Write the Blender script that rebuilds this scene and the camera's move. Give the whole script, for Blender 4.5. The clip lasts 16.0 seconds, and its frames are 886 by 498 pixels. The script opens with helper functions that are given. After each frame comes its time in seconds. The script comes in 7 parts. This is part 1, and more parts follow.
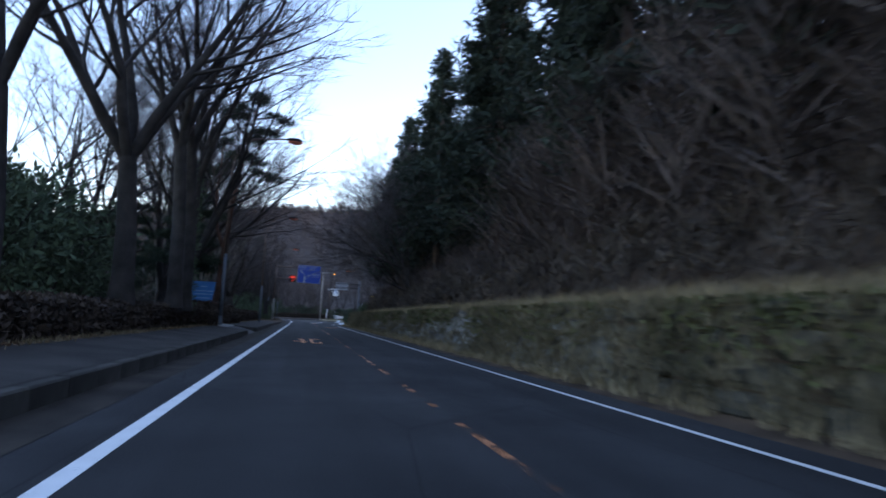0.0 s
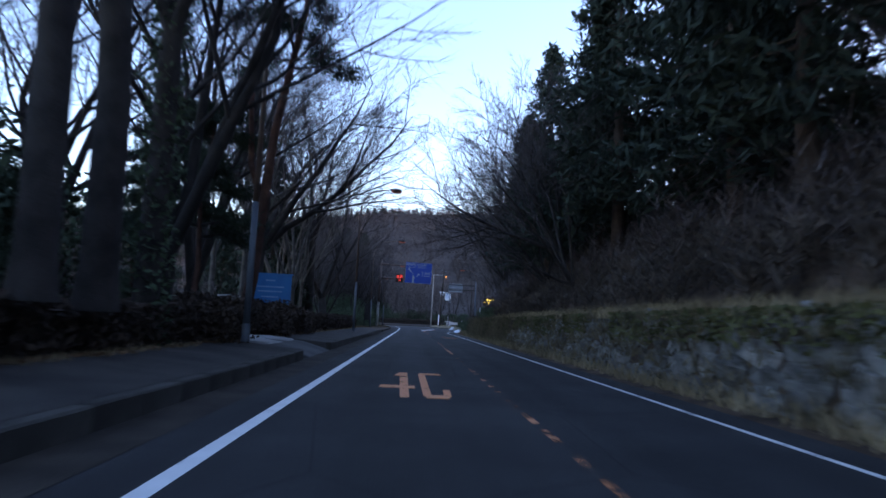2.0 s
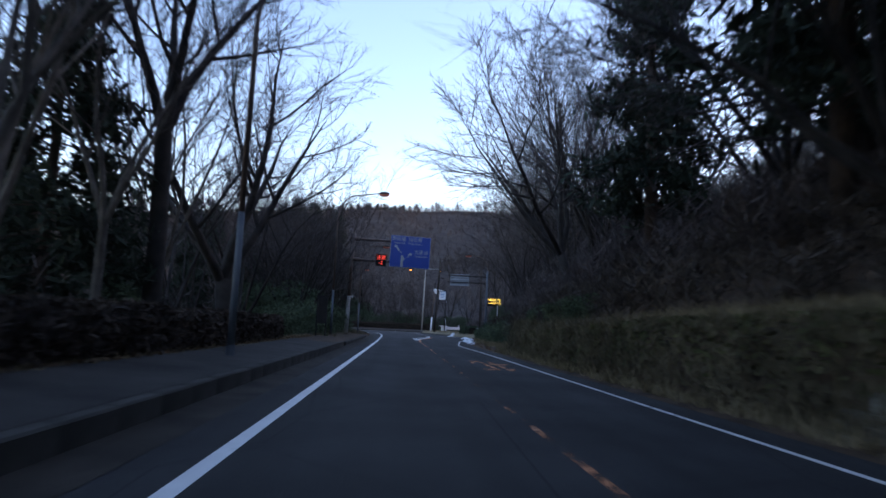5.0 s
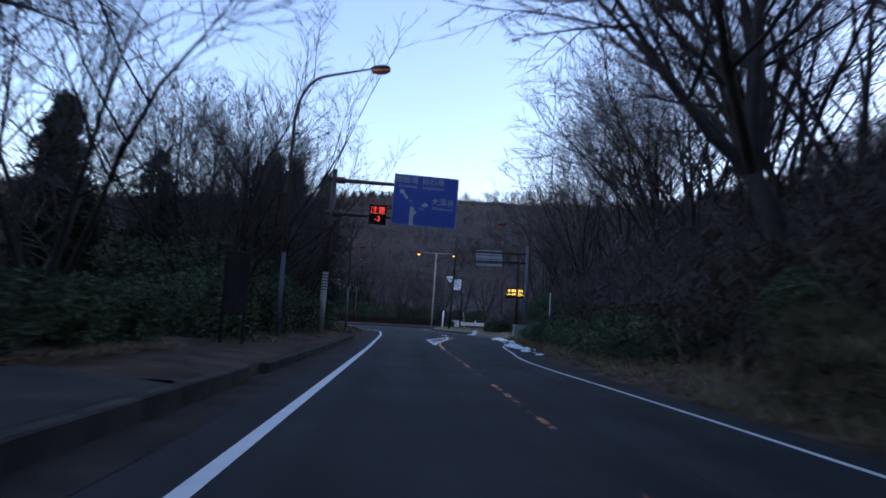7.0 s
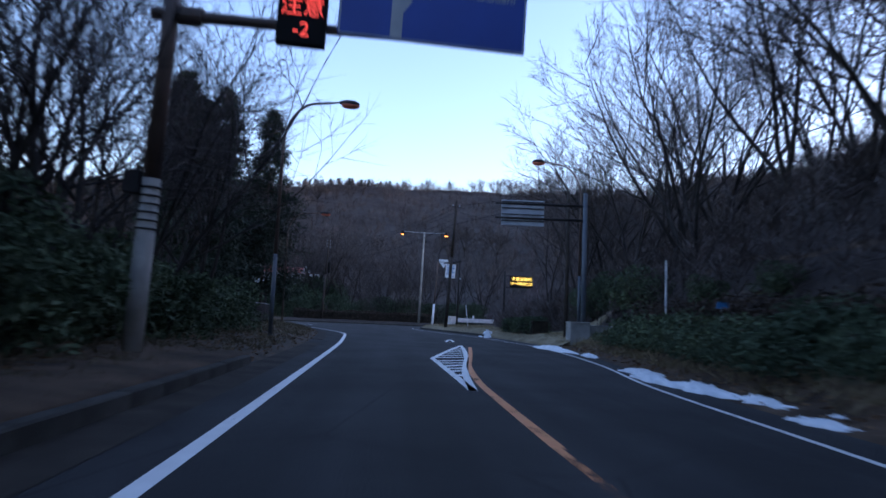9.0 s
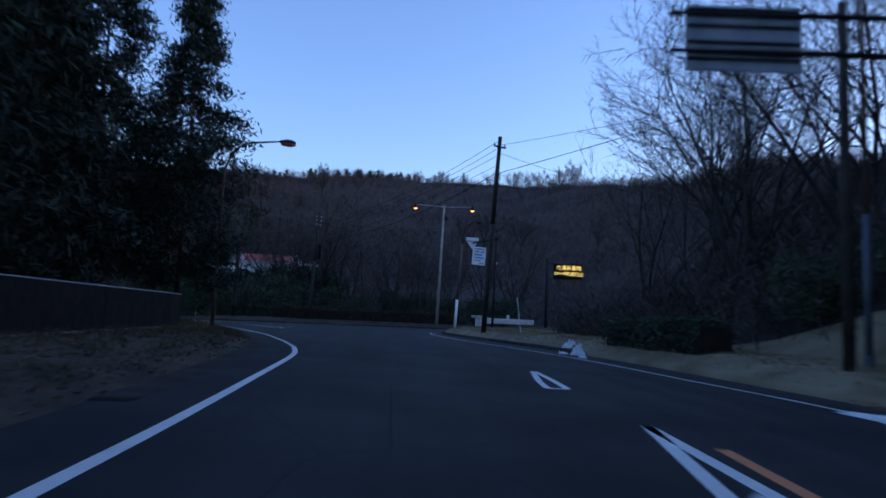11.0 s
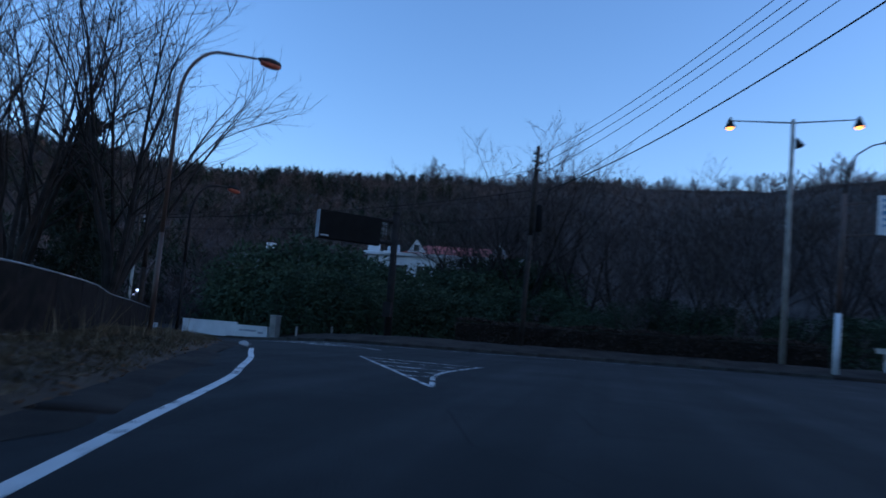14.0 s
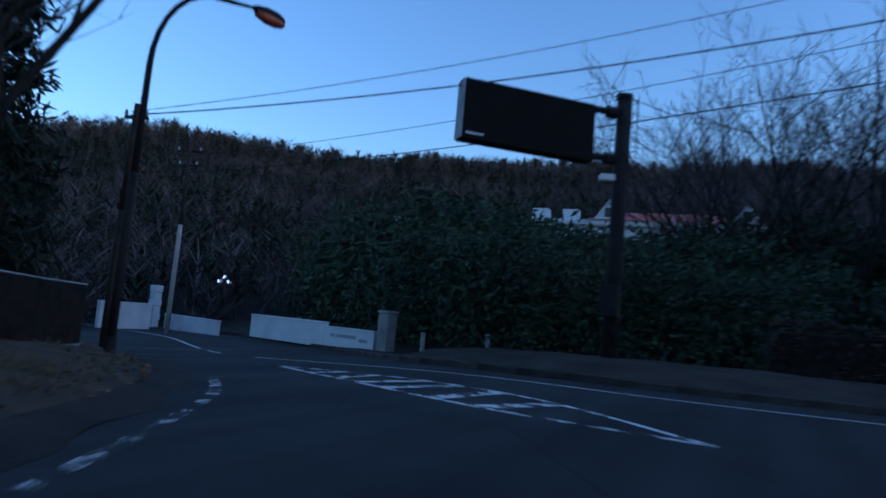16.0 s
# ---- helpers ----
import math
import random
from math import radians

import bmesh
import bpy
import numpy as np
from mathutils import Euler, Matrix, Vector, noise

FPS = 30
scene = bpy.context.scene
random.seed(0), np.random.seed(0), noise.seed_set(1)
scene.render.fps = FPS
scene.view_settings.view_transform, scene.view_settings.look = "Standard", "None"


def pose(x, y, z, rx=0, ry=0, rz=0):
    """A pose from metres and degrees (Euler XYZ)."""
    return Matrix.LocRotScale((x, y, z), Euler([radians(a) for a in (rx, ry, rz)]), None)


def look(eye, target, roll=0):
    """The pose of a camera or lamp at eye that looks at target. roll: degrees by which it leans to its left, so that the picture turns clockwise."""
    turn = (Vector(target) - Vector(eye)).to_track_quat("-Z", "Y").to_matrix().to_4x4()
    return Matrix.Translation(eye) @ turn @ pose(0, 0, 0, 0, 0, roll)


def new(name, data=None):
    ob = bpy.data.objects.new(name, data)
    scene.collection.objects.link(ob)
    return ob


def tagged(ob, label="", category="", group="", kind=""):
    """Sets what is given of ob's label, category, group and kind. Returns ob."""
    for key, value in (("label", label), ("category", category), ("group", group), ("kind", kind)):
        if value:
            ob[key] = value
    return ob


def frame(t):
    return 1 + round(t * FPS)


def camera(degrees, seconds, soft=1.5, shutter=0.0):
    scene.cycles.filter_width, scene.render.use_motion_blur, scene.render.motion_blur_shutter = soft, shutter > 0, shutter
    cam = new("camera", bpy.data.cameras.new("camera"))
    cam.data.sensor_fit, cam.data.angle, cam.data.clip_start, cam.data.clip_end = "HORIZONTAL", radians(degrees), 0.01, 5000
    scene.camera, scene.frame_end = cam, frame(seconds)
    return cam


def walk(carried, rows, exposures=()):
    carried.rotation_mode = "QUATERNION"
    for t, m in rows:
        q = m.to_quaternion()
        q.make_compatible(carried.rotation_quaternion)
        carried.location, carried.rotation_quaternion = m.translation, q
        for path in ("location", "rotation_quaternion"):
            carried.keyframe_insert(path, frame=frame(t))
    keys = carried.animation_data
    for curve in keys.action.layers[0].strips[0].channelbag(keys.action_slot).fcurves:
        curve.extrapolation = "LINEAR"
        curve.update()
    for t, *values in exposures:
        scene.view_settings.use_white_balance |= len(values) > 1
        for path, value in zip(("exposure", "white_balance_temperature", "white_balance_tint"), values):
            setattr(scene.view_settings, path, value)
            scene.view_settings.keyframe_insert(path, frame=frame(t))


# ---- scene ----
cam = camera(68.0, 16.0, soft=1.6, shutter=0.5)
PATH = [
    (0, (1.494, 6.238, 1.148), (1.901, 8.184, 1.368), 2.5),
    (0.5, (1.66, 10.615, 1.173), (1.88, 12.589, 1.402), 3.9),
    (1, (1.863, 15.05, 1.257), (1.984, 17.035, 1.469), 2.3),
    (1.5, (1.785, 19.585, 1.249), (1.861, 21.573, 1.461), 2.6),
    (2, (1.72, 24.334, 1.206), (1.802, 26.32, 1.429), 2.6),
    (2.5, (1.633, 29.182, 1.241), (1.725, 31.167, 1.464), 2.0),
    (3, (1.532, 34.203, 1.221), (1.633, 36.187, 1.45), 2.4),
    (5.5, (1.536, 60.64, 1.231), (1.666, 62.622, 1.468), 2.4),
    (6, (1.541, 66.197, 1.265), (1.665, 68.18, 1.49), 1.8),
    (6.5, (1.484, 71.983, 1.248), (1.597, 73.967, 1.471), 2.6),
    (7, (1.414, 77.85, 1.229), (1.522, 79.835, 1.45), 3.0),
    (7.5, (1.339, 83.817, 1.198), (1.456, 85.801, 1.417), 2.9),
    (8, (1.376, 89.873, 1.17), (1.511, 91.856, 1.388), 2.7),
    (8.5, (1.454, 95.798, 1.202), (1.607, 97.781, 1.416), 2.3),
    (9, (1.579, 101.517, 1.219), (1.745, 103.499, 1.43), 2.5),
    (11.5, (2.049, 130.009, 1.243), (2.147, 131.996, 1.45), 2.5),
    (12, (1.844, 135.76, 1.252), (1.863, 137.749, 1.458), 2.8),
    (12.5, (1.217, 141.426, 1.201), (1.123, 143.412, 1.411), 3.4),
    (13, (0.342, 147.079, 1.128), (0.117, 149.053, 1.352), 3.9),
    (13.5, (-0.955, 152.81, 1.117), (-1.314, 154.763, 1.355), 4.1),
    (14, (-2.643, 158.753, 1.069), (-3.136, 160.676, 1.311), 4.1),
    (14.5, (-4.604, 164.073, 1.063), (-5.212, 165.963, 1.304), 4.4),
    (15, (-6.767, 169.152, 1.028), (-7.472, 171.009, 1.264), 4.6),
    (15.5, (-9.014, 173.609, 1.076), (-9.805, 175.431, 1.309), 5.3),
    (16, (-11.541, 178.05, 1.093), (-12.434, 179.828, 1.304), 5.1),
]
EXPOSURES = [(0.0, 3.15, 5750, 31), (0.5, 2.9, 5800, 31), (1.5, 3.0, 5550, 33), (3.0, 3.25, 5300, 34), (5.5, 2.75, 5800, 32), (7.0, 2.6, 5550, 33), (9.0, 2.65, 5300, 34), (11.3, 1.65, 4700, 30), (13.0, 1.55, 4600, 26), (14.5, 1.5, 4450, 19), (16.0, 1.45, 4350, 18)]
walk(cam, [(t, look(eye, target, roll)) for t, eye, target, roll in PATH], EXPOSURES)

# ---- light ----

world = bpy.data.worlds.new("dusk_sky")
scene.world = world
world.use_nodes = True
wn = world.node_tree.nodes
sky = wn.new("ShaderNodeTexSky")
sky.sky_type, sky.sun_disc = "NISHITA", False
sky.sun_elevation, sky.sun_rotation = radians(5.0), radians(82.0)
sky.air_density, sky.dust_density, sky.ozone_density = 1.0, 1.0, 1.3
wn["Background"].inputs["Strength"].default_value = 0.12
world.node_tree.links.new(sky.outputs[0], wn["Background"].inputs["Color"])

sun = new("sun", bpy.data.lights.new("sun", "SUN"))
sun.data.energy, sun.data.angle, sun.data.color = 0.12, radians(10), (1.0, 0.9, 0.8)
sun.matrix_world = look((99.0, 13.9, 8.7), (0, 0, 0))


# ---- materials ----
def material(name, dark, light, rough=0.85, scale=6.0, bump=0.3, metal=0.0, fine=60.0, island=0.0, spread=0.0):
    """Two mixed colours at two scales of noise, with fine relief. island: random lightness per loose piece; spread: per object."""
    m = bpy.data.materials.new(name)
    m.use_nodes = True
    n, l = m.node_tree.nodes, m.node_tree.links
    b = n["Principled BSDF"]
    co = n.new("ShaderNodeTexCoord")
    big, small = n.new("ShaderNodeTexNoise"), n.new("ShaderNodeTexNoise")
    big.inputs["Scale"].default_value, small.inputs["Scale"].default_value = scale, fine
    big.inputs["Detail"].default_value, small.inputs["Detail"].default_value = 5, 3
    for t in (big, small):
        l.new(co.outputs["Object"], t.inputs["Vector"])
    add = n.new("ShaderNodeMath")
    add.operation, add.use_clamp = "MULTIPLY_ADD", True
    l.new(small.outputs[0], add.inputs[0])
    add.inputs[1].default_value = 0.5
    ramp = n.new("ShaderNodeMapRange")
    ramp.inputs[1].default_value, ramp.inputs[2].default_value = 0.3, 0.7
    ramp.inputs[3].default_value, ramp.inputs[4].default_value = -0.25, 0.75
    ramp.clamp = False
    l.new(big.outputs[0], ramp.inputs[0])
    l.new(ramp.outputs[0], add.inputs[2])
    mix = n.new("ShaderNodeMix")
    mix.data_type = "RGBA"
    l.new(add.outputs[0], mix.inputs[0])
    mix.inputs[6].default_value, mix.inputs[7].default_value = (*dark, 1), (*light, 1)
    colour = mix.outputs[2]
    if island or spread:
        hsv = n.new("ShaderNodeHueSaturation")
        rnd = n.new("ShaderNodeNewGeometry").outputs["Random Per Island"] if island else n.new("ShaderNodeObjectInfo").outputs["Random"]
        rng = n.new("ShaderNodeMapRange")
        k = island or spread
        rng.inputs[3].default_value, rng.inputs[4].default_value = 1 - k, 1 + k
        l.new(rnd, rng.inputs[0])
        l.new(rng.outputs[0], hsv.inputs["Value"])
        l.new(colour, hsv.inputs["Color"])
        colour = hsv.outputs[0]
    l.new(colour, b.inputs["Base Color"])
    b.inputs["Roughness"].default_value, b.inputs["Metallic"].default_value = rough, metal
    b.inputs["Specular IOR Level"].default_value = 0.2 if rough >= 0.82 else 0.5
    if bump:
        bp = n.new("ShaderNodeBump")
        bp.inputs["Strength"].default_value, bp.inputs["Distance"].default_value = bump, 0.02
        l.new(small.outputs[0], bp.inputs["Height"])
        l.new(bp.outputs[0], b.inputs["Normal"])
    return m


def worn_paint(name, paint, wear, size=2.2):
    """Road paint through which the asphalt shows where it has worn off; size: how fine the bare spots are."""
    m = material(name, tuple(0.85 * c for c in paint), paint, 0.7, 3.0, 0.15)
    n, l = m.node_tree.nodes, m.node_tree.links
    b = n["Principled BSDF"]
    tex = n.new("ShaderNodeTexNoise")
    tex.inputs["Scale"].default_value, tex.inputs["Detail"].default_value = size, 8
    tex.inputs["Roughness"].default_value = 0.75
    co = next(x for x in n if x.bl_idname == "ShaderNodeTexCoord")
    l.new(co.outputs["Object"], tex.inputs["Vector"])
    rng = n.new("ShaderNodeMapRange")
    rng.inputs[1].default_value, rng.inputs[2].default_value = wear - 0.04, wear + 0.04
    l.new(tex.outputs[0], rng.inputs[0])
    l.new(rng.outputs[0], b.inputs["Alpha"])
    return m


def glowing(name, colour, strength):
    m = bpy.data.materials.new(name)
    m.use_nodes = True
    b = m.node_tree.nodes["Principled BSDF"]
    b.inputs["Base Color"].default_value = (*[0.5 * c for c in colour], 1)
    b.inputs["Emission Color"].default_value = (*colour, 1)
    b.inputs["Emission Strength"].default_value = strength
    return m


def worn_asphalt(name):
    """Old asphalt: pale grit, darker streaks along the wheel tracks, a few sealed cracks."""
    m = material(name, (0.015, 0.015, 0.016), (0.038, 0.038, 0.039), 0.84, 0.35, 0.6, fine=34)
    n, l = m.node_tree.nodes, m.node_tree.links
    b = n["Principled BSDF"]
    co = next(x for x in n if x.bl_idname == "ShaderNodeTexCoord")

    def spread(scale, source, stretch, low, high, a, z):
        """A texture on stretched coordinates, its range low to high turned into a to z."""
        mp, tex, out = n.new("ShaderNodeMapping"), n.new(source), n.new("ShaderNodeMapRange")
        mp.inputs["Scale"].default_value = stretch
        l.new(co.outputs["Object"], mp.inputs["Vector"])
        l.new(mp.outputs[0], tex.inputs["Vector"])
        tex.inputs["Scale"].default_value = scale
        out.inputs[1].default_value, out.inputs[2].default_value, out.inputs[3].default_value, out.inputs[4].default_value = low, high, a, z
        return tex, out

    tracks, tr = spread(1.1, "ShaderNodeTexNoise", (1.0, 0.03, 1.0), 0.35, 0.68, 0.72, 1.3)
    l.new(tracks.outputs[0], tr.inputs[0])
    grit, gr = spread(90.0, "ShaderNodeTexVoronoi", (1, 1, 1), 0.0, 0.55, 1.5, 0.75)
    l.new(grit.outputs["Distance"], gr.inputs[0])
    cracks, cr = spread(0.22, "ShaderNodeTexVoronoi", (1.5, 0.8, 1.0), 0.0, 0.006, 0.45, 1.0)
    cracks.feature = "DISTANCE_TO_EDGE"
    l.new(cracks.outputs["Distance"], cr.inputs[0])
    value = None
    for part_ in (tr, gr, cr):
        if value is None:
            value = part_.outputs[0]
            continue
        mul = n.new("ShaderNodeMath")
        mul.operation = "MULTIPLY"
        l.new(value, mul.inputs[0])
        l.new(part_.outputs[0], mul.inputs[1])
        value = mul.outputs[0]
    hsv = n.new("ShaderNodeHueSaturation")
    l.new(value, hsv.inputs["Value"])
    l.new(b.inputs["Base Color"].links[0].from_socket, hsv.inputs["Color"])
    l.new(hsv.outputs[0], b.inputs["Base Color"])
    return m


ASPHALT = worn_asphalt("asphalt")
PATH_ASPHALT = material("pavement_asphalt", (0.022, 0.02, 0.018), (0.055, 0.05, 0.044), 0.93, 0.8, 0.5, fine=50)
DRIVE_ASPHALT = material("pale_driveway_asphalt", (0.05, 0.049, 0.047), (0.105, 0.102, 0.098), 0.93, 0.8, 0.5, fine=50)
CONCRETE = material("concrete", (0.2, 0.2, 0.19), (0.36, 0.35, 0.33), 0.88, 1.5, 0.3)
KERB = material("kerb_concrete", (0.028, 0.026, 0.022), (0.085, 0.08, 0.07), 0.92, 1.6, 0.5, spread=0.2)
GUTTER = material("gutter_dirt", (0.016, 0.013, 0.010), (0.05, 0.041, 0.032), 0.95, 1.1, 0.7, fine=30)
SOIL = material("leafy_soil", (0.024, 0.016, 0.010), (0.10, 0.066, 0.042), 0.95, 0.9, 0.8, fine=25)
DARK_SOIL = material("dark_brown_soil", (0.016, 0.013, 0.011), (0.05, 0.041, 0.033), 0.95, 0.9, 0.8, fine=25)
BANK_GRASS = material("dead_grass_and_leaves", (0.035, 0.027, 0.019), (0.098, 0.076, 0.054), 0.95, 1.1, 0.9, fine=22)
GRASS_DRY = material("dry_lawn", (0.13, 0.105, 0.06), (0.26, 0.22, 0.14), 0.95, 0.7, 0.8, fine=30)
HILL = material("winter_forest_floor", (0.018, 0.0145, 0.013), (0.052, 0.042, 0.037), 0.95, 0.25, 0.8, fine=3.0)
WHITE_PAINT = worn_paint("white_road_paint", (0.78, 0.78, 0.76), 0.36)
SCUFFED_WHITE = worn_paint("scuffed_white_road_paint", (0.74, 0.74, 0.72), 0.425, 2.2)
THIN_PAINT = worn_paint("thin_white_road_paint", (0.7, 0.7, 0.68), 0.40)
USED_WHITE = worn_paint("half_worn_white_road_paint", (0.7, 0.7, 0.68), 0.485, 2.8)
GONE_WHITE = worn_paint("nearly_gone_white_road_paint", (0.6, 0.6, 0.58), 0.57, 3.0)
ORANGE_PAINT = worn_paint("orange_road_paint", (0.68, 0.25, 0.08), 0.40)
ORANGE_WORN = worn_paint("worn_orange_road_paint", (0.62, 0.23, 0.075), 0.495)
OLD_ORANGE = worn_paint("flaked_orange_road_paint", (0.5, 0.18, 0.06), 0.555, 1.3)
BARK = material("grey_brown_bark", (0.014, 0.0125, 0.012), (0.042, 0.037, 0.034), 0.92, 1.5, 0.9, fine=22, spread=0.25)
PALE_BARK = material("pale_grey_bark", (0.05, 0.045, 0.038), (0.135, 0.12, 0.105), 0.9, 1.8, 0.7, fine=22, spread=0.3)
PINE_BARK = material("red_pine_bark", (0.032, 0.018, 0.014), (0.105, 0.055, 0.04), 0.92, 2.2, 0.9, fine=14)
PINE_NEEDLE = material("dark_pine_needles", (0.016, 0.026, 0.018), (0.04, 0.056, 0.036), 0.9, 0.9, 0.0, island=0.35)
TWIG = material("bare_twigs", (0.034, 0.029, 0.028), (0.09, 0.076, 0.072), 0.9, 0.8, 0.0, spread=0.25)
CEDAR_BARK = material("red_brown_cedar_bark", (0.038, 0.028, 0.022), (0.095, 0.068, 0.053), 0.92, 1.5, 0.9, fine=18)
CEDAR_LEAF = material("dark_conifer_foliage", (0.015, 0.022, 0.016), (0.038, 0.05, 0.034), 0.9, 0.9, 0.0, island=0.35)
SHRUB_LEAF = material("evergreen_leaves", (0.030, 0.046, 0.028), (0.073, 0.10, 0.056), 0.9, 0.4, 0.0, island=0.18)
BAMBOO_LEAF = material("bamboo_grass_leaves", (0.034, 0.052, 0.028), (0.10, 0.13, 0.07), 0.85, 0.8, 0.0, island=0.5)
HEDGE_LEAF = material("brownish_hedge_leaves", (0.026, 0.019, 0.015), (0.072, 0.052, 0.038), 0.85, 1.0, 0.0, island=0.45)
DRY_LEAF = material("dry_brown_leaves", (0.09, 0.055, 0.03), (0.22, 0.14, 0.08), 0.9, 1.5, 0.0, island=0.5)
DRY_GRASS = material("dry_grass_blades", (0.13, 0.10, 0.055), (0.30, 0.24, 0.14), 0.9, 1.0, 0.0, island=0.4)
MOSS = material("moss", (0.05, 0.055, 0.02), (0.12, 0.12, 0.05), 0.95, 1.2, 0.9, fine=35)
STONE = material("weathered_stone", (0.06, 0.058, 0.05), (0.26, 0.25, 0.225), 0.92, 1.1, 0.9, fine=9, spread=0.35)
DARK_STONE = material("dark_mossy_stone", (0.03, 0.028, 0.02), (0.09, 0.083, 0.065), 0.95, 1.1, 0.9, fine=9)
WALL_GRASS = material("matted_brown_grass", (0.06, 0.052, 0.028), (0.17, 0.14, 0.085), 0.95, 0.8, 0.0, island=0.4)
WHITE_STONE = material("pale_stone", (0.4, 0.4, 0.4), (0.6, 0.6, 0.6), 0.85, 2.0, 0.3)
SNOW = material("old_snow", (0.62, 0.66, 0.7), (0.86, 0.87, 0.88), 0.7, 3.0, 0.6, fine=14)
STEEL = material("galvanised_steel", (0.26, 0.27, 0.28), (0.42, 0.43, 0.44), 0.55, 2.0, 0.1, 0.4)
BLUE_STEEL = material("grey_blue_painted_steel", (0.055, 0.068, 0.088), (0.095, 0.115, 0.14), 0.6, 2.0, 0.1, 0.1)
BROWN_STEEL = material("brown_painted_steel", (0.05, 0.032, 0.024), (0.11, 0.07, 0.055), 0.55, 2.0, 0.1)
DARK_STEEL = material("dark_brown_steel", (0.014, 0.013, 0.013), (0.03, 0.027, 0.027), 0.83, 2.0, 0.1)
POLE_CONCRETE = material("pole_concrete", (0.23, 0.22, 0.2), (0.38, 0.36, 0.33), 0.85, 2.0, 0.25)
WOOD_POLE = material("creosoted_wood", (0.022, 0.018, 0.016), (0.06, 0.05, 0.042), 0.85, 2.0, 0.4)
SIGN_BLUE = material("blue_sign_sheeting", (0.008, 0.034, 0.23), (0.011, 0.046, 0.28), 0.5, 1.0, 0.0)
# white sign letters, their dimness in the shade mixed into the colour
SIGN_LETTER = material("shade_dimmed_letters", (0.24, 0.26, 0.28), (0.34, 0.36, 0.38), 0.5, 2.0, 0.0)
BOARD_BLUE = material("blue_painted_board", (0.02, 0.12, 0.30), (0.03, 0.16, 0.36), 0.55, 1.5, 0.05)
SIGN_WHITE = material("white_sign_sheeting", (0.62, 0.63, 0.64), (0.74, 0.75, 0.76), 0.45, 2.0, 0.0)
SIGN_BACK = material("grey_sign_back", (0.24, 0.26, 0.29), (0.36, 0.38, 0.42), 0.8, 2.0, 0.05, 0.0)
BLACK = material("black_housing", (0.005, 0.005, 0.005), (0.010, 0.010, 0.010), 0.9, 2.0, 0.05)
LAMP_GLASS = material("amber_lamp_cover", (0.34, 0.07, 0.03), (0.48, 0.11, 0.05), 0.3, 3.0, 0.0)
WHITE_WALL = material("whitewashed_wall", (0.55, 0.56, 0.58), (0.75, 0.76, 0.77), 0.85, 0.8, 0.2)
DARK_WALL = material("grey_rendered_wall", (0.13, 0.14, 0.15), (0.22, 0.22, 0.23), 0.85, 0.8, 0.2)
RED_ROOF = material("red_metal_roof", (0.27, 0.036, 0.022), (0.36, 0.055, 0.032), 0.6, 0.6, 0.1)
WINDOW = material("dark_window_pane", (0.02, 0.025, 0.03), (0.04, 0.045, 0.05), 0.12, 1.0, 0.0)
NET = material("dark_brown_fence_slats", (0.010, 0.008, 0.007), (0.028, 0.022, 0.018), 0.92, 3.0, 0.0)
CABLE = material("cable_sheath", (0.015, 0.015, 0.016), (0.03, 0.03, 0.032), 1.0, 2.0, 0.0)
FADED_PRINT = material("faded_blue_print", (0.12, 0.22, 0.38), (0.2, 0.32, 0.5), 0.7, 2.0, 0.0)
ORANGE_GLOW = glowing("sodium_light", (1.0, 0.3, 0.03), 1.3)
GLOBE_LIGHT = glowing("white_globe_light", (0.9, 0.95, 1.0), 0.6)
RED_LED = glowing("red_leds", (1.0, 0.08, 0.04), 0.2)
AMBER_LED = glowing("amber_leds", (1.0, 0.66, 0.08), 0.5)


# ---- geometry helpers ----
rng = np.random.default_rng(7)


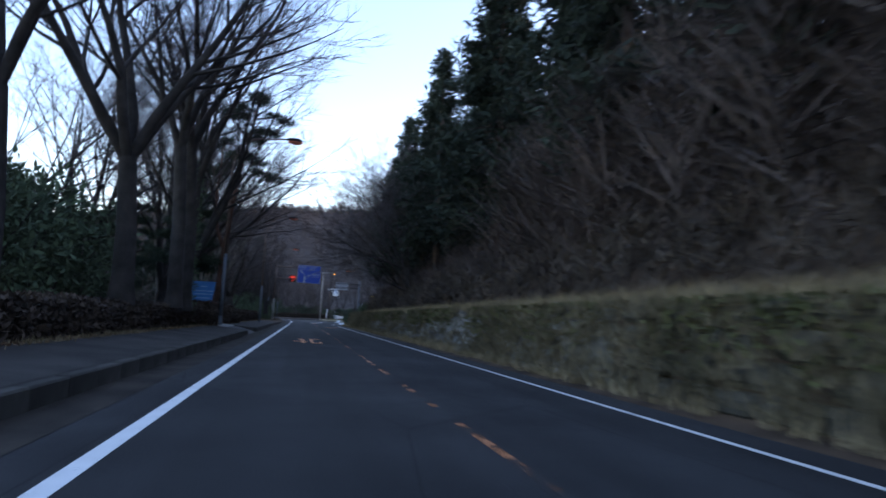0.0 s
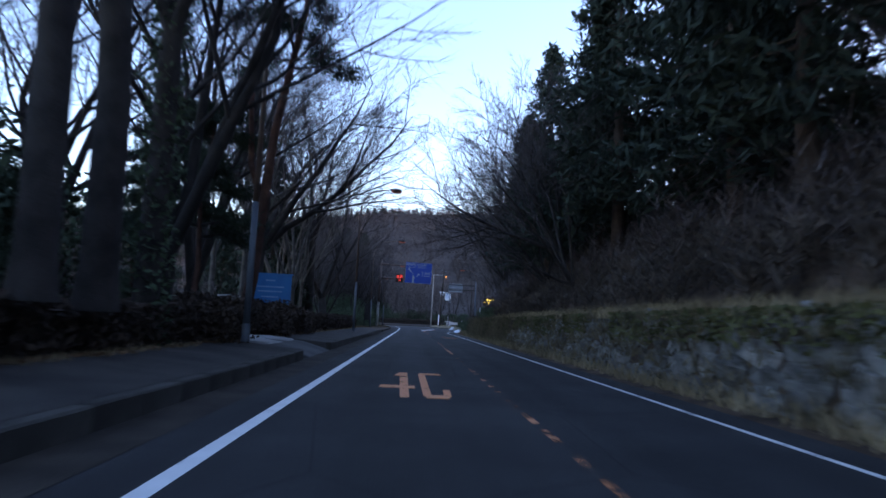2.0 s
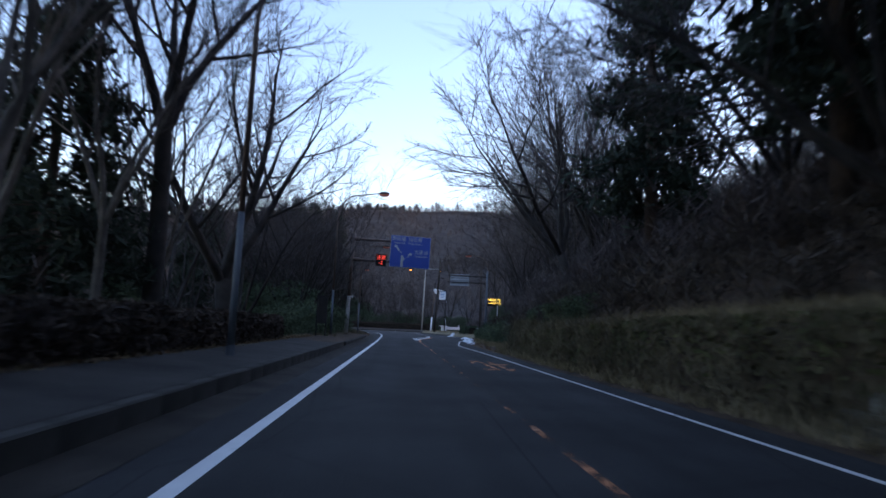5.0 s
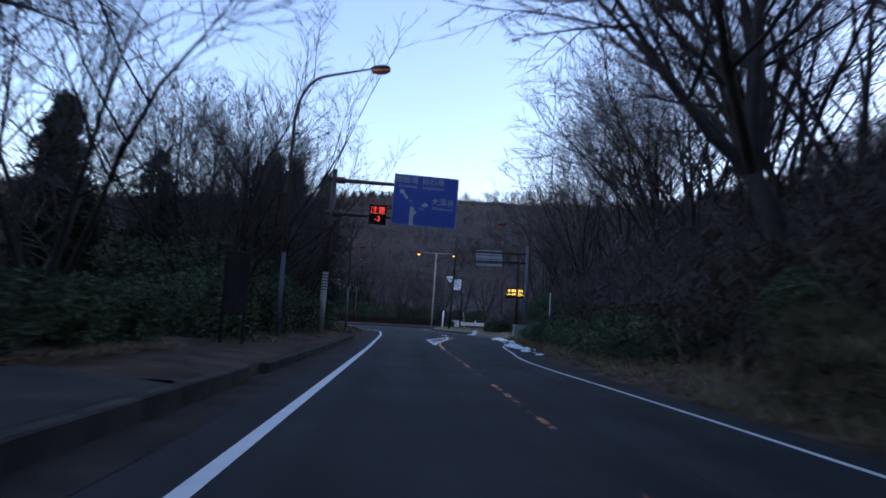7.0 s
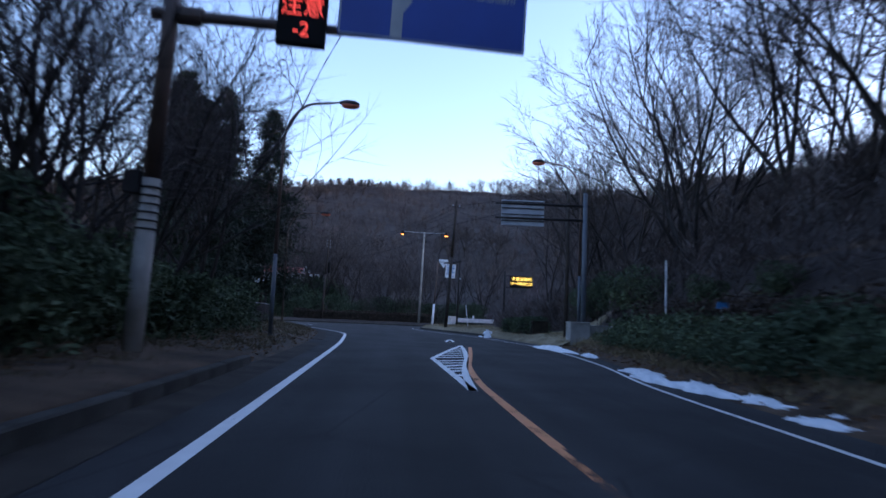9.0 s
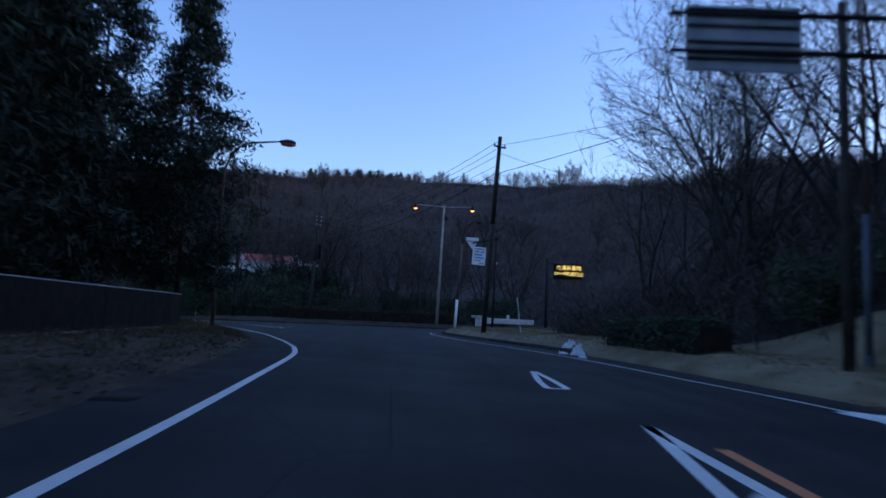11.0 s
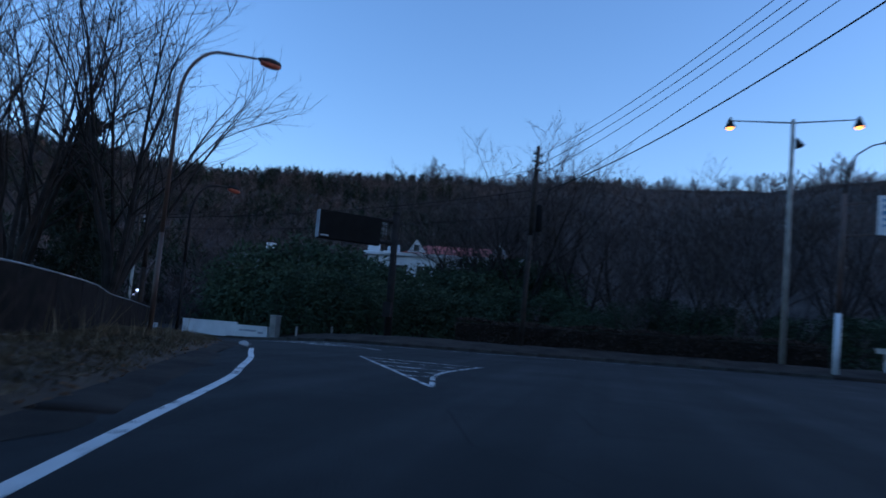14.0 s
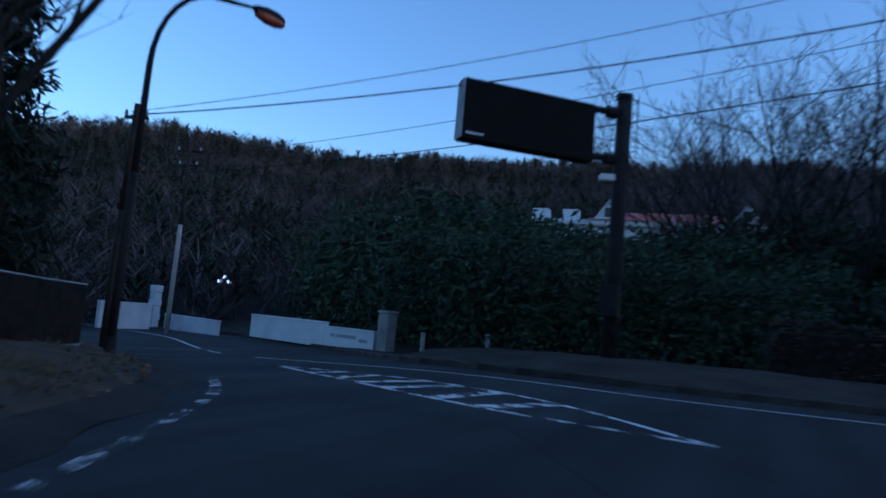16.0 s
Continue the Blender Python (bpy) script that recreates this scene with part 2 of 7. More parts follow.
class Shape:
    """Collects vertices and faces of one mesh."""

    def __init__(self):
        self.v, self.f = [], []

    def add(self, verts, faces):
        k = len(self.v)
        self.v += [tuple(p) for p in verts]
        self.f += [tuple(k + i for i in f) for f in faces]
        return self

    def box(self, centre, size, turn=0.0, bevel=0.0):
        c, s = math.cos(turn), math.sin(turn)
        x, y, z = (d / 2 for d in size)
        b = min(bevel, 0.45 * min(size))
        if b <= 0:
            pts = [(i * x, j * y, k * z) for k in (-1, 1) for i, j in ((-1, -1), (1, -1), (1, 1), (-1, 1))]
            faces = [(3, 2, 1, 0), (4, 5, 6, 7), (0, 1, 5, 4), (1, 2, 6, 5), (2, 3, 7, 6), (3, 0, 4, 7)]
        else:
            pts, ring = [], [(-1, -1), (1, -1), (1, 1), (-1, 1)]
            for k, e in ((-z, b), (-z + b, 0), (z - b, 0), (z, b)):
                pts += [(i * (x - e), j * (y - e), k) for i, j in ring]
            faces = [(3, 2, 1, 0), (12, 13, 14, 15)]
            for r in range(3):
                faces += [(4 * r + a, 4 * r + (a + 1) % 4, 4 * r + 4 + (a + 1) % 4, 4 * r + 4 + a) for a in range(4)]
        return self.add([(centre[0] + c * p[0] - s * p[1], centre[1] + s * p[0] + c * p[1], centre[2] + p[2]) for p in pts], faces)

    def tube(self, points, radii, n=8, caps=True):
        """A tube along points with a radius at each."""
        pts = [Vector(p) for p in points]
        radii = [radii] * len(pts) if isinstance(radii, (int, float)) else radii
        side = None
        rings = []
        for i, p in enumerate(pts):
            d = (pts[min(i + 1, len(pts) - 1)] - pts[max(i - 1, 0)]).normalized()
            if side is None:
                side = d.orthogonal().normalized()
            side = (side - d * side.dot(d)).normalized()
            up = d.cross(side)
            rings += [p + radii[i] * (math.cos(a) * side + math.sin(a) * up) for a in (2 * math.pi * k / n for k in range(n))]
        faces = []
        for i in range(len(pts) - 1):
            faces += [(i * n + k, i * n + (k + 1) % n, (i + 1) * n + (k + 1) % n, (i + 1) * n + k) for k in range(n)]
        if caps:
            faces += [tuple(range(n - 1, -1, -1)), tuple((len(pts) - 1) * n + k for k in range(n))]
        return self.add(rings, faces)

    def plate(self, outline, low, high):
        """An upright prism on the ground plan outline between two heights."""
        n = len(outline)
        v = [(x, y, low) for x, y in outline] + [(x, y, high) for x, y in outline]
        return self.add(v, [tuple(range(n - 1, -1, -1)), tuple(range(n, 2 * n))] + [(k, (k + 1) % n, n + (k + 1) % n, n + k) for k in range(n)])

    def mesh(self, name, mat, smooth=False):
        me = bpy.data.meshes.new(name)
        me.from_pydata(self.v, [], self.f)
        me.materials.append(mat)
        if smooth:
            me.shade_smooth()
        return me


def array_mesh(name, verts, faces, mat, smooth=False):
    """A mesh from numpy arrays; faces all with the same number of corners."""
    me = bpy.data.meshes.new(name)
    n, k = faces.shape
    me.vertices.add(len(verts))
    me.vertices.foreach_set("co", np.ascontiguousarray(verts, np.float32).ravel())
    me.loops.add(n * k)
    me.loops.foreach_set("vertex_index", np.ascontiguousarray(faces, np.int32).ravel())
    me.polygons.add(n)
    me.polygons.foreach_set("loop_start", np.arange(0, n * k, k, dtype=np.int32))
    me.materials.append(mat)
    me.update(calc_edges=True)
    if smooth:
        me.shade_smooth()
    return me


def part(name, mesh, parent, label=""):
    ob = new(name, mesh)
    ob.parent = parent
    return tagged(ob, label)


def thing(name, label, category, at=(0, 0, 0), turn=0.0, group="", kind="", mesh=None):
    ob = new(name, mesh)
    ob.matrix_basis = pose(*at, 0, 0, turn)
    return tagged(ob, label, category, group, kind)


def smooth(a, b, x):
    t = np.clip((x - a) / (b - a), 0, 1)
    return t * t * (3 - 2 * t)


def along(points, step):
    """Points at even steps on a line through the given points, softly rounded."""
    p = np.array(points, float)
    if len(p) > 2:
        q = np.vstack([2 * p[0] - p[1], p, 2 * p[-1] - p[-2]])
        t = np.linspace(0, 1, 12, endpoint=False)[:, None]
        out = []
        for k in range(1, len(q) - 2):
            # a curve through the points, slack where the spacing changes much
            a, b = q[k], q[k + 1]
            s = np.linalg.norm(b - a)
            m0 = (b - q[k - 1]) / (np.linalg.norm(b - q[k - 1]) + 1e-9) * s
            m1 = (q[k + 2] - a) / (np.linalg.norm(q[k + 2] - a) + 1e-9) * s
            out.append((2 * t**3 - 3 * t**2 + 1) * a + (t**3 - 2 * t**2 + t) * m0 + (3 * t**2 - 2 * t**3) * b + (t**3 - t**2) * m1)
        p = np.vstack(out + [p[-1:]])
    d = np.r_[0, np.cumsum(np.linalg.norm(np.diff(p, axis=0), axis=1))]
    s = np.linspace(0, d[-1], max(2, int(d[-1] / step) + 1))
    return np.stack([np.interp(s, d, p[:, k]) for k in range(p.shape[1])], 1)


def normals(p):
    """Unit normals to the left of a line in plan."""
    d = np.gradient(p, axis=0)
    d /= np.linalg.norm(d, axis=1)[:, None] + 1e-9
    return np.stack([-d[:, 1], d[:, 0]], 1)


def road_z(x, y):
    """Height of the road: level, falling gently along the branch that leaves to the left."""
    return -0.6 * smooth(-15.0, -29.0, np.asarray(x, float)) - 0.02 * np.clip(-29.0 - np.asarray(x, float), 0, None)


def ribbon(name, left, right, lift, mat):
    """A surface between two lines of equally many points, lift above the road."""
    v = np.empty((2 * len(left), 3))
    v[0::2, :2], v[1::2, :2] = left, right
    v[:, 2] = road_z(v[:, 0], v[:, 1]) + lift
    k = 2 * np.arange(len(left) - 1)
    return array_mesh(name, v, np.stack([k, k + 1, k + 3, k + 2], 1), mat)


def painted_line(name, points, width, mat, label, step=1.0, parent=None):
    p = along(points, step)
    n = normals(p)
    me = ribbon(name, p + n * width / 2, p - n * width / 2, 0.005, mat)
    if parent:
        return part(name, me, parent)
    return thing(name, label, "road marking", kind="structure", mesh=me)


# ---- plan of the road ----
LEFT_EDGE = along([(-1.25, -80), (-1.25, 100), (-1.35, 116), (-1.6, 130), (-2.1, 139), (-2.9, 147), (-4.0, 152.5), (-5.6, 158), (-7.9, 164), (-10.2, 168.6),
                   (-12.7, 173.4), (-15.2, 178.4), (-17.6, 182.6), (-20.8, 186.2), (-26, 189.6), (-34, 193.5), (-50, 199), (-95, 210)], 0.5)
RIGHT_EDGE = along([(6.9, -80), (6.9, 88), (6.9, 96), (7.3, 106), (8.0, 114), (9.0, 121), (10.0, 128), (10.4, 134), (10.2, 140), (9.9, 146), (9.2, 152), (8.2, 158),
                    (7.0, 164), (6.2, 169), (5.7, 173), (5.7, 176), (6.6, 178.6), (8.4, 180.8), (12, 183), (20, 185.5), (90, 196)], 0.5)
FAR_EDGE = along([(-95, 222), (-50, 209), (-36, 204.2), (-27, 200), (-21, 194.8), (-15.4, 192.6), (-8, 193.6), (0, 195.2), (8, 194.8), (14, 194.4), (24, 196), (90, 207)], 0.5)


def inside_and_distance(px, py, polygon):
    """For many points: whether they lie in the polygon, and how far from its edge."""
    inside, far = np.zeros(px.shape, bool), np.full(px.shape, 1e9)
    for (x0, y0), (x1, y1) in zip(polygon, np.roll(polygon, -1, axis=0)):
        cross = (y0 > py) != (y1 > py)
        with np.errstate(divide="ignore", invalid="ignore"):
            inside ^= cross & (px < (x1 - x0) * (py - y0) / (y1 - y0 + 1e-12) + x0)
        dx, dy = x1 - x0, y1 - y0
        t = np.clip(((px - x0) * dx + (py - y0) * dy) / (dx * dx + dy * dy + 1e-12), 0, 1)
        far = np.minimum(far, np.hypot(px - x0 - t * dx, py - y0 - t * dy))
    return inside, far


def wavy(x, y, size, seed):
    """Smooth unevenness from a few crossing waves, about -1 to 1."""
    r = np.random.default_rng(seed)
    out = 0 * x
    for k in range(6):
        a, s, ph = r.uniform(0, 6.28), r.uniform(0.6, 1.7) / size, r.uniform(0, 6.28)
        out = out + np.sin(6.28 * s * (x * math.cos(a) + y * math.sin(a)) + ph)
    return out / 3.5


AZ = [-75, -60, -37, -30, -19, -12, -6, -0.5, 5.5, 10, 18, 24, 33, 38, 45, 53, 60, 66, 80, 100]
RHO = [170, 170, 209, 222, 302, 398, 374, 310, 287, 258, 205, 200, 170, 173, 178, 185, 190, 190, 190, 190]
RISE = [0.24, 0.28, 0.285, 0.258, 0.252, 0.236, 0.241, 0.250, 0.254, 0.247, 0.248, 0.235, 0.228, 0.212, 0.22, 0.225, 0.2, 0.155, 0.08, 0.02]


def land_z(x, y):
    """Height of the land beside the roads: level to the left, a wooded hill to the right, mountains ahead."""
    x, y = np.asarray(x, float), np.asarray(y, float)
    left = 0.2 + 0.12 * wavy(x, y, 14, 3) - 0.6 * smooth(-20, -32, x) * smooth(170, 190, y)
    hx = x - np.interp(y, [-80, 70, 100, 130, 146, 165], [8.2, 8.2, 8.8, 11.5, 14.5, 16.0])
    start = np.interp(y, [-80, 75, 105, 130], [1.75, 1.7, 0.7, 0.6])
    hill = start + 27 * (1 - np.exp(-np.clip(hx, 0, None) * 0.82 / 27)) + 0.35 * wavy(x, y, 11, 5) * smooth(0, 4, hx)
    right = np.where(hx > 0, hill * (1 - smooth(158, 176, y)) + 0.55 * smooth(158, 176, y), -9.0)
    rho, az = np.hypot(x, y - 180), np.degrees(np.arctan2(-x, y - 180))
    top, ridge = np.interp(az, AZ, RISE), np.interp(az, AZ, RHO)
    foot = np.interp(az, [-75, -40, 0, 40, 100], [42, 44, 42, 55, 60])
    up = np.clip((rho - foot) / (ridge - foot), 0, 1)
    far = np.where(np.abs(az) < 100, top * ridge * up**1.1 * (1 - 0.25 * smooth(1.02, 1.9, rho / ridge)), 0)
    far = far + wavy(x, y, 60, 9) * 3.0 * up * (1 - 0.7 * up)
    return np.maximum(np.maximum(left, right), np.where(rho > foot, far + 0.3, -9.0))


# ---- ground, road and their edges ----
ROAD_PLAN = np.vstack([LEFT_EDGE, FAR_EDGE, RIGHT_EDGE[::-1]])


def grid_axis(stops):
    out = [np.arange(a, b, s) for a, b, s in stops]
    return np.concatenate(out)


gx = grid_axis([(-900, -200, 35), (-200, -60, 7), (-60, -30, 3), (-30, 40, 1.25), (40, 80, 3), (80, 220, 8), (220, 901, 34)])
gy = grid_axis([(-300, -80, 30), (-80, 0, 4), (0, 220, 1.6), (220, 300, 4), (300, 640, 8), (640, 1500, 40)])
GX, GY = np.meshgrid(gx, gy)
road_in, road_far = inside_and_distance(GX.ravel(), GY.ravel(), ROAD_PLAN)
gz = land_z(GX.ravel(), GY.ravel())
gz = np.where(road_in, -1.2, -1.2 + (gz + 1.2) * smooth(0.6, 4.0, road_far))
gi = np.arange(len(gx) * len(gy)).reshape(len(gy), len(gx))
gf = np.stack([gi[:-1, :-1], gi[:-1, 1:], gi[1:, 1:], gi[1:, :-1]], -1).reshape(-1, 4)
thing("ground", "brown wooded winter ground reaching up to the mountains", "ground", kind="structure",
      mesh=array_mesh("ground", np.stack([GX.ravel(), GY.ravel(), gz], 1), gf, HILL, True))

rx, ry = np.arange(-96, 91, 3.0), np.arange(-80, 226, 3.0)
RX, RY = np.meshgrid(rx, ry)
ri = np.arange(RX.size).reshape(RX.shape)
rf = np.stack([ri[:-1, :-1], ri[:-1, 1:], ri[1:, 1:], ri[1:, :-1]], -1).reshape(-1, 4)
cx, cy = RX.ravel()[rf].mean(1), RY.ravel()[rf].mean(1)
near_in, near_far = inside_and_distance(cx, cy, ROAD_PLAN)
rf = rf[near_in | (near_far < 2.4)]
thing("road", "dark worn asphalt road with two lanes bending to the left", "road", kind="structure",
      mesh=array_mesh("road", np.stack([RX.ravel(), RY.ravel(), road_z(RX, RY).ravel()], 1), rf, ASPHALT))


def verge(name, line, side, profile, mat, label, category, follow=True, ends=(None, None)):
    """A strip of land beside a road edge. profile: (distance from the edge, height) pairs; the last two follow the land."""
    p = line
    if ends[0] is not None:
        p = p[(p[:, 1] >= ends[0]) & (p[:, 1] <= ends[1])]
    n = normals(p) * side
    cols = []
    for k, (d, h) in enumerate(profile):
        q = p + n * d
        if name == "leaf_litter" and k == 0:
            q = q + n * (0.16 * (wavy(q[:, 0], q[:, 1], 1.6, 31) + wavy(q[:, 0], q[:, 1], 5, 32)))[:, None]
        z = road_z(p[:, 0], p[:, 1]) + h + (0.05 * wavy(q[:, 0], q[:, 1], 3.0, 20 + k) if d > 0.6 and mat not in (PATH_ASPHALT, DRIVE_ASPHALT) else 0)
        if follow and k >= len(profile) - 2:
            z = np.maximum(land_z(q[:, 0], q[:, 1]), -2) + (0.04 if k == len(profile) - 2 else -0.6)
        cols.append(np.column_stack([q, z]))
    v = np.stack(cols, 1)
    i = np.arange(v.shape[0] * v.shape[1]).reshape(v.shape[:2])
    f = np.stack([i[:-1, :-1], i[1:, :-1], i[1:, 1:], i[:-1, 1:]], -1).reshape(-1, 4)
    if ends[0] is not None and not follow:
        # close both ends down into the ground
        low = v[[0, -1]].copy()
        low[:, :, 2] -= 0.7
        m = v.shape[1]
        j = np.arange(2 * m).reshape(2, m) + v.shape[0] * m
        caps = [np.stack([i[0, :-1], i[0, 1:], j[0, 1:], j[0, :-1]], -1), np.stack([i[-1, 1:], i[-1, :-1], j[1, :-1], j[1, 1:]], -1)]
        v, f = np.concatenate([v, low]), np.vstack([f] + caps)
    if side < 0:
        f = f[:, ::-1]
    return thing(name, label, category, kind="structure", mesh=array_mesh(name, v.reshape(-1, 3), f[:, ::-1], mat, mat not in (PATH_ASPHALT, DRIVE_ASPHALT)))


PAVEMENT = [(0.19, -0.15), (0.19, 0.278), (0.3, 0.285), (1.2, 0.36), (1.9, 0.42), (2.2, 0.45), (2.4, -0.2)]
verge("pavement", LEFT_EDGE, 1, PAVEMENT, PATH_ASPHALT, "worn asphalt pavement with a low kerb", "pavement", False, (-80, 44.0))
verge("pavement", LEFT_EDGE, 1, PAVEMENT, PATH_ASPHALT, "worn asphalt pavement with a low kerb", "pavement", False, (48.8, 87))
verge("driveway", LEFT_EDGE, 1, [(0.0, 0.0), (0.3, 0.1), (1.0, 0.3), (2.2, 0.43), (9, 0.46), (9.2, -0.2)], DRIVE_ASPHALT,
      "asphalt driveway crossing the pavement behind a dropped kerb", "driveway", False, (43.6, 50.0))
verge("verge", LEFT_EDGE, 1, [(0.0, -0.02), (0.35, 0.1), (0.9, 0.2), (2.0, 0.32), (4.5, 0.34), (7.0, 0.25), (9.0, -0.5)], BANK_GRASS,
      "low bank of dead grass and fallen leaves beside the road", "verge", True, (117.6, 215))
verge("verge", LEFT_EDGE, 1, [(0.19, -0.15), (0.19, 0.235), (0.45, 0.27), (0.9, 0.29), (2.0, 0.36), (4.5, 0.4), (7.0, 0.25), (9.0, -0.5)], SOIL,
      "leaf-covered soil behind the buried kerb", "verge", True, (86.8, 118.0))
verge("verge", LEFT_EDGE, 1, [(2.0, 0.2), (2.35, 0.47), (4.2, 0.5), (7.0, 0.3), (9.5, -0.6)], SOIL,
      "leafy soil behind the pavement", "verge", True, (-80, 44.2))
verge("verge", LEFT_EDGE, 1, [(2.0, 0.2), (2.35, 0.47), (4.2, 0.5), (7.0, 0.3), (9.5, -0.6)], SOIL,
      "leafy soil behind the pavement", "verge", True, (49.4, 96))
verge("verge", RIGHT_EDGE[RIGHT_EDGE[:, 1] < 100], -1, [(-0.35, -0.02), (0.05, 0.04), (0.5, 0.1), (0.62, 1.2), (0.9, 1.68), (1.6, 1.8), (4.0, 1.0), (6.0, -1)], SOIL,
      "soil bank under the wooded slope", "bank", True, (-80, 80))
verge("verge", RIGHT_EDGE[RIGHT_EDGE[:, 1] < 136], -1, [(-0.3, -0.02), (0.1, 0.05), (0.7, 0.15), (1.5, 0.5), (3.0, 0.9), (5.5, 1.0), (8.0, -1)], SOIL,
      "soil bank with fallen leaves and snow remains", "bank", True, (79.5, 135.5))
isl = RIGHT_EDGE[(RIGHT_EDGE[:, 1] > 134) & (RIGHT_EDGE[:, 0] < 30)]
verge("grass_island", isl, -1, [(0.0, -0.02), (0.05, 0.14), (0.2, 0.16), (0.7, 0.42), (1.3, 0.52), (3.2, 0.58), (5.0, 0.5), (7, -1)], GRASS_DRY,
      "raised island with short dry lawn behind a kerb", "lawn", True)
verge("far_verge", FAR_EDGE[(FAR_EDGE[:, 0] > -21.5) & (FAR_EDGE[:, 0] < 60)], 1, [(0.0, -0.02), (0.04, 0.15), (0.25, 0.17), (1.2, 0.35), (3.0, 0.5), (6.0, 0.4), (9.0, -1)], DARK_SOIL,
      "soil verge behind the kerb across the junction", "verge", True)
verge("far_verge", FAR_EDGE[(FAR_EDGE[:, 0] > -60) & (FAR_EDGE[:, 0] < -21)], 1, [(0.0, -0.02), (0.04, 0.15), (0.25, 0.155), (1.0, 0.16), (2.4, 0.17), (6.0, 0.2), (9.0, -1)], DARK_SOIL,
      "low soil verge in front of the white garden wall", "verge", True)



def kerb_run(line, side, a, b, height):
    """Kerb stones laid end to end, one object each."""
    p = line[(line[:, 1] >= a) & (line[:, 1] <= b)]
    d = np.r_[0, np.cumsum(np.linalg.norm(np.diff(p, axis=0), axis=1))]
    root = thing("kerb", "row of grey concrete kerb stones along the road", "kerb", kind="structure")
    me = Shape().box((0, 0, height / 2 - 0.1), (1.19, 0.2, height + 0.2), 0, 0.025).mesh("kerb_stone", KERB)
    for s in np.arange(0.6, d[-1] - 0.3, 1.2):
        i = np.searchsorted(d, s)
        x, y = np.interp(s, d, p[:, 0]), np.interp(s, d, p[:, 1])
        t = p[min(i + 1, len(p) - 1)] - p[max(i - 1, 0)]
        n = np.array([-t[1], t[0]]) / np.hypot(*t) * side
        ob = part("kerb_stone", me, root)
        ob.matrix_basis = pose(x + 0.1 * n[0], y + 0.1 * n[1], float(road_z(x, y)) + rng.normal(0, 0.004), 0, 0, math.degrees(math.atan2(t[1], t[0])))
    return root


kerb_run(LEFT_EDGE, 1, -10, 43.8, 0.29)
kerb_run(LEFT_EDGE, 1, 49.0, 91, 0.29)
kerb_run(LEFT_EDGE, 1, 91.2, 118, 0.23)
kerb_run(isl[::1], -1, 150, 190, 0.17)
kerb_run(FAR_EDGE[(FAR_EDGE[:, 0] > -30) & (FAR_EDGE[:, 0] < 9)], 1, 190, 205, 0.16)
verge("leaf_litter", LEFT_EDGE, 1, [(-0.5, 0.006), (-0.3, 0.012), (-0.05, 0.014), (0.1, 0.02)], DARK_SOIL, "dark leaf litter covering the asphalt edge", "leaf litter", False, (133, 172))
verge("leaf_litter", LEFT_EDGE, 1, [(-0.62, 0.004), (-0.5, 0.012), (-0.35, 0.03), (-0.1, 0.045), (0.15, 0.03)], DARK_SOIL, "dark soil and leaves spread up to the edge line", "leaf litter", False, (164, 189))
verge("gutter", LEFT_EDGE, 1, [(-0.6, 0.006), (-0.3, 0.012), (-0.02, 0.03), (0.0, 0.03)], GUTTER, "gutter filled with dirt and crushed leaves beside the kerb", "gutter", False, (-80, 130))

verge("driveway_slab", LEFT_EDGE, 1, [(1.3, 0.2), (1.3, 0.365), (2.2, 0.455), (5.5, 0.48), (5.5, 0.2)], CONCRETE, "pale concrete slab at the driveway entrance", "pavement", False, (44.0, 48.6))

# road paint
LEFT_LINE = [(0, -80), (0, 60), (0, 104), (-0.08, 114), (-0.28, 130), (-0.58, 138), (-0.76, 142), (-0.89, 143.8), (-1.08, 145.3), (-1.45, 147.5)]
BEND_LINE = [(-1.45, 147.5), (-2.2, 150.6), (-3.25, 154.3), (-4.45, 158.2), (-5.22, 160.3), (-5.85, 161.8), (-6.95, 164.4), (-8.1, 167.2), (-9.05, 169.4), (-10.0, 171.25), (-10.92, 173.1), (-11.8, 174.75), (-12.6, 176.1), (-13.9, 178.4)]
painted_line("edge_line", LEFT_LINE, 0.165, WHITE_PAINT, "solid white edge line on the asphalt", 0.5)
painted_line("edge_line", BEND_LINE, 0.155, SCUFFED_WHITE, "scuffed white edge line round the bend", 0.5)
painted_line("edge_line", [(-13.9, 178.4), (-14.85, 180.0), (-15.85, 181.7), (-17.5, 184.1), (-19.2, 185.8)], 0.15, GONE_WHITE, "broken remains of a white edge line at the dirt edge", 0.5)
painted_line("edge_line", [(6.0, -80), (6.0, 86), (5.92, 92), (5.8, 97), (5.9, 102.5), (6.45, 108), (7.15, 115), (8.2, 121), (9.0, 128), (9.35, 135), (9.0, 140), (8.7, 145), (8.1, 150), (7.3, 154.5),
                           (6.4, 158.8), (5.95, 161.1), (5.5, 163.4), (5.11, 166.8), (4.82, 169.6), (4.64, 172.3), (4.66, 174.3), (4.95, 176.2), (5.7, 177.9), (7.2, 179.4)], 0.10, THIN_PAINT, "thin white edge line on the asphalt", 0.5)
for y0, y1, m in ((-20, 23.7, OLD_ORANGE), (23.7, 25.2, ORANGE_WORN), (25.2, 50.0, OLD_ORANGE), (50.0, 55.2, ORANGE_WORN), (55.2, 88.6, OLD_ORANGE), (88.6, 91.5, ORANGE_WORN), (91.5, 96.4, OLD_ORANGE),
                  (96.4, 97.6, ORANGE_WORN), (97.6, 101.6, OLD_ORANGE), (101.6, 108, ORANGE_WORN)):
    painted_line("centre_line", [(3.33, y0), (3.33, y1)], 0.10, m, "worn orange centre line", 1.0)
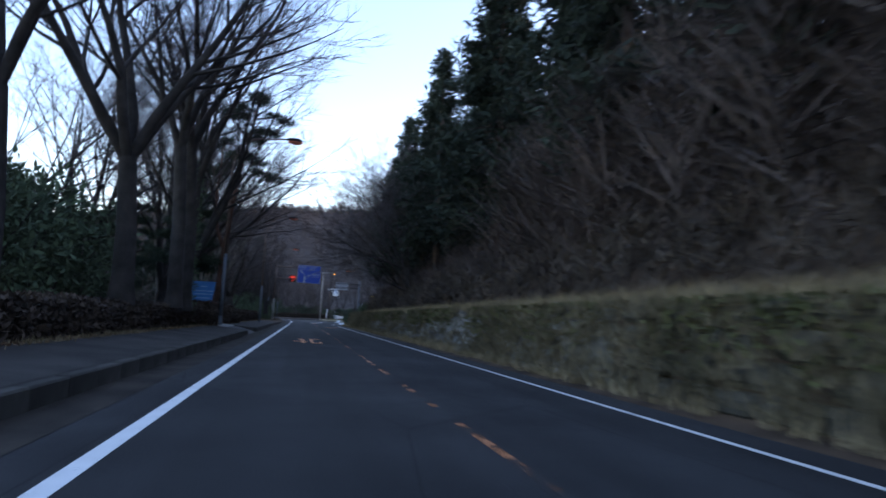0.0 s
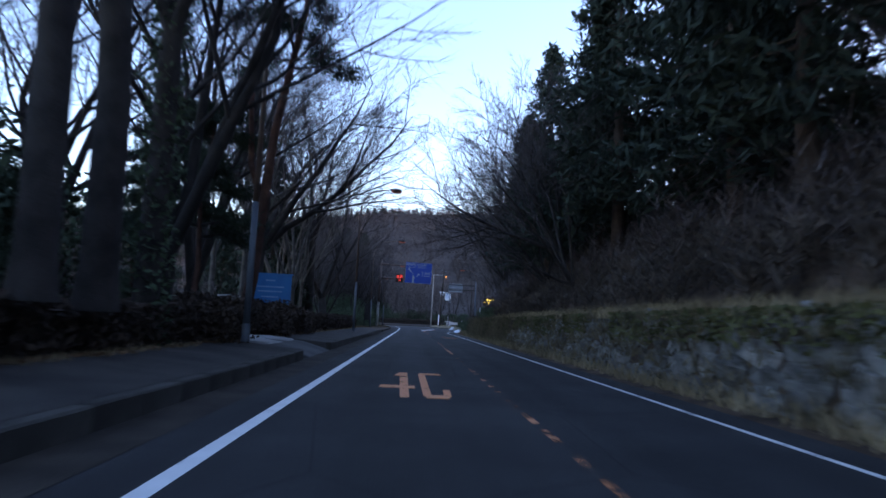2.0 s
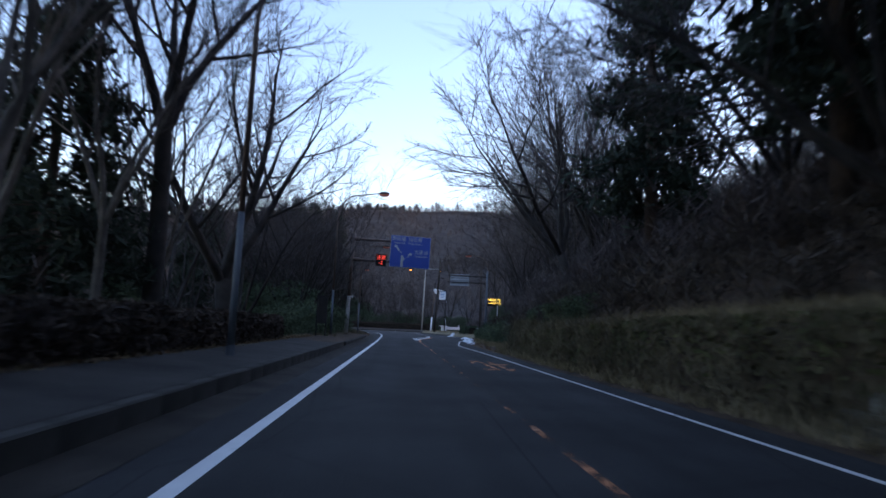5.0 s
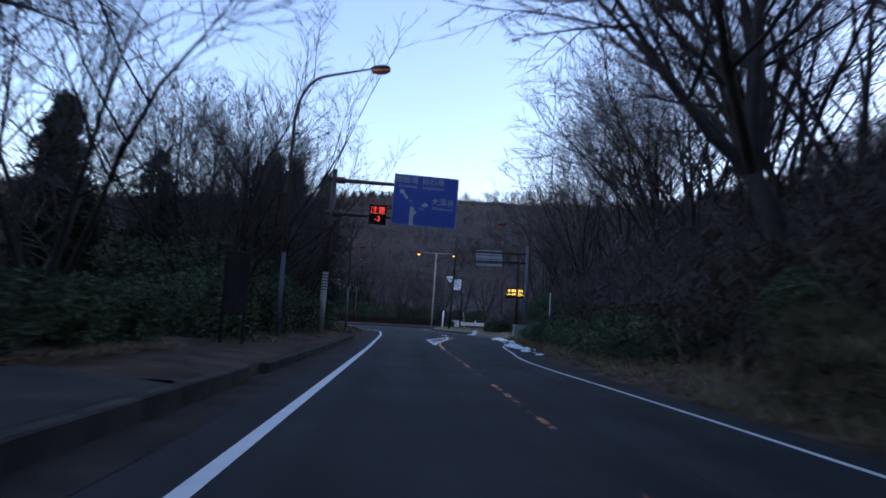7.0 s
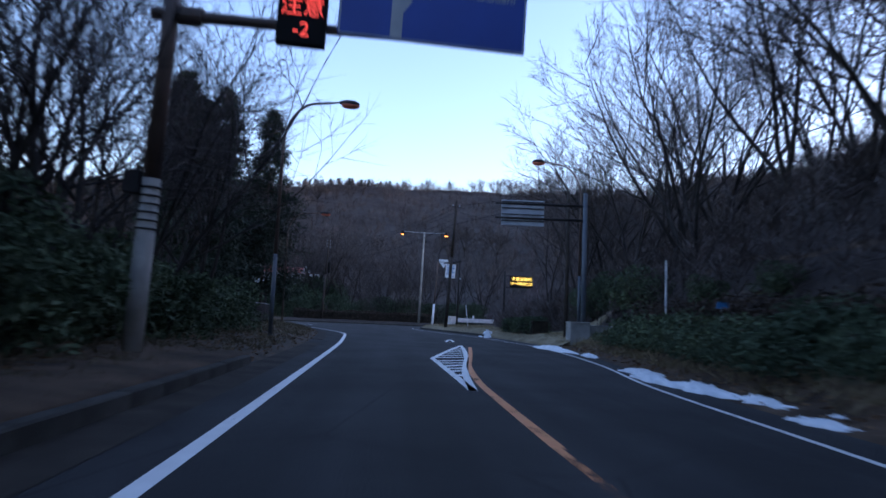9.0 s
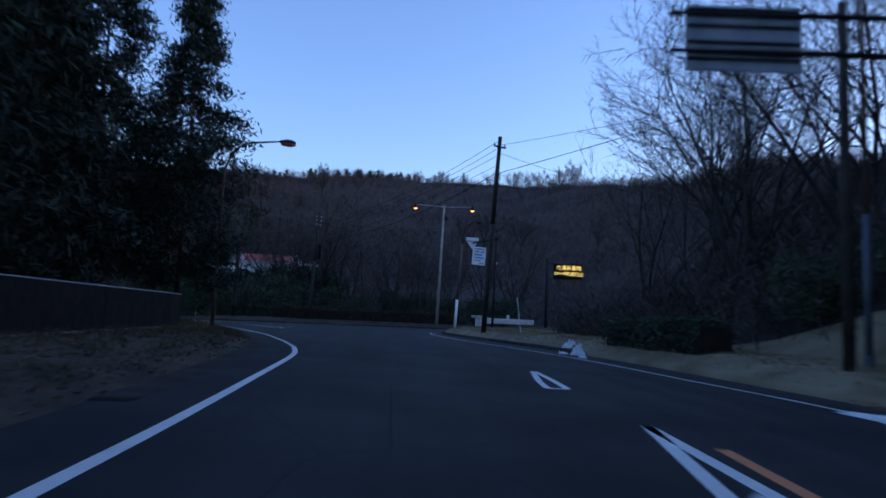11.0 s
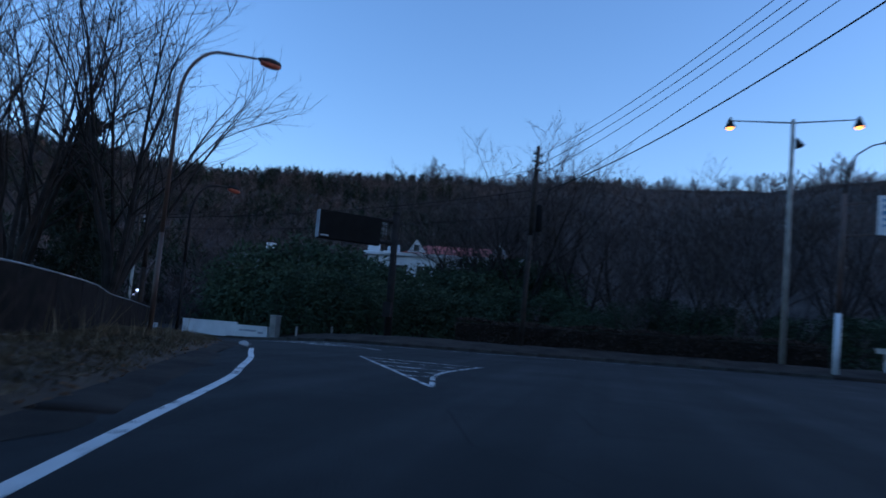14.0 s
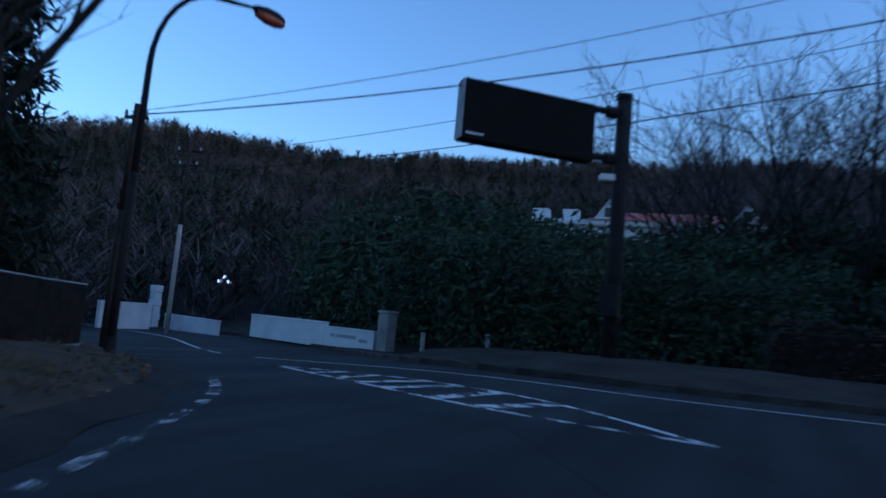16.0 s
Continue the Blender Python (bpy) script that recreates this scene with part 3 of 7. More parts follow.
painted_line("centre_line", [(3.35, 108), (3.4, 111), (3.5, 114.5), (3.85, 118.8), (4.35, 122.5), (4.95, 127), (5.45, 131)], 0.15, ORANGE_PAINT, "orange centre line bending past the hatched area", 0.5)
painted_line("far_edge_line", [(-60, 206), (-36, 199), (-27, 193.6), (-20, 191.6), (-14, 190.8), (-8, 191.6), (2, 193)], 0.1, THIN_PAINT, "thin white edge line across the junction", 1.0)


def hatching(label, left, right, bars, width=0.16, paint=WHITE_PAINT, bar=0.28):
    """A hatched area: two border lines (equally many points) and slanting bars between them."""
    root = thing("hatched_marking", label, "road marking", kind="structure")
    l, r = along(left, 0.4), along(right, 0.4)
    painted_line("border", left, width, paint, "", 0.4, root)
    painted_line("border", right, width, paint, "", 0.4, root)
    for a in bars:
        p, q = l[int(a * (len(l) - 1))], r[int(min(a + 0.02, 1) * (len(r) - 1))]
        n = np.array([-(q - p)[1], (q - p)[0]]) / np.hypot(*(q - p))
        part("stripe", ribbon("stripe", np.array([p, q]) + n * bar / 2, np.array([p, q]) - n * bar / 2, 0.006, paint), root)
    return root


hatching("white hatched splitter marking between the lanes", [(3.17, 113), (3.15, 116.5), (3.1, 121.8)], [(3.17, 113), (3.5, 116.8), (4.2, 122.2)], (0.35, 0.46, 0.57, 0.68, 0.79, 0.9))
hatching("white hatched splitter marking between the lanes", [(3.1, 121.8), (4.1, 127), (5.2, 132.4)], [(4.2, 122.2), (4.75, 127.2), (5.2, 132.4)], (0.06, 0.18, 0.30, 0.42, 0.54, 0.66))
hatching("white arrow-shaped nose of the lane divider", [(4.92, 136.6), (5.06, 138), (5.47, 140.6)], [(5.3, 136.6), (5.42, 138.4), (5.52, 140.6)], (0.0,), 0.14, WHITE_PAINT, 0.16)
hatching("white hatched triangle in the middle of the junction", [(-5.75, 170.7), (-8.2, 175.2), (-10.45, 179.3)], [(-5.75, 170.7), (-6.5, 174.3), (-6.3, 178.8)], (0.28, 0.45, 0.62, 0.8, 0.96), 0.11, USED_WHITE, 0.15)
hatching("long white hatched island across the junction", [(-12.0, 185.8), (-15.3, 186.2), (-18.5, 187.8), (-21.0, 189.5)], [(-12.0, 185.8), (-14.5, 187.8), (-17.5, 188.8), (-21.0, 189.5)],
         (0.3, 0.4, 0.5, 0.6, 0.7, 0.8), 0.13, USED_WHITE)


# ---- writing ----
def lettering(text, size, mat, name="lettering"):
    """A flat mesh of the text, its middle at the origin, in the plane of x and y."""
    cu = bpy.data.curves.new(name, "FONT")
    cu.body, cu.size, cu.align_x, cu.align_y, cu.extrude = text, size, "CENTER", "CENTER", 0.003
    cu.resolution_u = 3
    ob = bpy.data.objects.new(name, cu)
    scene.collection.objects.link(ob)
    me = bpy.data.meshes.new_from_object(ob.evaluated_get(bpy.context.evaluated_depsgraph_get()))
    bpy.data.objects.remove(ob)
    bpy.data.curves.remove(cu)
    me.name = name
    me.materials.clear()
    me.materials.append(mat)
    return me


def speed_marking(at, turn, paint=ORANGE_PAINT):
    """The painted 40, drawn long for drivers."""
    root = thing("speed_limit_marking", "orange painted speed limit 40 on the asphalt", "road marking", (*at, 0.0), turn, kind="structure")
    s = Shape()
    for outline in ([(-0.14, 0.0), (0.01, 0.0), (-0.06, 5.0), (-0.24, 5.0)], [(-0.54, 1.45), (0.1, 1.45), (0.1, 1.9), (-0.54, 1.9)], [(-0.34, 4.1), (-0.22, 4.1), (-0.2, 4.9), (-0.26, 4.9)]):
        s.plate(outline, 0.0, 0.005 + 0.0012 * len(s.f) / 6)
    part("digit_four", s.mesh("digit_four", paint), root)
    s = Shape()
    for outline in ([(0.24, 0.3), (0.38, 0.3), (0.34, 4.7), (0.19, 4.7)], [(0.58, 0.3), (0.71, 0.3), (0.73, 1.35), (0.61, 1.35)], [(0.19, 4.6), (0.72, 4.6), (0.66, 5.0), (0.24, 5.0)], [(0.3, 0), (0.64, 0), (0.71, 0.42), (0.24, 0.42)]):
        s.plate(outline, 0.0, 0.005 + 0.0012 * len(s.f) / 6)
    part("digit_zero", s.mesh("digit_zero", paint), root)


speed_marking((1.72, 35.0), 0)
speed_marking((4.95, 80.4), 180, ORANGE_WORN)


# ---- plants ----
def cards(centres, size, r, flat=0.0, stretch=1.6, droop=0.0, width=0.5):
    """Small leaf-shaped four-cornered faces at the centres. Returns vertices and faces."""
    n = len(centres)
    a = r.normal(size=(n, 3))
    a[:, 2] = a[:, 2] * (1 - flat) - droop
    a /= np.linalg.norm(a, axis=1)[:, None] + 1e-9
    b = np.cross(a, r.normal(size=(n, 3)))
    b /= np.linalg.norm(b, axis=1)[:, None] + 1e-9
    s = size * r.uniform(0.55, 1.3, (n, 1))
    a, b = a * s * stretch, b * s
    c = np.asarray(centres)
    v = np.stack([c - a, c - 0.1 * a + width * b, c + a, c - 0.1 * a - width * b], 1).reshape(-1, 3)
    return v, np.arange(4 * n).reshape(-1, 4)


def bare_meshes(seed, height, fork, stems, spread, twigs=1.0, bark=None, girth=0.02, stout=1.22):
    """Trunk with limbs, and the twigs, of a leafless tree: two meshes."""
    r = random.Random(seed)
    wood, fine = Shape(), Shape()

    def shoot(p, d, length, radius, level):
        k = (6, 5, 3, 2)[level]
        pts, rad = [p], [radius]
        bend = Vector((r.gauss(0, 1), r.gauss(0, 1), 0)) * (0.10 + 0.05 * level)
        for i in range(k):
            lift = (0.05, 0.07, 0.05, 0.03)[level]
            d = (d + bend / k + Vector((r.gauss(0, 0.10), r.gauss(0, 0.10), lift + r.gauss(0, 0.07)))).normalized()
            pts.append(pts[-1] + d * length / k)
            rad.append(radius * (1 - (0.86 if level else 0.92) * ((i + 1) / k) ** 1.2))
        if level < 2:
            wood.tube(pts, rad, (9, 5)[level], False)
        elif level == 2:
            fine.tube(pts, rad, 3, False)
        else:
            o = d.orthogonal().normalized()
            o = (o * math.cos(length * 97) + d.cross(o) * math.sin(length * 97)) * radius
            fine.add([pts[0] + o, pts[0] - o, pts[2]], [(0, 1, 2)])
            return
        count = int((8, 9, 12.5 * twigs)[level] * r.uniform(0.8, 1.2))
        for j in range(count):
            f = (0.22 + 0.78 * (j + r.random()) / count)
            i = min(int(f * k), k - 1)
            q = pts[i].lerp(pts[i + 1], f * k - i)
            axis = (pts[i + 1] - pts[i]).normalized()
            side = Vector((r.gauss(0, 1), r.gauss(0, 1), r.gauss(0, 0.45)))
            side = (side - axis * side.dot(axis)).normalized()
            open_ = r.uniform(0.5, 1.05) * (1.0 if level else 0.7 + 0.5 * spread)
            nd = (axis + side * open_).normalized()
            shoot(q, nd, length * r.uniform(*((0.42, 0.68), (0.38, 0.62), (0.4, 0.7))[level]) * (1.2 - 0.65 * f), max(rad[i] * 0.48, stout * (0.018, 0.012, 0.0085)[level]), level + 1)

    base = Vector((0, 0, -0.3))
    g = height * girth
    if fork > 0.5:
        top = Vector((r.gauss(0, 0.25), r.gauss(0, 0.25), fork))
        mid = base.lerp(top, 0.5) + Vector((r.gauss(0, 0.1), r.gauss(0, 0.1), 0))
        wood.tube([base, Vector((0, 0, 0.5)), mid, top], [g * 1.35, g * 1.05, g * 0.95, g * 0.85], 10, False)
    else:
        top = base
    for k in range(stems):
        a = 6.28 * (k + r.uniform(-0.3, 0.3)) / stems
        lean = spread * r.uniform(0.25, 0.75)
        d = Vector((math.cos(a) * lean, math.sin(a) * lean, 1)).normalized()
        shoot(top - Vector((0, 0, 0.15)), d, (height - fork) * r.uniform(0.75, 1.05), g * (0.75 if stems < 3 else 0.58), 0)
    return wood.mesh("trunk", bark or BARK, True), fine.mesh("crown", TWIG)


def bare_tree(name, label, meshes, at, turn, scale=1.0, group="bare trees by the road", lean=(0, 0)):
    root = thing(name, label, "tree", at, turn, group)
    root.matrix_basis = pose(*at, *lean, 0) @ pose(0, 0, 0, 0, 0, turn)
    for key, me in zip(("trunk", "crown"), meshes):
        part(key, me, root)
    root.scale = (scale, scale, scale)
    return root


def conifer_meshes(seed, height, radius, bare, count, leaf=0.16, girth=0.018):
    """Trunk and drooping layered foliage of a cedar or cypress."""
    r = np.random.default_rng(seed)
    trunk = Shape().tube([(0, 0, -0.4), (0.05, 0, height * 0.4), (0, 0.06, height * 0.98)], [height * girth, height * girth * 0.66, 0.02], 9)
    pts, limbs = [], Shape()
    boughs = int(height * 9)
    for k in range(boughs):
        z = bare + (height - bare) * (k + r.random()) / boughs
        f = (z - bare) / (height - bare)
        reach = radius * (1 - f) ** 0.7 * (0.55 + 0.45 * min(1, f * 6)) * r.uniform(0.55, 1.1) + 0.25
        a = r.uniform(0, 6.283)
        tip = np.array([math.cos(a) * reach, math.sin(a) * reach, -0.28 * reach])
        if k % 2 == 0 and reach > 1:
            limbs.tube([(0, 0, z), tuple(tip * 0.5 + (0, 0, z + 0.1)), tuple(tip + (0, 0, z))], [0.05, 0.03, 0.01], 4, False)
        m = max(3, int(count / boughs * (0.4 + reach / radius)))
        t = r.uniform(0.25, 1.05, (m, 1)) ** 0.8
        clump = tip * t + (0, 0, z) + r.normal(0, 0.16 + 0.12 * reach / 2, (m, 3)) * (1, 1, 0.8)
        pts.append(clump)
    v, f = cards(np.vstack(pts), leaf, r, 0.2, 1.7, 0.7, 0.36)
    return trunk.mesh("trunk", CEDAR_BARK, True), array_mesh("crown", v, f, CEDAR_LEAF), limbs.mesh("bough_growth", CEDAR_BARK)


def conifer(meshes, at, turn, scale, label="tall dark evergreen conifer with drooping foliage", group="conifers on the slope"):
    root = thing("conifer", label, "tree", at, turn, group)
    for key, me in zip(("trunk", "crown", "bough_growth"), meshes):
        ob = part(key, me, root)
        if key == "bough_growth":
            tagged(ob, kind="stuff")
    root.scale = (scale, scale, scale)
    return root


def shrub_meshes(seed, size, count, leaf, mat, lumps=9):
    """Stems and leaves of a dense shrub: leaves in lumps of uneven size."""
    r = np.random.default_rng(seed)
    stems = Shape()
    pts = []
    sx, sy, sz = size
    for k in range(lumps):
        c = np.array([r.uniform(-0.6, 0.6) * sx / 2, r.uniform(-0.6, 0.6) * sy / 2, sz * r.uniform(0.28, 0.74)])
        rad = np.array([sx, sy, sz]) * r.uniform(0.2, 0.36)
        rad[2] = min(rad[2], sz - c[2] + 0.1)
        m = count // lumps
        d = r.normal(size=(m, 3))
        d /= np.linalg.norm(d, axis=1)[:, None]
        q = c + d * rad * r.uniform(0.55, 1.05, (m, 1)) ** 0.6
        pts.append(q[q[:, 2] > 0.02])
        stems.tube([(c[0] * 0.3, c[1] * 0.3, -0.2), tuple(c * 0.6), tuple(c)], [0.05, 0.035, 0.012], 5, False)
    low = np.column_stack([r.uniform(-0.46, 0.46, (count // 4, 2)) * (sx, sy), r.uniform(0, 0.4, count // 4) * sz])
    pts.append(low)
    v, f = cards(np.vstack(pts), leaf, r, 0.0, 1.4)
    return stems.mesh("stem", BARK), array_mesh("foliage", v, f, mat)


def shrub(meshes, at, turn, scale, label, group="evergreen shrubs"):
    root = thing("shrub", label, "shrub", at, turn, group)
    for key, me in zip(("stem", "foliage"), meshes):
        part(key, me, root)
    root.scale = scale if isinstance(scale, tuple) else (scale,) * 3
    return root


def hedge(points, width, height, label, mat, base=0.2, leaf=0.075, dense=470):
    """A clipped hedge along a line: dark boxes for the shaded inside, and a coat of small leaves with an uneven
    outline.
    """
    p = along(points, 0.5)
    n = normals(p)
    r = np.random.default_rng(int(abs(points[0][1]) * 7) + 3)
    length = 0.5 * (len(p) - 1)
    count = int(length * dense)
    s = r.uniform(0, len(p) - 1.001, count)
    i = s.astype(int)
    q = p[i] + (p[i + 1] - p[i]) * (s - i)[:, None]
    h = height * (1 + 0.05 * np.sin(s * 0.9) + 0.04 * np.sin(s * 0.37 + 1))
    a = r.uniform(-1, 1, count)
    face = r.integers(0, 4, count)
    across = np.where(face == 0, 1, np.where(face == 1, -1, r.uniform(-1, 1, count))) * (1 + r.normal(0, 0.07, count))
    up = np.where(face >= 2, 1 + r.normal(0, 0.035, count), r.uniform(0.02, 1, count))
    across = across * np.where(up > 0.85, 0.93, 1.0)
    v3 = np.column_stack([q + n[i] * (across * width / 2)[:, None], base + road_z(q[:, 0], q[:, 1]) + up * h])
    v, f = cards(v3, leaf, r, 0.0, 1.4)
    root = thing("hedge", label, "hedge")
    part("foliage", array_mesh("foliage", v, f, mat), root)
    # solid near-black boxes: the shade between the leaves, put in as colour
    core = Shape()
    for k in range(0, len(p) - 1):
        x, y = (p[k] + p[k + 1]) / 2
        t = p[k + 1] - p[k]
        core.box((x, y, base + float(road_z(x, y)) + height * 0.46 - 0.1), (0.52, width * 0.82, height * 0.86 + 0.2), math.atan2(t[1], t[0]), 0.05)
    part("shaded_core", core.mesh("shaded_core", material("hedge_inner_shade", (0.012, 0.010, 0.008), (0.03, 0.024, 0.018), 0.95, 3.0, 0.8, fine=25)), root)
    return root


def ground_z(x, y):
    """Where a plant's foot stands beside the roads."""
    return float(land_z(x, y))


BARE = [bare_meshes(11, 20, 7.5, 4, 0.55, 1.0, girth=0.0165), bare_meshes(12, 18, 2.0, 5, 0.6, 1.25), bare_meshes(13, 14, 0.4, 5, 0.9, 0.58, girth=0.014), bare_meshes(14, 11, 1.5, 4, 0.95, 0.8, girth=0.015),
        bare_meshes(15, 15, 4.5, 4, 0.6, 0.9, PALE_BARK, 0.012), bare_meshes(16, 13, 0.5, 4, 0.8, 0.55, girth=0.014),
        bare_meshes(17, 13, 0.7, 5, 1.35, 0.8, girth=0.015), bare_meshes(18, 17, 2.5, 5, 0.65, 1.0, PALE_BARK, 0.010), bare_meshes(19, 14, 2.6, 5, 1.35, 1.0, girth=0.027), bare_meshes(20, 16, 4.7, 6, 1.15, 0.9, girth=0.022), bare_meshes(24, 14, 2.4, 7, 1.35, 1.0, girth=0.019), bare_meshes(34, 15, 4.2, 6, 1.2, 0.7, girth=0.02)]
CONIFER = [conifer_meshes(21, 18, 3.6, 3.0, 9800, 0.19), conifer_meshes(22, 15, 3.9, 1.6, 9800, 0.19), conifer_meshes(23, 18, 4.2, 2.4, 34000, 0.107, 0.008)]
SHRUB = [shrub_meshes(31, (4, 4, 3), 5200, 0.072, SHRUB_LEAF), shrub_meshes(32, (3, 3, 2.0), 3500, 0.068, BAMBOO_LEAF), shrub_meshes(33, (5, 5, 4.6), 4000, 0.102, SHRUB_LEAF, 18)]

FAR_BARE = [bare_meshes(25, 13, 2.0, 5, 1.1, 1.0, girth=0.02, stout=2.4), bare_meshes(26, 12, 3.0, 6, 1.4, 1.0, girth=0.022, stout=2.4)]
JUNCTION_BARE = [bare_meshes(27, 15, 1.2, 5, 0.75, 0.5, girth=0.014, stout=1.35), bare_meshes(28, 14, 2.2, 5, 0.7, 0.5, girth=0.015, stout=1.35), bare_meshes(29, 15, 1.0, 5, 0.4, 0.26, girth=0.0155, stout=1.3)]
TALL = "tall leafless broadleaf tree with a thick forked trunk"
MULTI = "leafless tree with several spreading stems and fine twigs"
PALE = "slender leafless tree with a pale grey trunk"
bare_tree("bare_tree", MULTI, JUNCTION_BARE[2], (-24.3, 183.3, ground_z(-24.3, 183.3)), 165, 0.92)
bare_tree("bare_tree", TALL, BARE[9], (-3.9, 27.8, ground_z(-3.9, 27.8)), 170, 0.92)
# along the left pavement
for k, (x, y, kind, s) in enumerate([(-3.4, 33.4, 0, 0.82), (-3.3, 35.0, 0, 0.86), (-3.8, 38.2, 0, 0.8), (-11, 46, 1, 0.9), (-13, 36, 5, 1.1), (-9.5, 20, 0, 1.0), (-3.7, 18.6, 0, 0.55),
                                     (-6.6, 77.4, 0, 0.95), (-7.8, 81.5, 7, 0.85), (-6.7, 86.9, 8, 1.1), (-7.6, 95, 6, 0.9), (-10.5, 90, 5, 1.1), (-12.5, 100, 5, 1.0)]):
    bare_tree("bare_tree", TALL if kind in (0, 9) else MULTI, BARE[kind], (x, y, ground_z(x, y)), 67 * k, s)
bare_tree("bare_tree", TALL, BARE[1], (-4.4, 40.6, ground_z(-4.4, 40.6)), 20, 0.85, lean=(-4, 10))
bare_tree("bare_tree", TALL, BARE[1], (-7.5, 52.5, ground_z(-7.5, 52.5)), 20, 1.0, lean=(-3, 6))
bare_tree("bare_tree", MULTI, BARE[11], (-8.6, 65.0, ground_z(-8.6, 65.0)), 75, 1.2, lean=(0, 10))
for k, (x, y, s, kind) in enumerate([(-7.6, 60.5, 0.95, 4), (-5.9, 66.5, 1.05, 7), (-8.4, 66, 0.9, 4), (-7.4, 70.5, 1.0, 7), (-10, 63, 1.0, 4), (-6.6, 73.5, 0.8, 4)]):
    bare_tree("bare_tree", PALE, BARE[kind], (x, y, ground_z(x, y)), 50 * k, s)
for k, (x, y, kind, s) in enumerate([(-6.4, 108, 3, 0.9), (-7.6, 113, 5, 0.8), (-6.8, 120.5, 5, 0.75), (-10, 117, 5, 0.85), (-11, 108.5, 5, 0.9), (-6.0, 104, 2, 0.8), (-8.5, 109, 3, 1.05), (-6.2, 117, 3, 1.0), (-9, 121, 5, 0.85), (-5.6, 127, 3, 0.85), (-12, 114, 5, 0.95), (-14, 126, 5, 0.9), (-8, 132, 3, 0.9), (-7.2, 116.5, 2, 0.9), (-6.5, 123.5, 2, 0.85), (-8.2, 119, 6, 0.95), (-10.5, 124, 2, 0.95),
                                     ]):
    bare_tree("bare_tree", MULTI, BARE[kind], (x, y, ground_z(x, y)), 41 * k, s)
for k, (x, y, s) in enumerate([(-25.6, 180, 1.0), (-28, 182.5, 1.05), (-21.8, 180.5, 0.9), (-30, 179, 1.0)]):
    bare_tree("bare_tree", "leafless tree with many upright stems behind the fence", JUNCTION_BARE[2], (x, y, ground_z(x, y)), 97 * k, s)
# ivy on one of the trunks by the pavement
ir = np.random.default_rng(29)
a, z, d = ir.uniform(0, 6.283, 1900), ir.uniform(0.4, 8.0, 1900), 0.26 + np.abs(ir.normal(0, 0.16, 1900))
v, f = cards(np.column_stack([-3.8 + d * np.cos(a), 38.2 + d * np.sin(a), z]), 0.075, ir, 0.0, 1.2)
thing("ivy", "dark evergreen ivy climbing a bare trunk", "ivy", mesh=array_mesh("ivy", v, f, SHRUB_LEAF))
# on the right slope
for x, y, s, turn, lean in ((10.4, 60.5, 0.82, 150, -24), (9.9, 56.5, 0.72, 40, -30), (10.6, 65.5, 0.85, 300, -26), (12.4, 96.5, 1.2, 200, -10), (16.4, 104.5, 1.05, 40, -18), (16.4, 112, 1.0, 110, -18), (18, 120, 1.0, 250, -14)):
    bare_tree("bare_tree", "leafless tree with long limbs reaching over the road", BARE[6 if y > 106 or y < 58 or 62 < y < 70 else 10], (x, y, ground_z(x, y)), turn, s, "bare trees on the slope", (0, lean))
for k, (x, y, kind, s) in enumerate([(14.5, 91, 2, 1.0), (16.5, 99, 5, 1.1), (18, 115, 6, 0.95), (18, 108, 5, 1.05), (18.5, 123, 6, 0.9), (18, 128, 3, 1.2), (17.5, 137, 3, 1.2),
                                     (22, 118, 5, 1.0), (23, 132, 5, 1.0), (19, 147, 2, 1.0), (20.5, 157, 2, 1.05), (26, 146, 5, 1.0), (11.5, 72, 3, 1.1), (18, 84, 5, 1.0), (24, 165, 5, 1.0), (21, 100, 5, 1.0), (16.5, 152, 3, 1.1), (20.5, 112, 2, 1.0), (24, 124, 2, 1.0), (21.5, 139, 2, 1.1), (24.5, 153, 2, 1.1), (29, 158, 2, 1.0), (18.5, 94, 2, 1.1), (17.5, 164, 5, 0.9), (22, 168, 5, 0.95), (27, 166, 5, 1.0), (19.5, 158.5, 3, 1.0), (31, 170, 5, 1.0), (16.8, 116, 2, 1.1), (17.2, 104, 2, 1.1), (16.4, 132, 2, 0.95)]):
    bare_tree("bare_tree", MULTI, BARE[kind], (x, y, ground_z(x, y)), 59 * k, s, "bare trees on the slope")
for k, (x, y, kind, s) in enumerate([(10.6, 68, 0, 0.95), (12.2, 61, 1, 1.05), (11.0, 54, 0, 1.0), (13.0, 47, 1, 1.15), (11.4, 40, 0, 1.05), (13.4, 33, 1, 1.1), (11.8, 26, 0, 1.0), (12.6, 18, 1, 1.1), (12, 9, 0, 1.1), (19, 66, 0, 1.1),
                                     (17.5, 42, 0, 1.2), (17, 54, 1, 1.15), (17, 28, 1, 1.2), (18, 14, 0, 1.1), (11.3, 80.3, 0, 0.9), (16, 75, 1, 1.0)]):
    conifer(CONIFER[kind], (x, y, ground_z(x, y) - 0.1), 83 * k, s)
for k, (x, y, s) in enumerate([(-9.5, 76, 0.9), (-15, 82, 0.62), (-19, 91, 0.66), (-16, 99, 0.6), (-23, 86, 0.7), (-27, 98, 0.75), (-12.5, 104.5, 0.62), (-15.5, 109.5, 0.7), (-11.8, 112.5, 0.6)]):
    conifer(CONIFER[1], (x, y, ground_z(x, y)), 33 * k, s, "dark evergreen tree behind the pavement hedge", "evergreens behind the hedge")
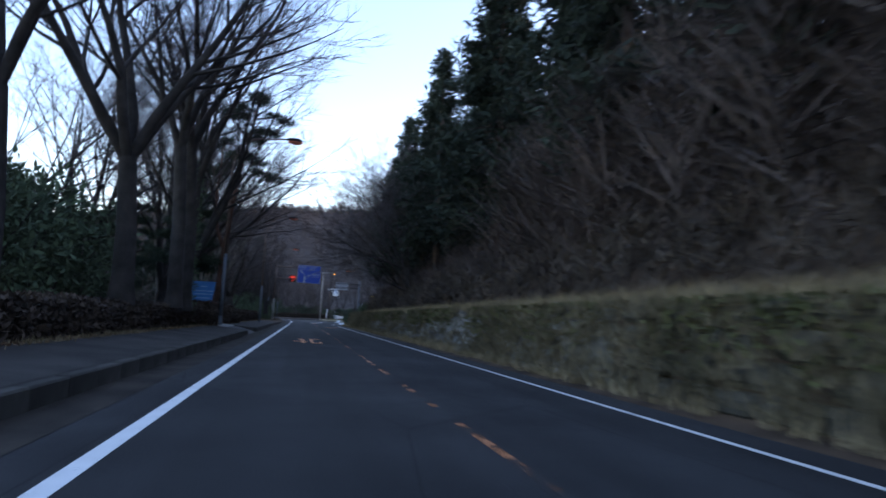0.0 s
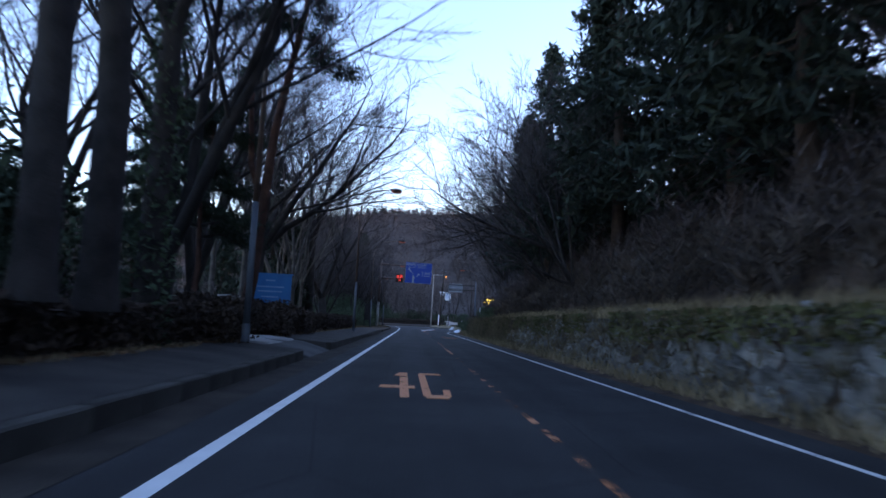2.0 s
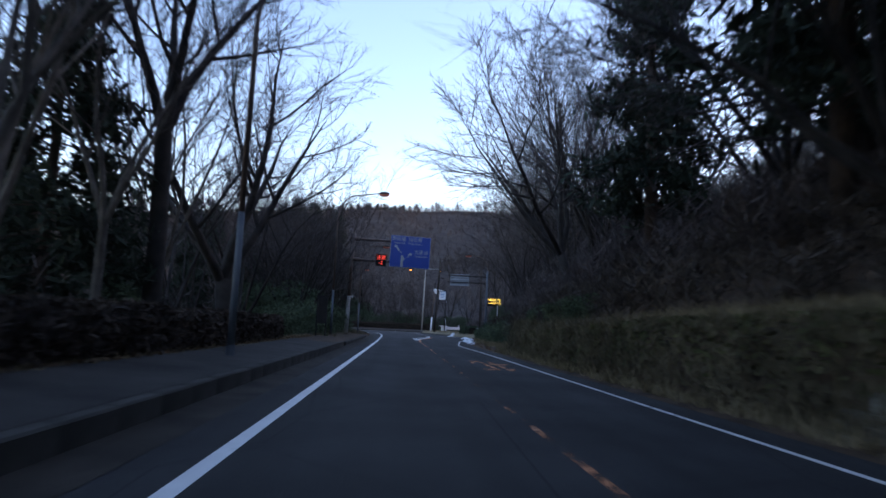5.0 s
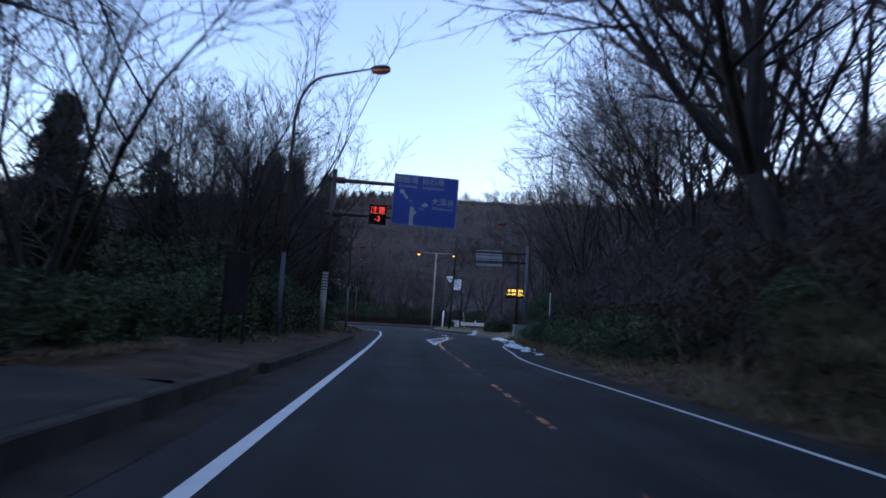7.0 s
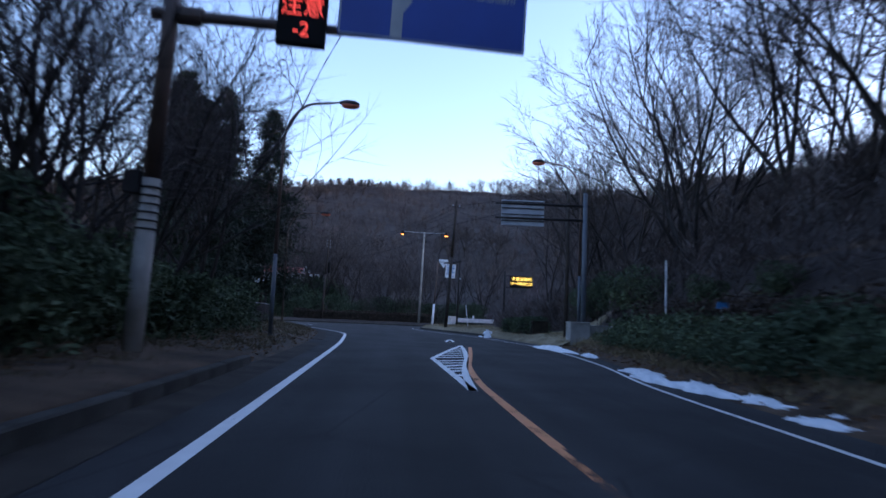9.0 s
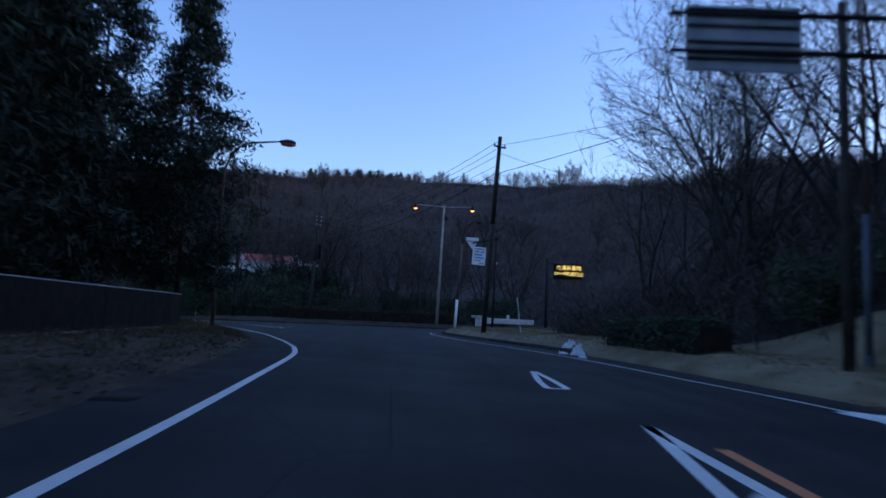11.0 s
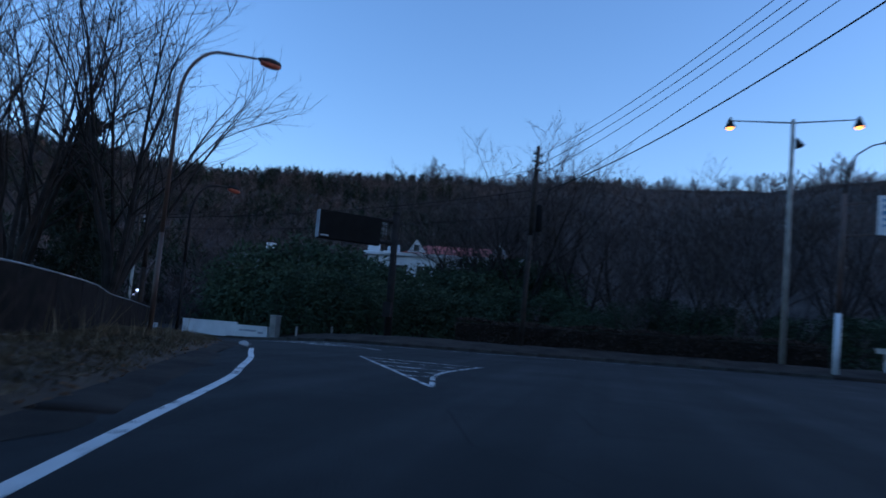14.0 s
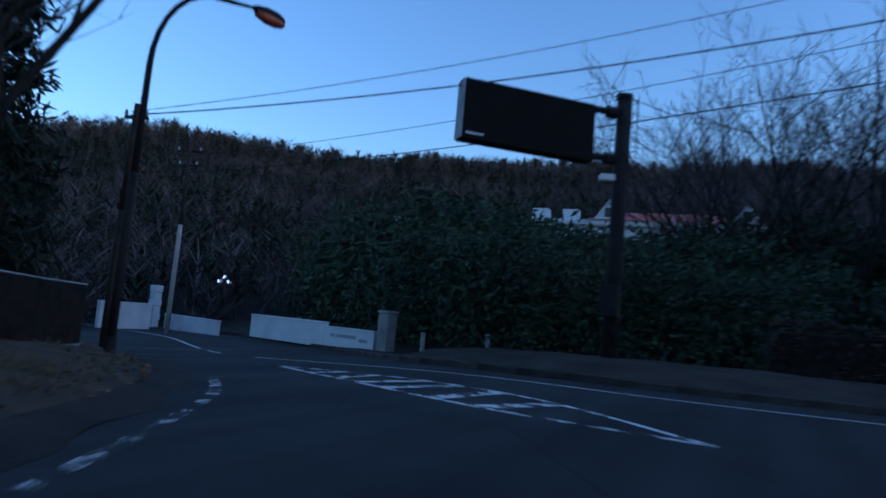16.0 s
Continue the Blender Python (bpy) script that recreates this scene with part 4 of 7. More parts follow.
# behind the fence on the inside of the bend
for k, (x, y, kind, s) in enumerate([(-8.8, 157.4, 2, 1.0), (-12.2, 155.2, 2, 1.05), (-14.2, 151.5, 0, 1.05), (-11.8, 148.5, 1, 1.05), (-15.5, 157, 1, 1.1), (-9.6, 140.5, 1, 0.8), (-9.8, 145, 1, 0.85), (-13, 147, 0, 0.95), (-17, 159, 1, 1.0), (-29.8, 187.3, 1, 0.75)]):
    conifer(CONIFER[kind], (x, y, ground_z(x, y)), 71 * k, s, "dark evergreen cypress with hanging sprays", "conifers behind the fence")
for k, (x, y, s) in enumerate([(-14.8, 211.5, 0.72), (-13.6, 210.5, 0.9), (-12.6, 213.5, 0.8), (-11.4, 212, 1.0), (-9.0, 210.2, 0.95), (-7.0, 213, 1.0), (-4.6, 210, 0.8), (-2.2, 212.5, 0.9), (1.5, 215, 0.85), (5.0, 211, 0.8), (9, 213, 0.85), (13.5, 212, 0.8), (18, 214, 0.85)]):
    bare_tree("bare_tree", MULTI, JUNCTION_BARE[k % 3], (x, y, ground_z(x, y)), 37 * k, s, "bare trees across the junction")
for k, (x, y, s) in enumerate([(5.4, 206, 0.5), (3.6, 206.6, 0.42), (7.2, 207.5, 0.5), (-1.8, 206.0, 0.4)]):
    bare_tree("bare_tree", PALE, BARE[7], (x, y, ground_z(x, y)), 71 * k, s, "bare trees across the junction")
for k, (x, y, s) in enumerate([(9, 206, 0.5), (2.5, 205, 0.5), (-50, 330, 0.9), (-30, 385, 1.0), (20, 300, 0.8), (33, 290, 0.8), (48, 275, 0.8), (26, 310, 0.8)]):
    bare_tree("bare_tree", MULTI, BARE[2] if y < 250 else FAR_BARE[k % 2], (x, y, ground_z(x, y)), 37 * k, s, "bare trees across the junction")

for k, (az, s) in enumerate([(-18.3, 1.6), (-16.5, 1.2), (-14.2, 1.2), (-12.6, 1.3), (-11.2, 1.25), (-9.4, 1.1), (-6.6, 0.9), (-4.2, 0.9), (-1.8, 0.8), (15.5, 0.8)]):
    far = float(np.interp(az, AZ, RHO)) * 0.98
    x, y = -far * math.sin(math.radians(az)), 180 + far * math.cos(math.radians(az))
    bare_tree("bare_tree", "large leafless tree standing out above the mountain ridge", FAR_BARE[k % 2], (x, y, ground_z(x, y) - 4.5 * s), 67 * k, s, "bare trees on the ridge")



def red_pine(at, turn, height, bend, fork, seed, label, pads, low):
    """A red pine: bare bending trunk with a fork, level limbs, and flat pads of needles at their ends."""
    r = np.random.default_rng(seed)
    root = thing("pine", label, "tree", at, turn, "pines by the driveway")
    stem = [Vector((bend * (k / 6) ** 1.1 * height + 0.1 * math.sin(k * 1.4), 0.12 * math.sin(k * 1.9), height * k / 6 - 0.3)) for k in range(7)]
    g = height * 0.0125
    wood = Shape().tube(stem, [g * (1.15 - 0.13 * k) for k in range(7)], 10, False)
    if fork:
        side = [stem[2], stem[2] + Vector((-0.5, 0.2, 1.2)), stem[2] + Vector((-0.7, 0.4, 3.2)), stem[2] + Vector((-0.5, 0.5, height * 0.5))]
        wood.tube(side, [g * 0.7, g * 0.6, g * 0.45, g * 0.15], 8, False)
    limbs, needles = Shape(), []
    for k in range(pads):
        f = low + (1 - low) * (k + r.random()) / pads
        i = min(int(f * 6), 5)
        p = stem[i].lerp(stem[i + 1], f * 6 - i)
        a, reach = 2.4 * k + r.uniform(-0.4, 0.4), (1 - 0.62 * f) * height * 0.3 * r.uniform(0.7, 1.15)
        d = Vector((math.cos(a), math.sin(a), 0))
        mid, tip = p + d * reach * 0.5 + Vector((0, 0, 0.12 * reach)), p + d * reach + Vector((0, 0, -0.05 * reach))
        limbs.tube([p, mid, tip], [0.055, 0.04, 0.012], 5, False)
        for c, size in ((mid, 0.55), (mid.lerp(tip, 0.55), 0.8), (tip, 0.75)):
            m = int(420 * size)
            q = r.normal(size=(m, 3)) * (0.42 * size, 0.42 * size, 0.13 * size)
            needles.append(np.array(c) + q + (0, 0, 0.16))
    v, f = cards(np.vstack(needles), 0.085, r, 0.0, 1.9, -0.35, 0.2)
    part("trunk", wood.mesh("trunk", PINE_BARK, True), root, "reddish flaking trunk")
    tagged(part("bough_growth", limbs.mesh("bough_growth", BARK), root), kind="stuff")
    part("crown", array_mesh("crown", v, f, PINE_NEEDLE), root)
    return root


red_pine((-3.45, 44.0, 0.3), 0, 13.5, 0.13, True, 41, "tall red pine with a bare reddish trunk beside the driveway", 12, 0.62)
red_pine((-4.9, 44.2, 0.3), 60, 7.6, 0.04, False, 42, "spreading dark pine with flat layered pads of needles", 15, 0.42)
red_pine((-12.0, 56.5, 0.3), 20, 8.0, 0.05, False, 44, "spreading dark pine with flat layered pads of needles", 15, 0.35)
red_pine((-9.3, 52.0, 0.3), 150, 8.5, 0.06, False, 43, "spreading dark pine with flat layered pads of needles", 15, 0.4)

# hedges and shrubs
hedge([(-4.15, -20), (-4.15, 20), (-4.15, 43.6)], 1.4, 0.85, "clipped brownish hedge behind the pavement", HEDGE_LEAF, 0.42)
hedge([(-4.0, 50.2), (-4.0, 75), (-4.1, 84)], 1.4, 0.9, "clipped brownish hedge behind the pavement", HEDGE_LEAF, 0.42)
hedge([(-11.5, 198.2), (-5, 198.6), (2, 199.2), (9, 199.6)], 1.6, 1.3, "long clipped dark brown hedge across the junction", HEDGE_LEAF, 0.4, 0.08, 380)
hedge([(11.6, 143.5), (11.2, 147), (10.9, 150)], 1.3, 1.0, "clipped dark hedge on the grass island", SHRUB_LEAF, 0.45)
for k, (x, y, kind, s) in enumerate([(-4.6, 86.5, 1, 0.7), (-4.7, 89.5, 1, 0.75), (-4.8, 92.5, 1, 0.8), (-4.9, 95.8, 1, 0.9), (-4.6, 99, 1, 1.1), (-5.6, 102, 0, 0.85), (-4.9, 106, 1, 1.2), (-5.8, 109.5, 0, 0.9), (-4.8, 112.5, 1, 1.1), (-5.4, 116.5, 1, 1.2), (-4.6, 120, 1, 1.1), (-5.4, 124, 0, 0.8), (-5.2, 129, 1, 1.1), (-6, 134, 1, 1.1),
                                     (-8.2, 105, 0, 1.35), (-7.9, 110, 0, 1.3), (-8.2, 115, 0, 1.35), (-8.3, 121, 0, 1.25), (-9, 129, 0, 1.0)]):
    shrub(SHRUB[kind], (x, y, ground_z(x, y) + 0.1), 47 * k, s, "dense evergreen shrub on the leafy bank")
for k, (x, y, kind, s) in enumerate([(8.1, 63, 1, 0.5), (8.2, 67.5, 1, 0.55), (8.1, 72, 1, 0.55), (8.3, 76, 1, 0.6), (8.5, 80, 1, 0.6), (8.9, 85, 1, 0.6), (9.0, 90, 1, 0.6), (12.6, 119, 1, 0.5), (13, 124, 1, 0.5),
                                     (14, 132, 1, 1.0), (15, 138, 0, 0.8), (15.6, 144, 0, 0.8)]):
    shrub(SHRUB[kind], (x, y, ground_z(x, y) - 0.1), 53 * k, s, "low evergreen shrub on the bank", "shrubs on the bank")
LOW_SHRUB = [shrub_meshes(37, (2.9, 3.4, 1.0), 2000, 0.063, BAMBOO_LEAF, 16), shrub_meshes(38, (2.6, 3.0, 1.2), 2000, 0.063, SHRUB_LEAF, 14), shrub_meshes(39, (2.8, 3.4, 1.3), 1900, 0.056, HEDGE_LEAF, 20)]
r = np.random.default_rng(39)
for k in range(54):
    row, y = k % 3, 95.5 + 1.95 * (k // 3) + r.uniform(-0.4, 0.4)
    d = (1.75, 2.75, 3.7)[row] + r.uniform(-0.15, 0.15)
    x = float(np.interp(y, [88, 96, 106, 114, 121, 128, 134], [6.9, 6.9, 7.3, 8.0, 9.0, 10.0, 10.4])) + d
    low = float(np.interp(d, [0.7, 1.5, 3.0, 5.5], [0.15, 0.5, 0.9, 1.0]))
    if row < 2:
        shrub(LOW_SHRUB[int(r.random() < 0.35)], (x, y, low - 0.12), 57 * k, r.uniform(0.72, 0.9) + 0.25 * row, "low dark evergreen shrub in a spreading thicket", "thicket on the bank")
    else:
        shrub(LOW_SHRUB[2], (x, y, low - 0.1), 57 * k, r.uniform(1.0, 1.3), "brown leafless thicket at the foot of the slope", "thicket on the bank")
for k, (x, y, kind, s) in enumerate([(-24.2, 203.5, 2, 1.25), (-21, 202, 2, 1.1), (-18, 201.2, 2, 0.9), (-15, 202, 2, 0.9), (-27.5, 208.5, 2, 1.95), (-31.5, 210, 2, 1.8), (-22.8, 208.5, 2, 1.6), (-12.4, 203.5, 2, 0.85), (-18.5, 207, 2, 1.3), (-14.5, 208, 2, 1.35), (-16.5, 209.5, 2, 1.4), (-20.6, 209, 2, 1.4), (-12.3, 210, 2, 1.35), (-10.5, 207.5, 2, 1.05), (-6.5, 208.5, 2, 1.05), (0.5, 210, 2, 1.05), (5.5, 211, 2, 1.0), (-2, 207.5, 2, 0.85), (3, 206.5, 2, 0.8), (-4.5, 204.5, 2, 0.7), (8.5, 207, 2, 0.85), (12, 206.5, 2, 0.9), (16, 208, 2, 0.9), (6, 203.8, 0, 0.7),
                                     (-35, 212, 2, 1.4), (-13.2, 214.5, 2, 1.75), (-10.2, 214, 2, 1.75), (-8.2, 213, 2, 1.5), (-9, 204.5, 0, 0.7), (-39, 218, 2, 1.3)]):
    shrub(SHRUB[kind], (x, y, ground_z(x, y) - 0.1), 61 * k, s, "large dense dark evergreen shrub across the junction", "shrubs across the junction")


for k, (x, y, s) in enumerate([(-7.8, 22.5, 1.0), (-8.2, 27.8, 1.05), (-8.8, 33.5, 1.15), (-11, 41.5, 1.15), (-16, 46, 1.75), (-9.6, 38.5, 0.9), (-13, 39.5, 1.7), (-12.8, 45, 1.5), (-15, 51, 1.6), (-14.5, 60, 0.8), (-19, 43, 1.2), (-10.5, 84, 0.8)]):
    shrub(SHRUB[2], (x, y, ground_z(x, y) - 0.1), 31 * k, s, "large dark evergreen bush behind the hedge", "bushes behind the hedge")


ROUND_BUSH = shrub_meshes(36, (2.4, 4.2, 1.5), 5200, 0.07, HEDGE_LEAF, 26)
for x, y, turn, s in ((-3.9, 43.0, 0, 0.95), (-4.1, 50.4, 10, 1.0), (-3.9, 53.6, 170, 0.85)):
    shrub(ROUND_BUSH, (x, y, 0.42), turn, s, "rounded brown clipped bush at the end of the hedge", "bushes at the hedge ends")


# far woods: many small leafless crowns and dark conifers on the mountains, and brush on the near slope
def woods(name, label, spots, heights, wide, mat, blades, seed=5, thin=0.013):
    """Small crowns: a stem and many fine slivers that spread from it, one clump on each spot."""
    r = np.random.default_rng(seed)
    n = len(spots)
    k = np.repeat(np.arange(n), blades)
    h = heights[k]
    t = r.uniform(0.12, 0.7, len(k)) * (np.arange(len(k)) % blades > 0)
    lean = r.normal(0, 0.06, (n, 2))[k]
    foot = spots[k] + np.column_stack([lean * (t * h)[:, None], h * t])
    a, e = r.uniform(0, 6.283, len(k)), r.uniform(-0.05, 1.1, len(k))
    reach = h * wide * (1.35 - t) * r.uniform(0.6, 1.15, len(k))
    tip = foot + np.column_stack([reach * np.cos(a) * np.cos(e), reach * np.sin(a) * np.cos(e), 0.95 * reach * np.sin(e)])
    stem = t == 0
    tip[stem] = spots[k][stem] + np.column_stack([lean[stem] * h[stem, None], 0.62 * h[stem]])
    side = np.column_stack([r.normal(size=(len(k), 2)), np.zeros(len(k))])
    side *= (np.where(stem, 0.8, 1.0) * thin * h / (np.linalg.norm(side, axis=1) + 1e-9))[:, None]
    v = np.stack([foot - side, foot + side, tip], 1).reshape(-1, 3)
    return thing(name, label, "woods", kind="stuff", mesh=array_mesh(name, v, np.arange(len(v)).reshape(-1, 3), mat))


def scatter(n, az, near, far, seed):
    r = np.random.default_rng(seed)
    a, t = r.uniform(*az, n), r.uniform(near, far, n) ** 0.75
    rho = np.interp(a, AZ, RHO) * t
    x, y = -rho * np.sin(np.radians(a)), 180 + rho * np.cos(np.radians(a))
    return np.column_stack([x, y, land_z(x, y) - 0.3]), r


FAR_TWIG = material("distant_bare_woods", (0.050, 0.041, 0.041), (0.138, 0.112, 0.108), 0.95, 0.03, 0.0, fine=0.3, island=0.3)
BRUSH_TWIG = material("bare_scrub_twigs", (0.043, 0.036, 0.034), (0.122, 0.10, 0.093), 0.95, 0.5, 0.0, fine=5, island=0.35)
sr = np.random.default_rng(58)
scrub = np.column_stack([sr.uniform(-46, 62, 1500), sr.uniform(203.5, 228, 1500)])
scrub = scrub[(scrub[:, 1] > np.interp(scrub[:, 0], [-46, -36, -8, 10, 62], [218, 212, 206, 204, 208])) & ((np.abs(scrub[:, 0] + 18.4) > 9.5) | (np.abs(scrub[:, 1] - 224) > 6.5))]
scrub = np.column_stack([scrub, land_z(scrub[:, 0], scrub[:, 1]) - 0.1])
woods("brush", "bare brown scrub at the foot of the mountain", scrub, sr.uniform(1.5, 4.5, len(scrub)), 0.45, FAR_TWIG, 28, 59, 0.01)
far_spots, fr = scatter(8500, (-70, 85), 0.12, 1.06, 51)
far_spots = far_spots[(far_spots[:, 1] > 222) | (np.abs(far_spots[:, 0]) > 42)]
woods("far_woods", "leafless brown woods covering the mountainside", far_spots - (0, 0, 1.6), fr.uniform(5, 9, len(far_spots)), 0.44, FAR_TWIG, 32, thin=0.0085)
rim_spots, fr = scatter(2200, (-70, 85), 0.9, 1.0, 53)
woods("far_woods", "round leafless crowns along the mountain ridge", rim_spots - (0, 0, 2.2), fr.uniform(5, 8.5, len(rim_spots)), 0.5, FAR_TWIG, 46, seed=54, thin=0.007)
ridge_spots, fr = scatter(420, (-3, 62), 0.97, 1.06, 52)
rho_az = np.degrees(np.arctan2(-ridge_spots[:, 0], ridge_spots[:, 1] - 180))
keep = (np.abs(rho_az - 3) < 3.5) | (np.abs(rho_az - 22) < 6) | (np.abs(rho_az - 36) < 5) | (fr.random(len(rho_az)) < 0.25)
ridge_spots = ridge_spots[keep]
woods("far_conifers", "dark conifers standing along the mountain ridge", ridge_spots - (0, 0, 2.4), fr.uniform(6, 9.5, len(ridge_spots)), 0.3, CEDAR_LEAF, 90, thin=0.03)
slope_spots, fr = scatter(2600, (14, 70), 0.14, 1.02, 56)
slope_spots = slope_spots[wavy(slope_spots[:, 0], slope_spots[:, 1], 45, 57) > -0.25]
slope_spots = slope_spots[(slope_spots[:, 1] > 222) | (np.abs(slope_spots[:, 0]) > 46)]
woods("far_conifers", "dark stands of conifers among the bare woods of the mountainside", slope_spots - (0, 0, 1.2), fr.uniform(4.5, 8.5, len(slope_spots)), 0.26, CEDAR_LEAF, 46, seed=58, thin=0.022)
r = np.random.default_rng(61)
brush = np.column_stack([r.uniform(8.2, 60, 7000), r.uniform(-30, 235, 7000)])
brush = brush[(brush[:, 1] < 160) | (brush[:, 0] > np.interp(brush[:, 1], [160, 178, 182, 235], [14, 18, 200, 200]))]
brush = brush[brush[:, 0] > np.interp(brush[:, 1], [-80, 80, 130, 142, 165], [8.2, 10.5, 13.5, 12.8, 14])]
brush = np.column_stack([brush, land_z(brush[:, 0], brush[:, 1]) - 0.1])
woods("brush", "bare brown undergrowth on the wooded slope", brush, r.uniform(1.2, 5.0, len(brush)), 0.42, BRUSH_TWIG, 20, 62, 0.008)
near = np.column_stack([r.uniform(8.4, 20, 3000) , r.uniform(0, 140, 3000)])
near = near[near[:, 0] > np.interp(near[:, 1], [-80, 85, 130, 165], [8.4, 9.5, 13, 15])]
near = np.column_stack([near, land_z(near[:, 0], near[:, 1]) - 0.1])
woods("brush", "dense leafless undergrowth above the stone wall", near, r.uniform(0.8, 2.8, len(near)), 0.5, BRUSH_TWIG, 34, 64, 0.011)
mound = np.column_stack([13.0 + 33 * r.uniform(0, 1, 2600) ** 1.6, r.uniform(140, 180, 2600)])
mound = mound[mound[:, 0] > np.interp(mound[:, 1], [140, 150, 160, 172, 181], [15.2, 14.6, 13.4, 13.4, 17])]
mound = np.column_stack([mound, land_z(mound[:, 0], mound[:, 1]) - 0.1])
woods("brush", "bare brown scrub on the slope beside the junction", mound, r.uniform(1.0, 3.4, len(mound)), 0.5, BRUSH_TWIG, 30, 66, 0.012)
r = np.random.default_rng(67)
thicket = np.column_stack([r.uniform(9.6, 14, 420), r.uniform(2, 33, 420)])
thicket = np.column_stack([thicket, land_z(thicket[:, 0], thicket[:, 1]) - 0.1])
woods("brush", "tall bare brown thicket in front of the conifers", thicket, r.uniform(3.0, 8.5, len(thicket)), 0.42, BRUSH_TWIG, 70, 68, 0.005)
low = np.column_stack([r.uniform(8.15, 11.5, 2000), r.uniform(5, 98, 2000)])
low = np.column_stack([low, land_z(low[:, 0], low[:, 1]) - 0.1])
UNDERGROWTH = material("dead_undergrowth", (0.037, 0.031, 0.026), (0.11, 0.09, 0.074), 0.95, 0.6, 0.0, fine=8, island=0.4)
woods("brush", "matted dead undergrowth along the top of the wall", low, r.uniform(0.6, 1.7, len(low)), 0.5, UNDERGROWTH, 30, 65, 0.022)
left_brush = np.column_stack([r.uniform(-45, -8, 2600), r.uniform(-20, 172, 2600)])
left_brush = left_brush[left_brush[:, 0] < np.interp(left_brush[:, 1], LEFT_EDGE[:, 1], LEFT_EDGE[:, 0]) - 5]
left_brush = np.column_stack([left_brush, land_z(left_brush[:, 0], left_brush[:, 1])])
woods("brush", "bare brown undergrowth behind the pavement trees", left_brush, r.uniform(1.5, 5.0, len(left_brush)), 0.42, BRUSH_TWIG, 20, 63, 0.008)

# young tree held by stakes, across the junction
young = bare_tree("young_tree", "slim young tree tied to a wooden stake frame", BARE[7], (-0.9, 203.4, 0.4), 70, 0.3, "bare trees across the junction")
for dx in (-1.6, 1.6):
    part("stake", Shape().tube([(dx, 0, -0.6), (dx, 0, 2.6)], 0.13, 6).mesh("stake", WOOD_POLE), young)
part("crossbar", Shape().tube([(-2.2, 0, 2.1), (2.2, 0, 2.1)], 0.11, 6).mesh("crossbar", WOOD_POLE), young)


# ---- street furniture ----
def facing(ob, x, y, z, yaw):
    """Lay a sheet drawn in the plane of x and y upright at a place, its front towards -y turned by yaw degrees."""
    ob.matrix_basis = pose(x, y, z, 90, 0, yaw)
    return ob


def street_lamp(at, head, label="curved steel street lamp with an amber cover, unlit", height=10.0, mat=BROWN_STEEL, lower=BLUE_STEEL):
    """A tapered pole that bends over into an arm with a drop-shaped lantern; head: where the lantern's tip hangs, seen from the foot."""
    root = thing("street_lamp", label, "street lamp", at, 0, "street lamps along the road")
    hx, hy = head
    reach = math.hypot(hx, hy)
    ux, uy = hx / reach, hy / reach
    s = Shape().tube([(0, 0, 0.2), (0, 0, 3.4)], [0.085, 0.076], 12)
    part("lower_pole", s.mesh("lower_pole", lower, True), root)
    pts = [(0, 0, 3.3), (0, 0, height - 2.0)]
    for k in range(1, 9):
        a = math.pi / 2 * k / 8
        pts.append((ux * 1.3 * (1 - math.cos(a)), uy * 1.3 * (1 - math.cos(a)), height - 2.0 + 1.9 * math.sin(a)))
    pts += [(ux * (reach - 0.75), uy * (reach - 0.75), height + 0.02)]
    part("arm", Shape().tube(pts, [0.075, 0.062] + [0.055] * 8 + [0.035], 10).mesh("arm", mat, True), root)
    s = Shape()
    ring = [(0.0, 0.03), (0.12, 0.09), (0.35, 0.15), (0.6, 0.15), (0.78, 0.10), (0.86, 0.02)]
    s.tube([(ux * (reach - 0.86 + d), uy * (reach - 0.86 + d), height + 0.02 - 0.06 * d) for d, _ in ring], [w for _, w in ring], 12)
    part("lantern", s.mesh("lantern", DARK_STEEL, True), root, "dark lantern housing")
    s = Shape()
    s.tube([(ux * (reach - 0.86 + d), uy * (reach - 0.86 + d), height - 0.06 - 0.06 * d) for d, _ in ring[1:]], [w * 0.95 for _, w in ring[1:]], 12)
    part("cover", s.mesh("cover", LAMP_GLASS, True), root, "amber plastic lamp cover")
    part("base_plate", Shape().tube([(0, 0, -0.25), (0, 0, 0.21)], 0.105, 12).mesh("base_plate", lower), root)
    return root


for x, y, tx, ty, h in ((-2.55, 41.6, 3.5, 0.0, 9.7), (-2.4, 71.2, 2.9, 0.2, 10.2), (-3.3, 103.2, 3.7, -1.6, 10.4), (-2.9, 128.2, 3.0, 0.0, 9.8), (-6.85, 157.0, 3.45, -0.2, 9.4), (-16.6, 176.8, 2.3, 2.3, 9.9)):
    street_lamp((x, y, max(ground_z(x, y) - 0.05, 0.38 if y < 90 else 0.0)), (tx, ty), height=h, lower=BROWN_STEEL if y > 140 else BLUE_STEEL)
street_lamp((-22.7, 186.6, 0.0), (0.9, 2.7), height=7.6, mat=DARK_STEEL, lower=DARK_STEEL)
street_lamp((12.6, 138.4, 0.6), (-3.0, -0.2), height=9.9, mat=BROWN_STEEL, lower=BLUE_STEEL)

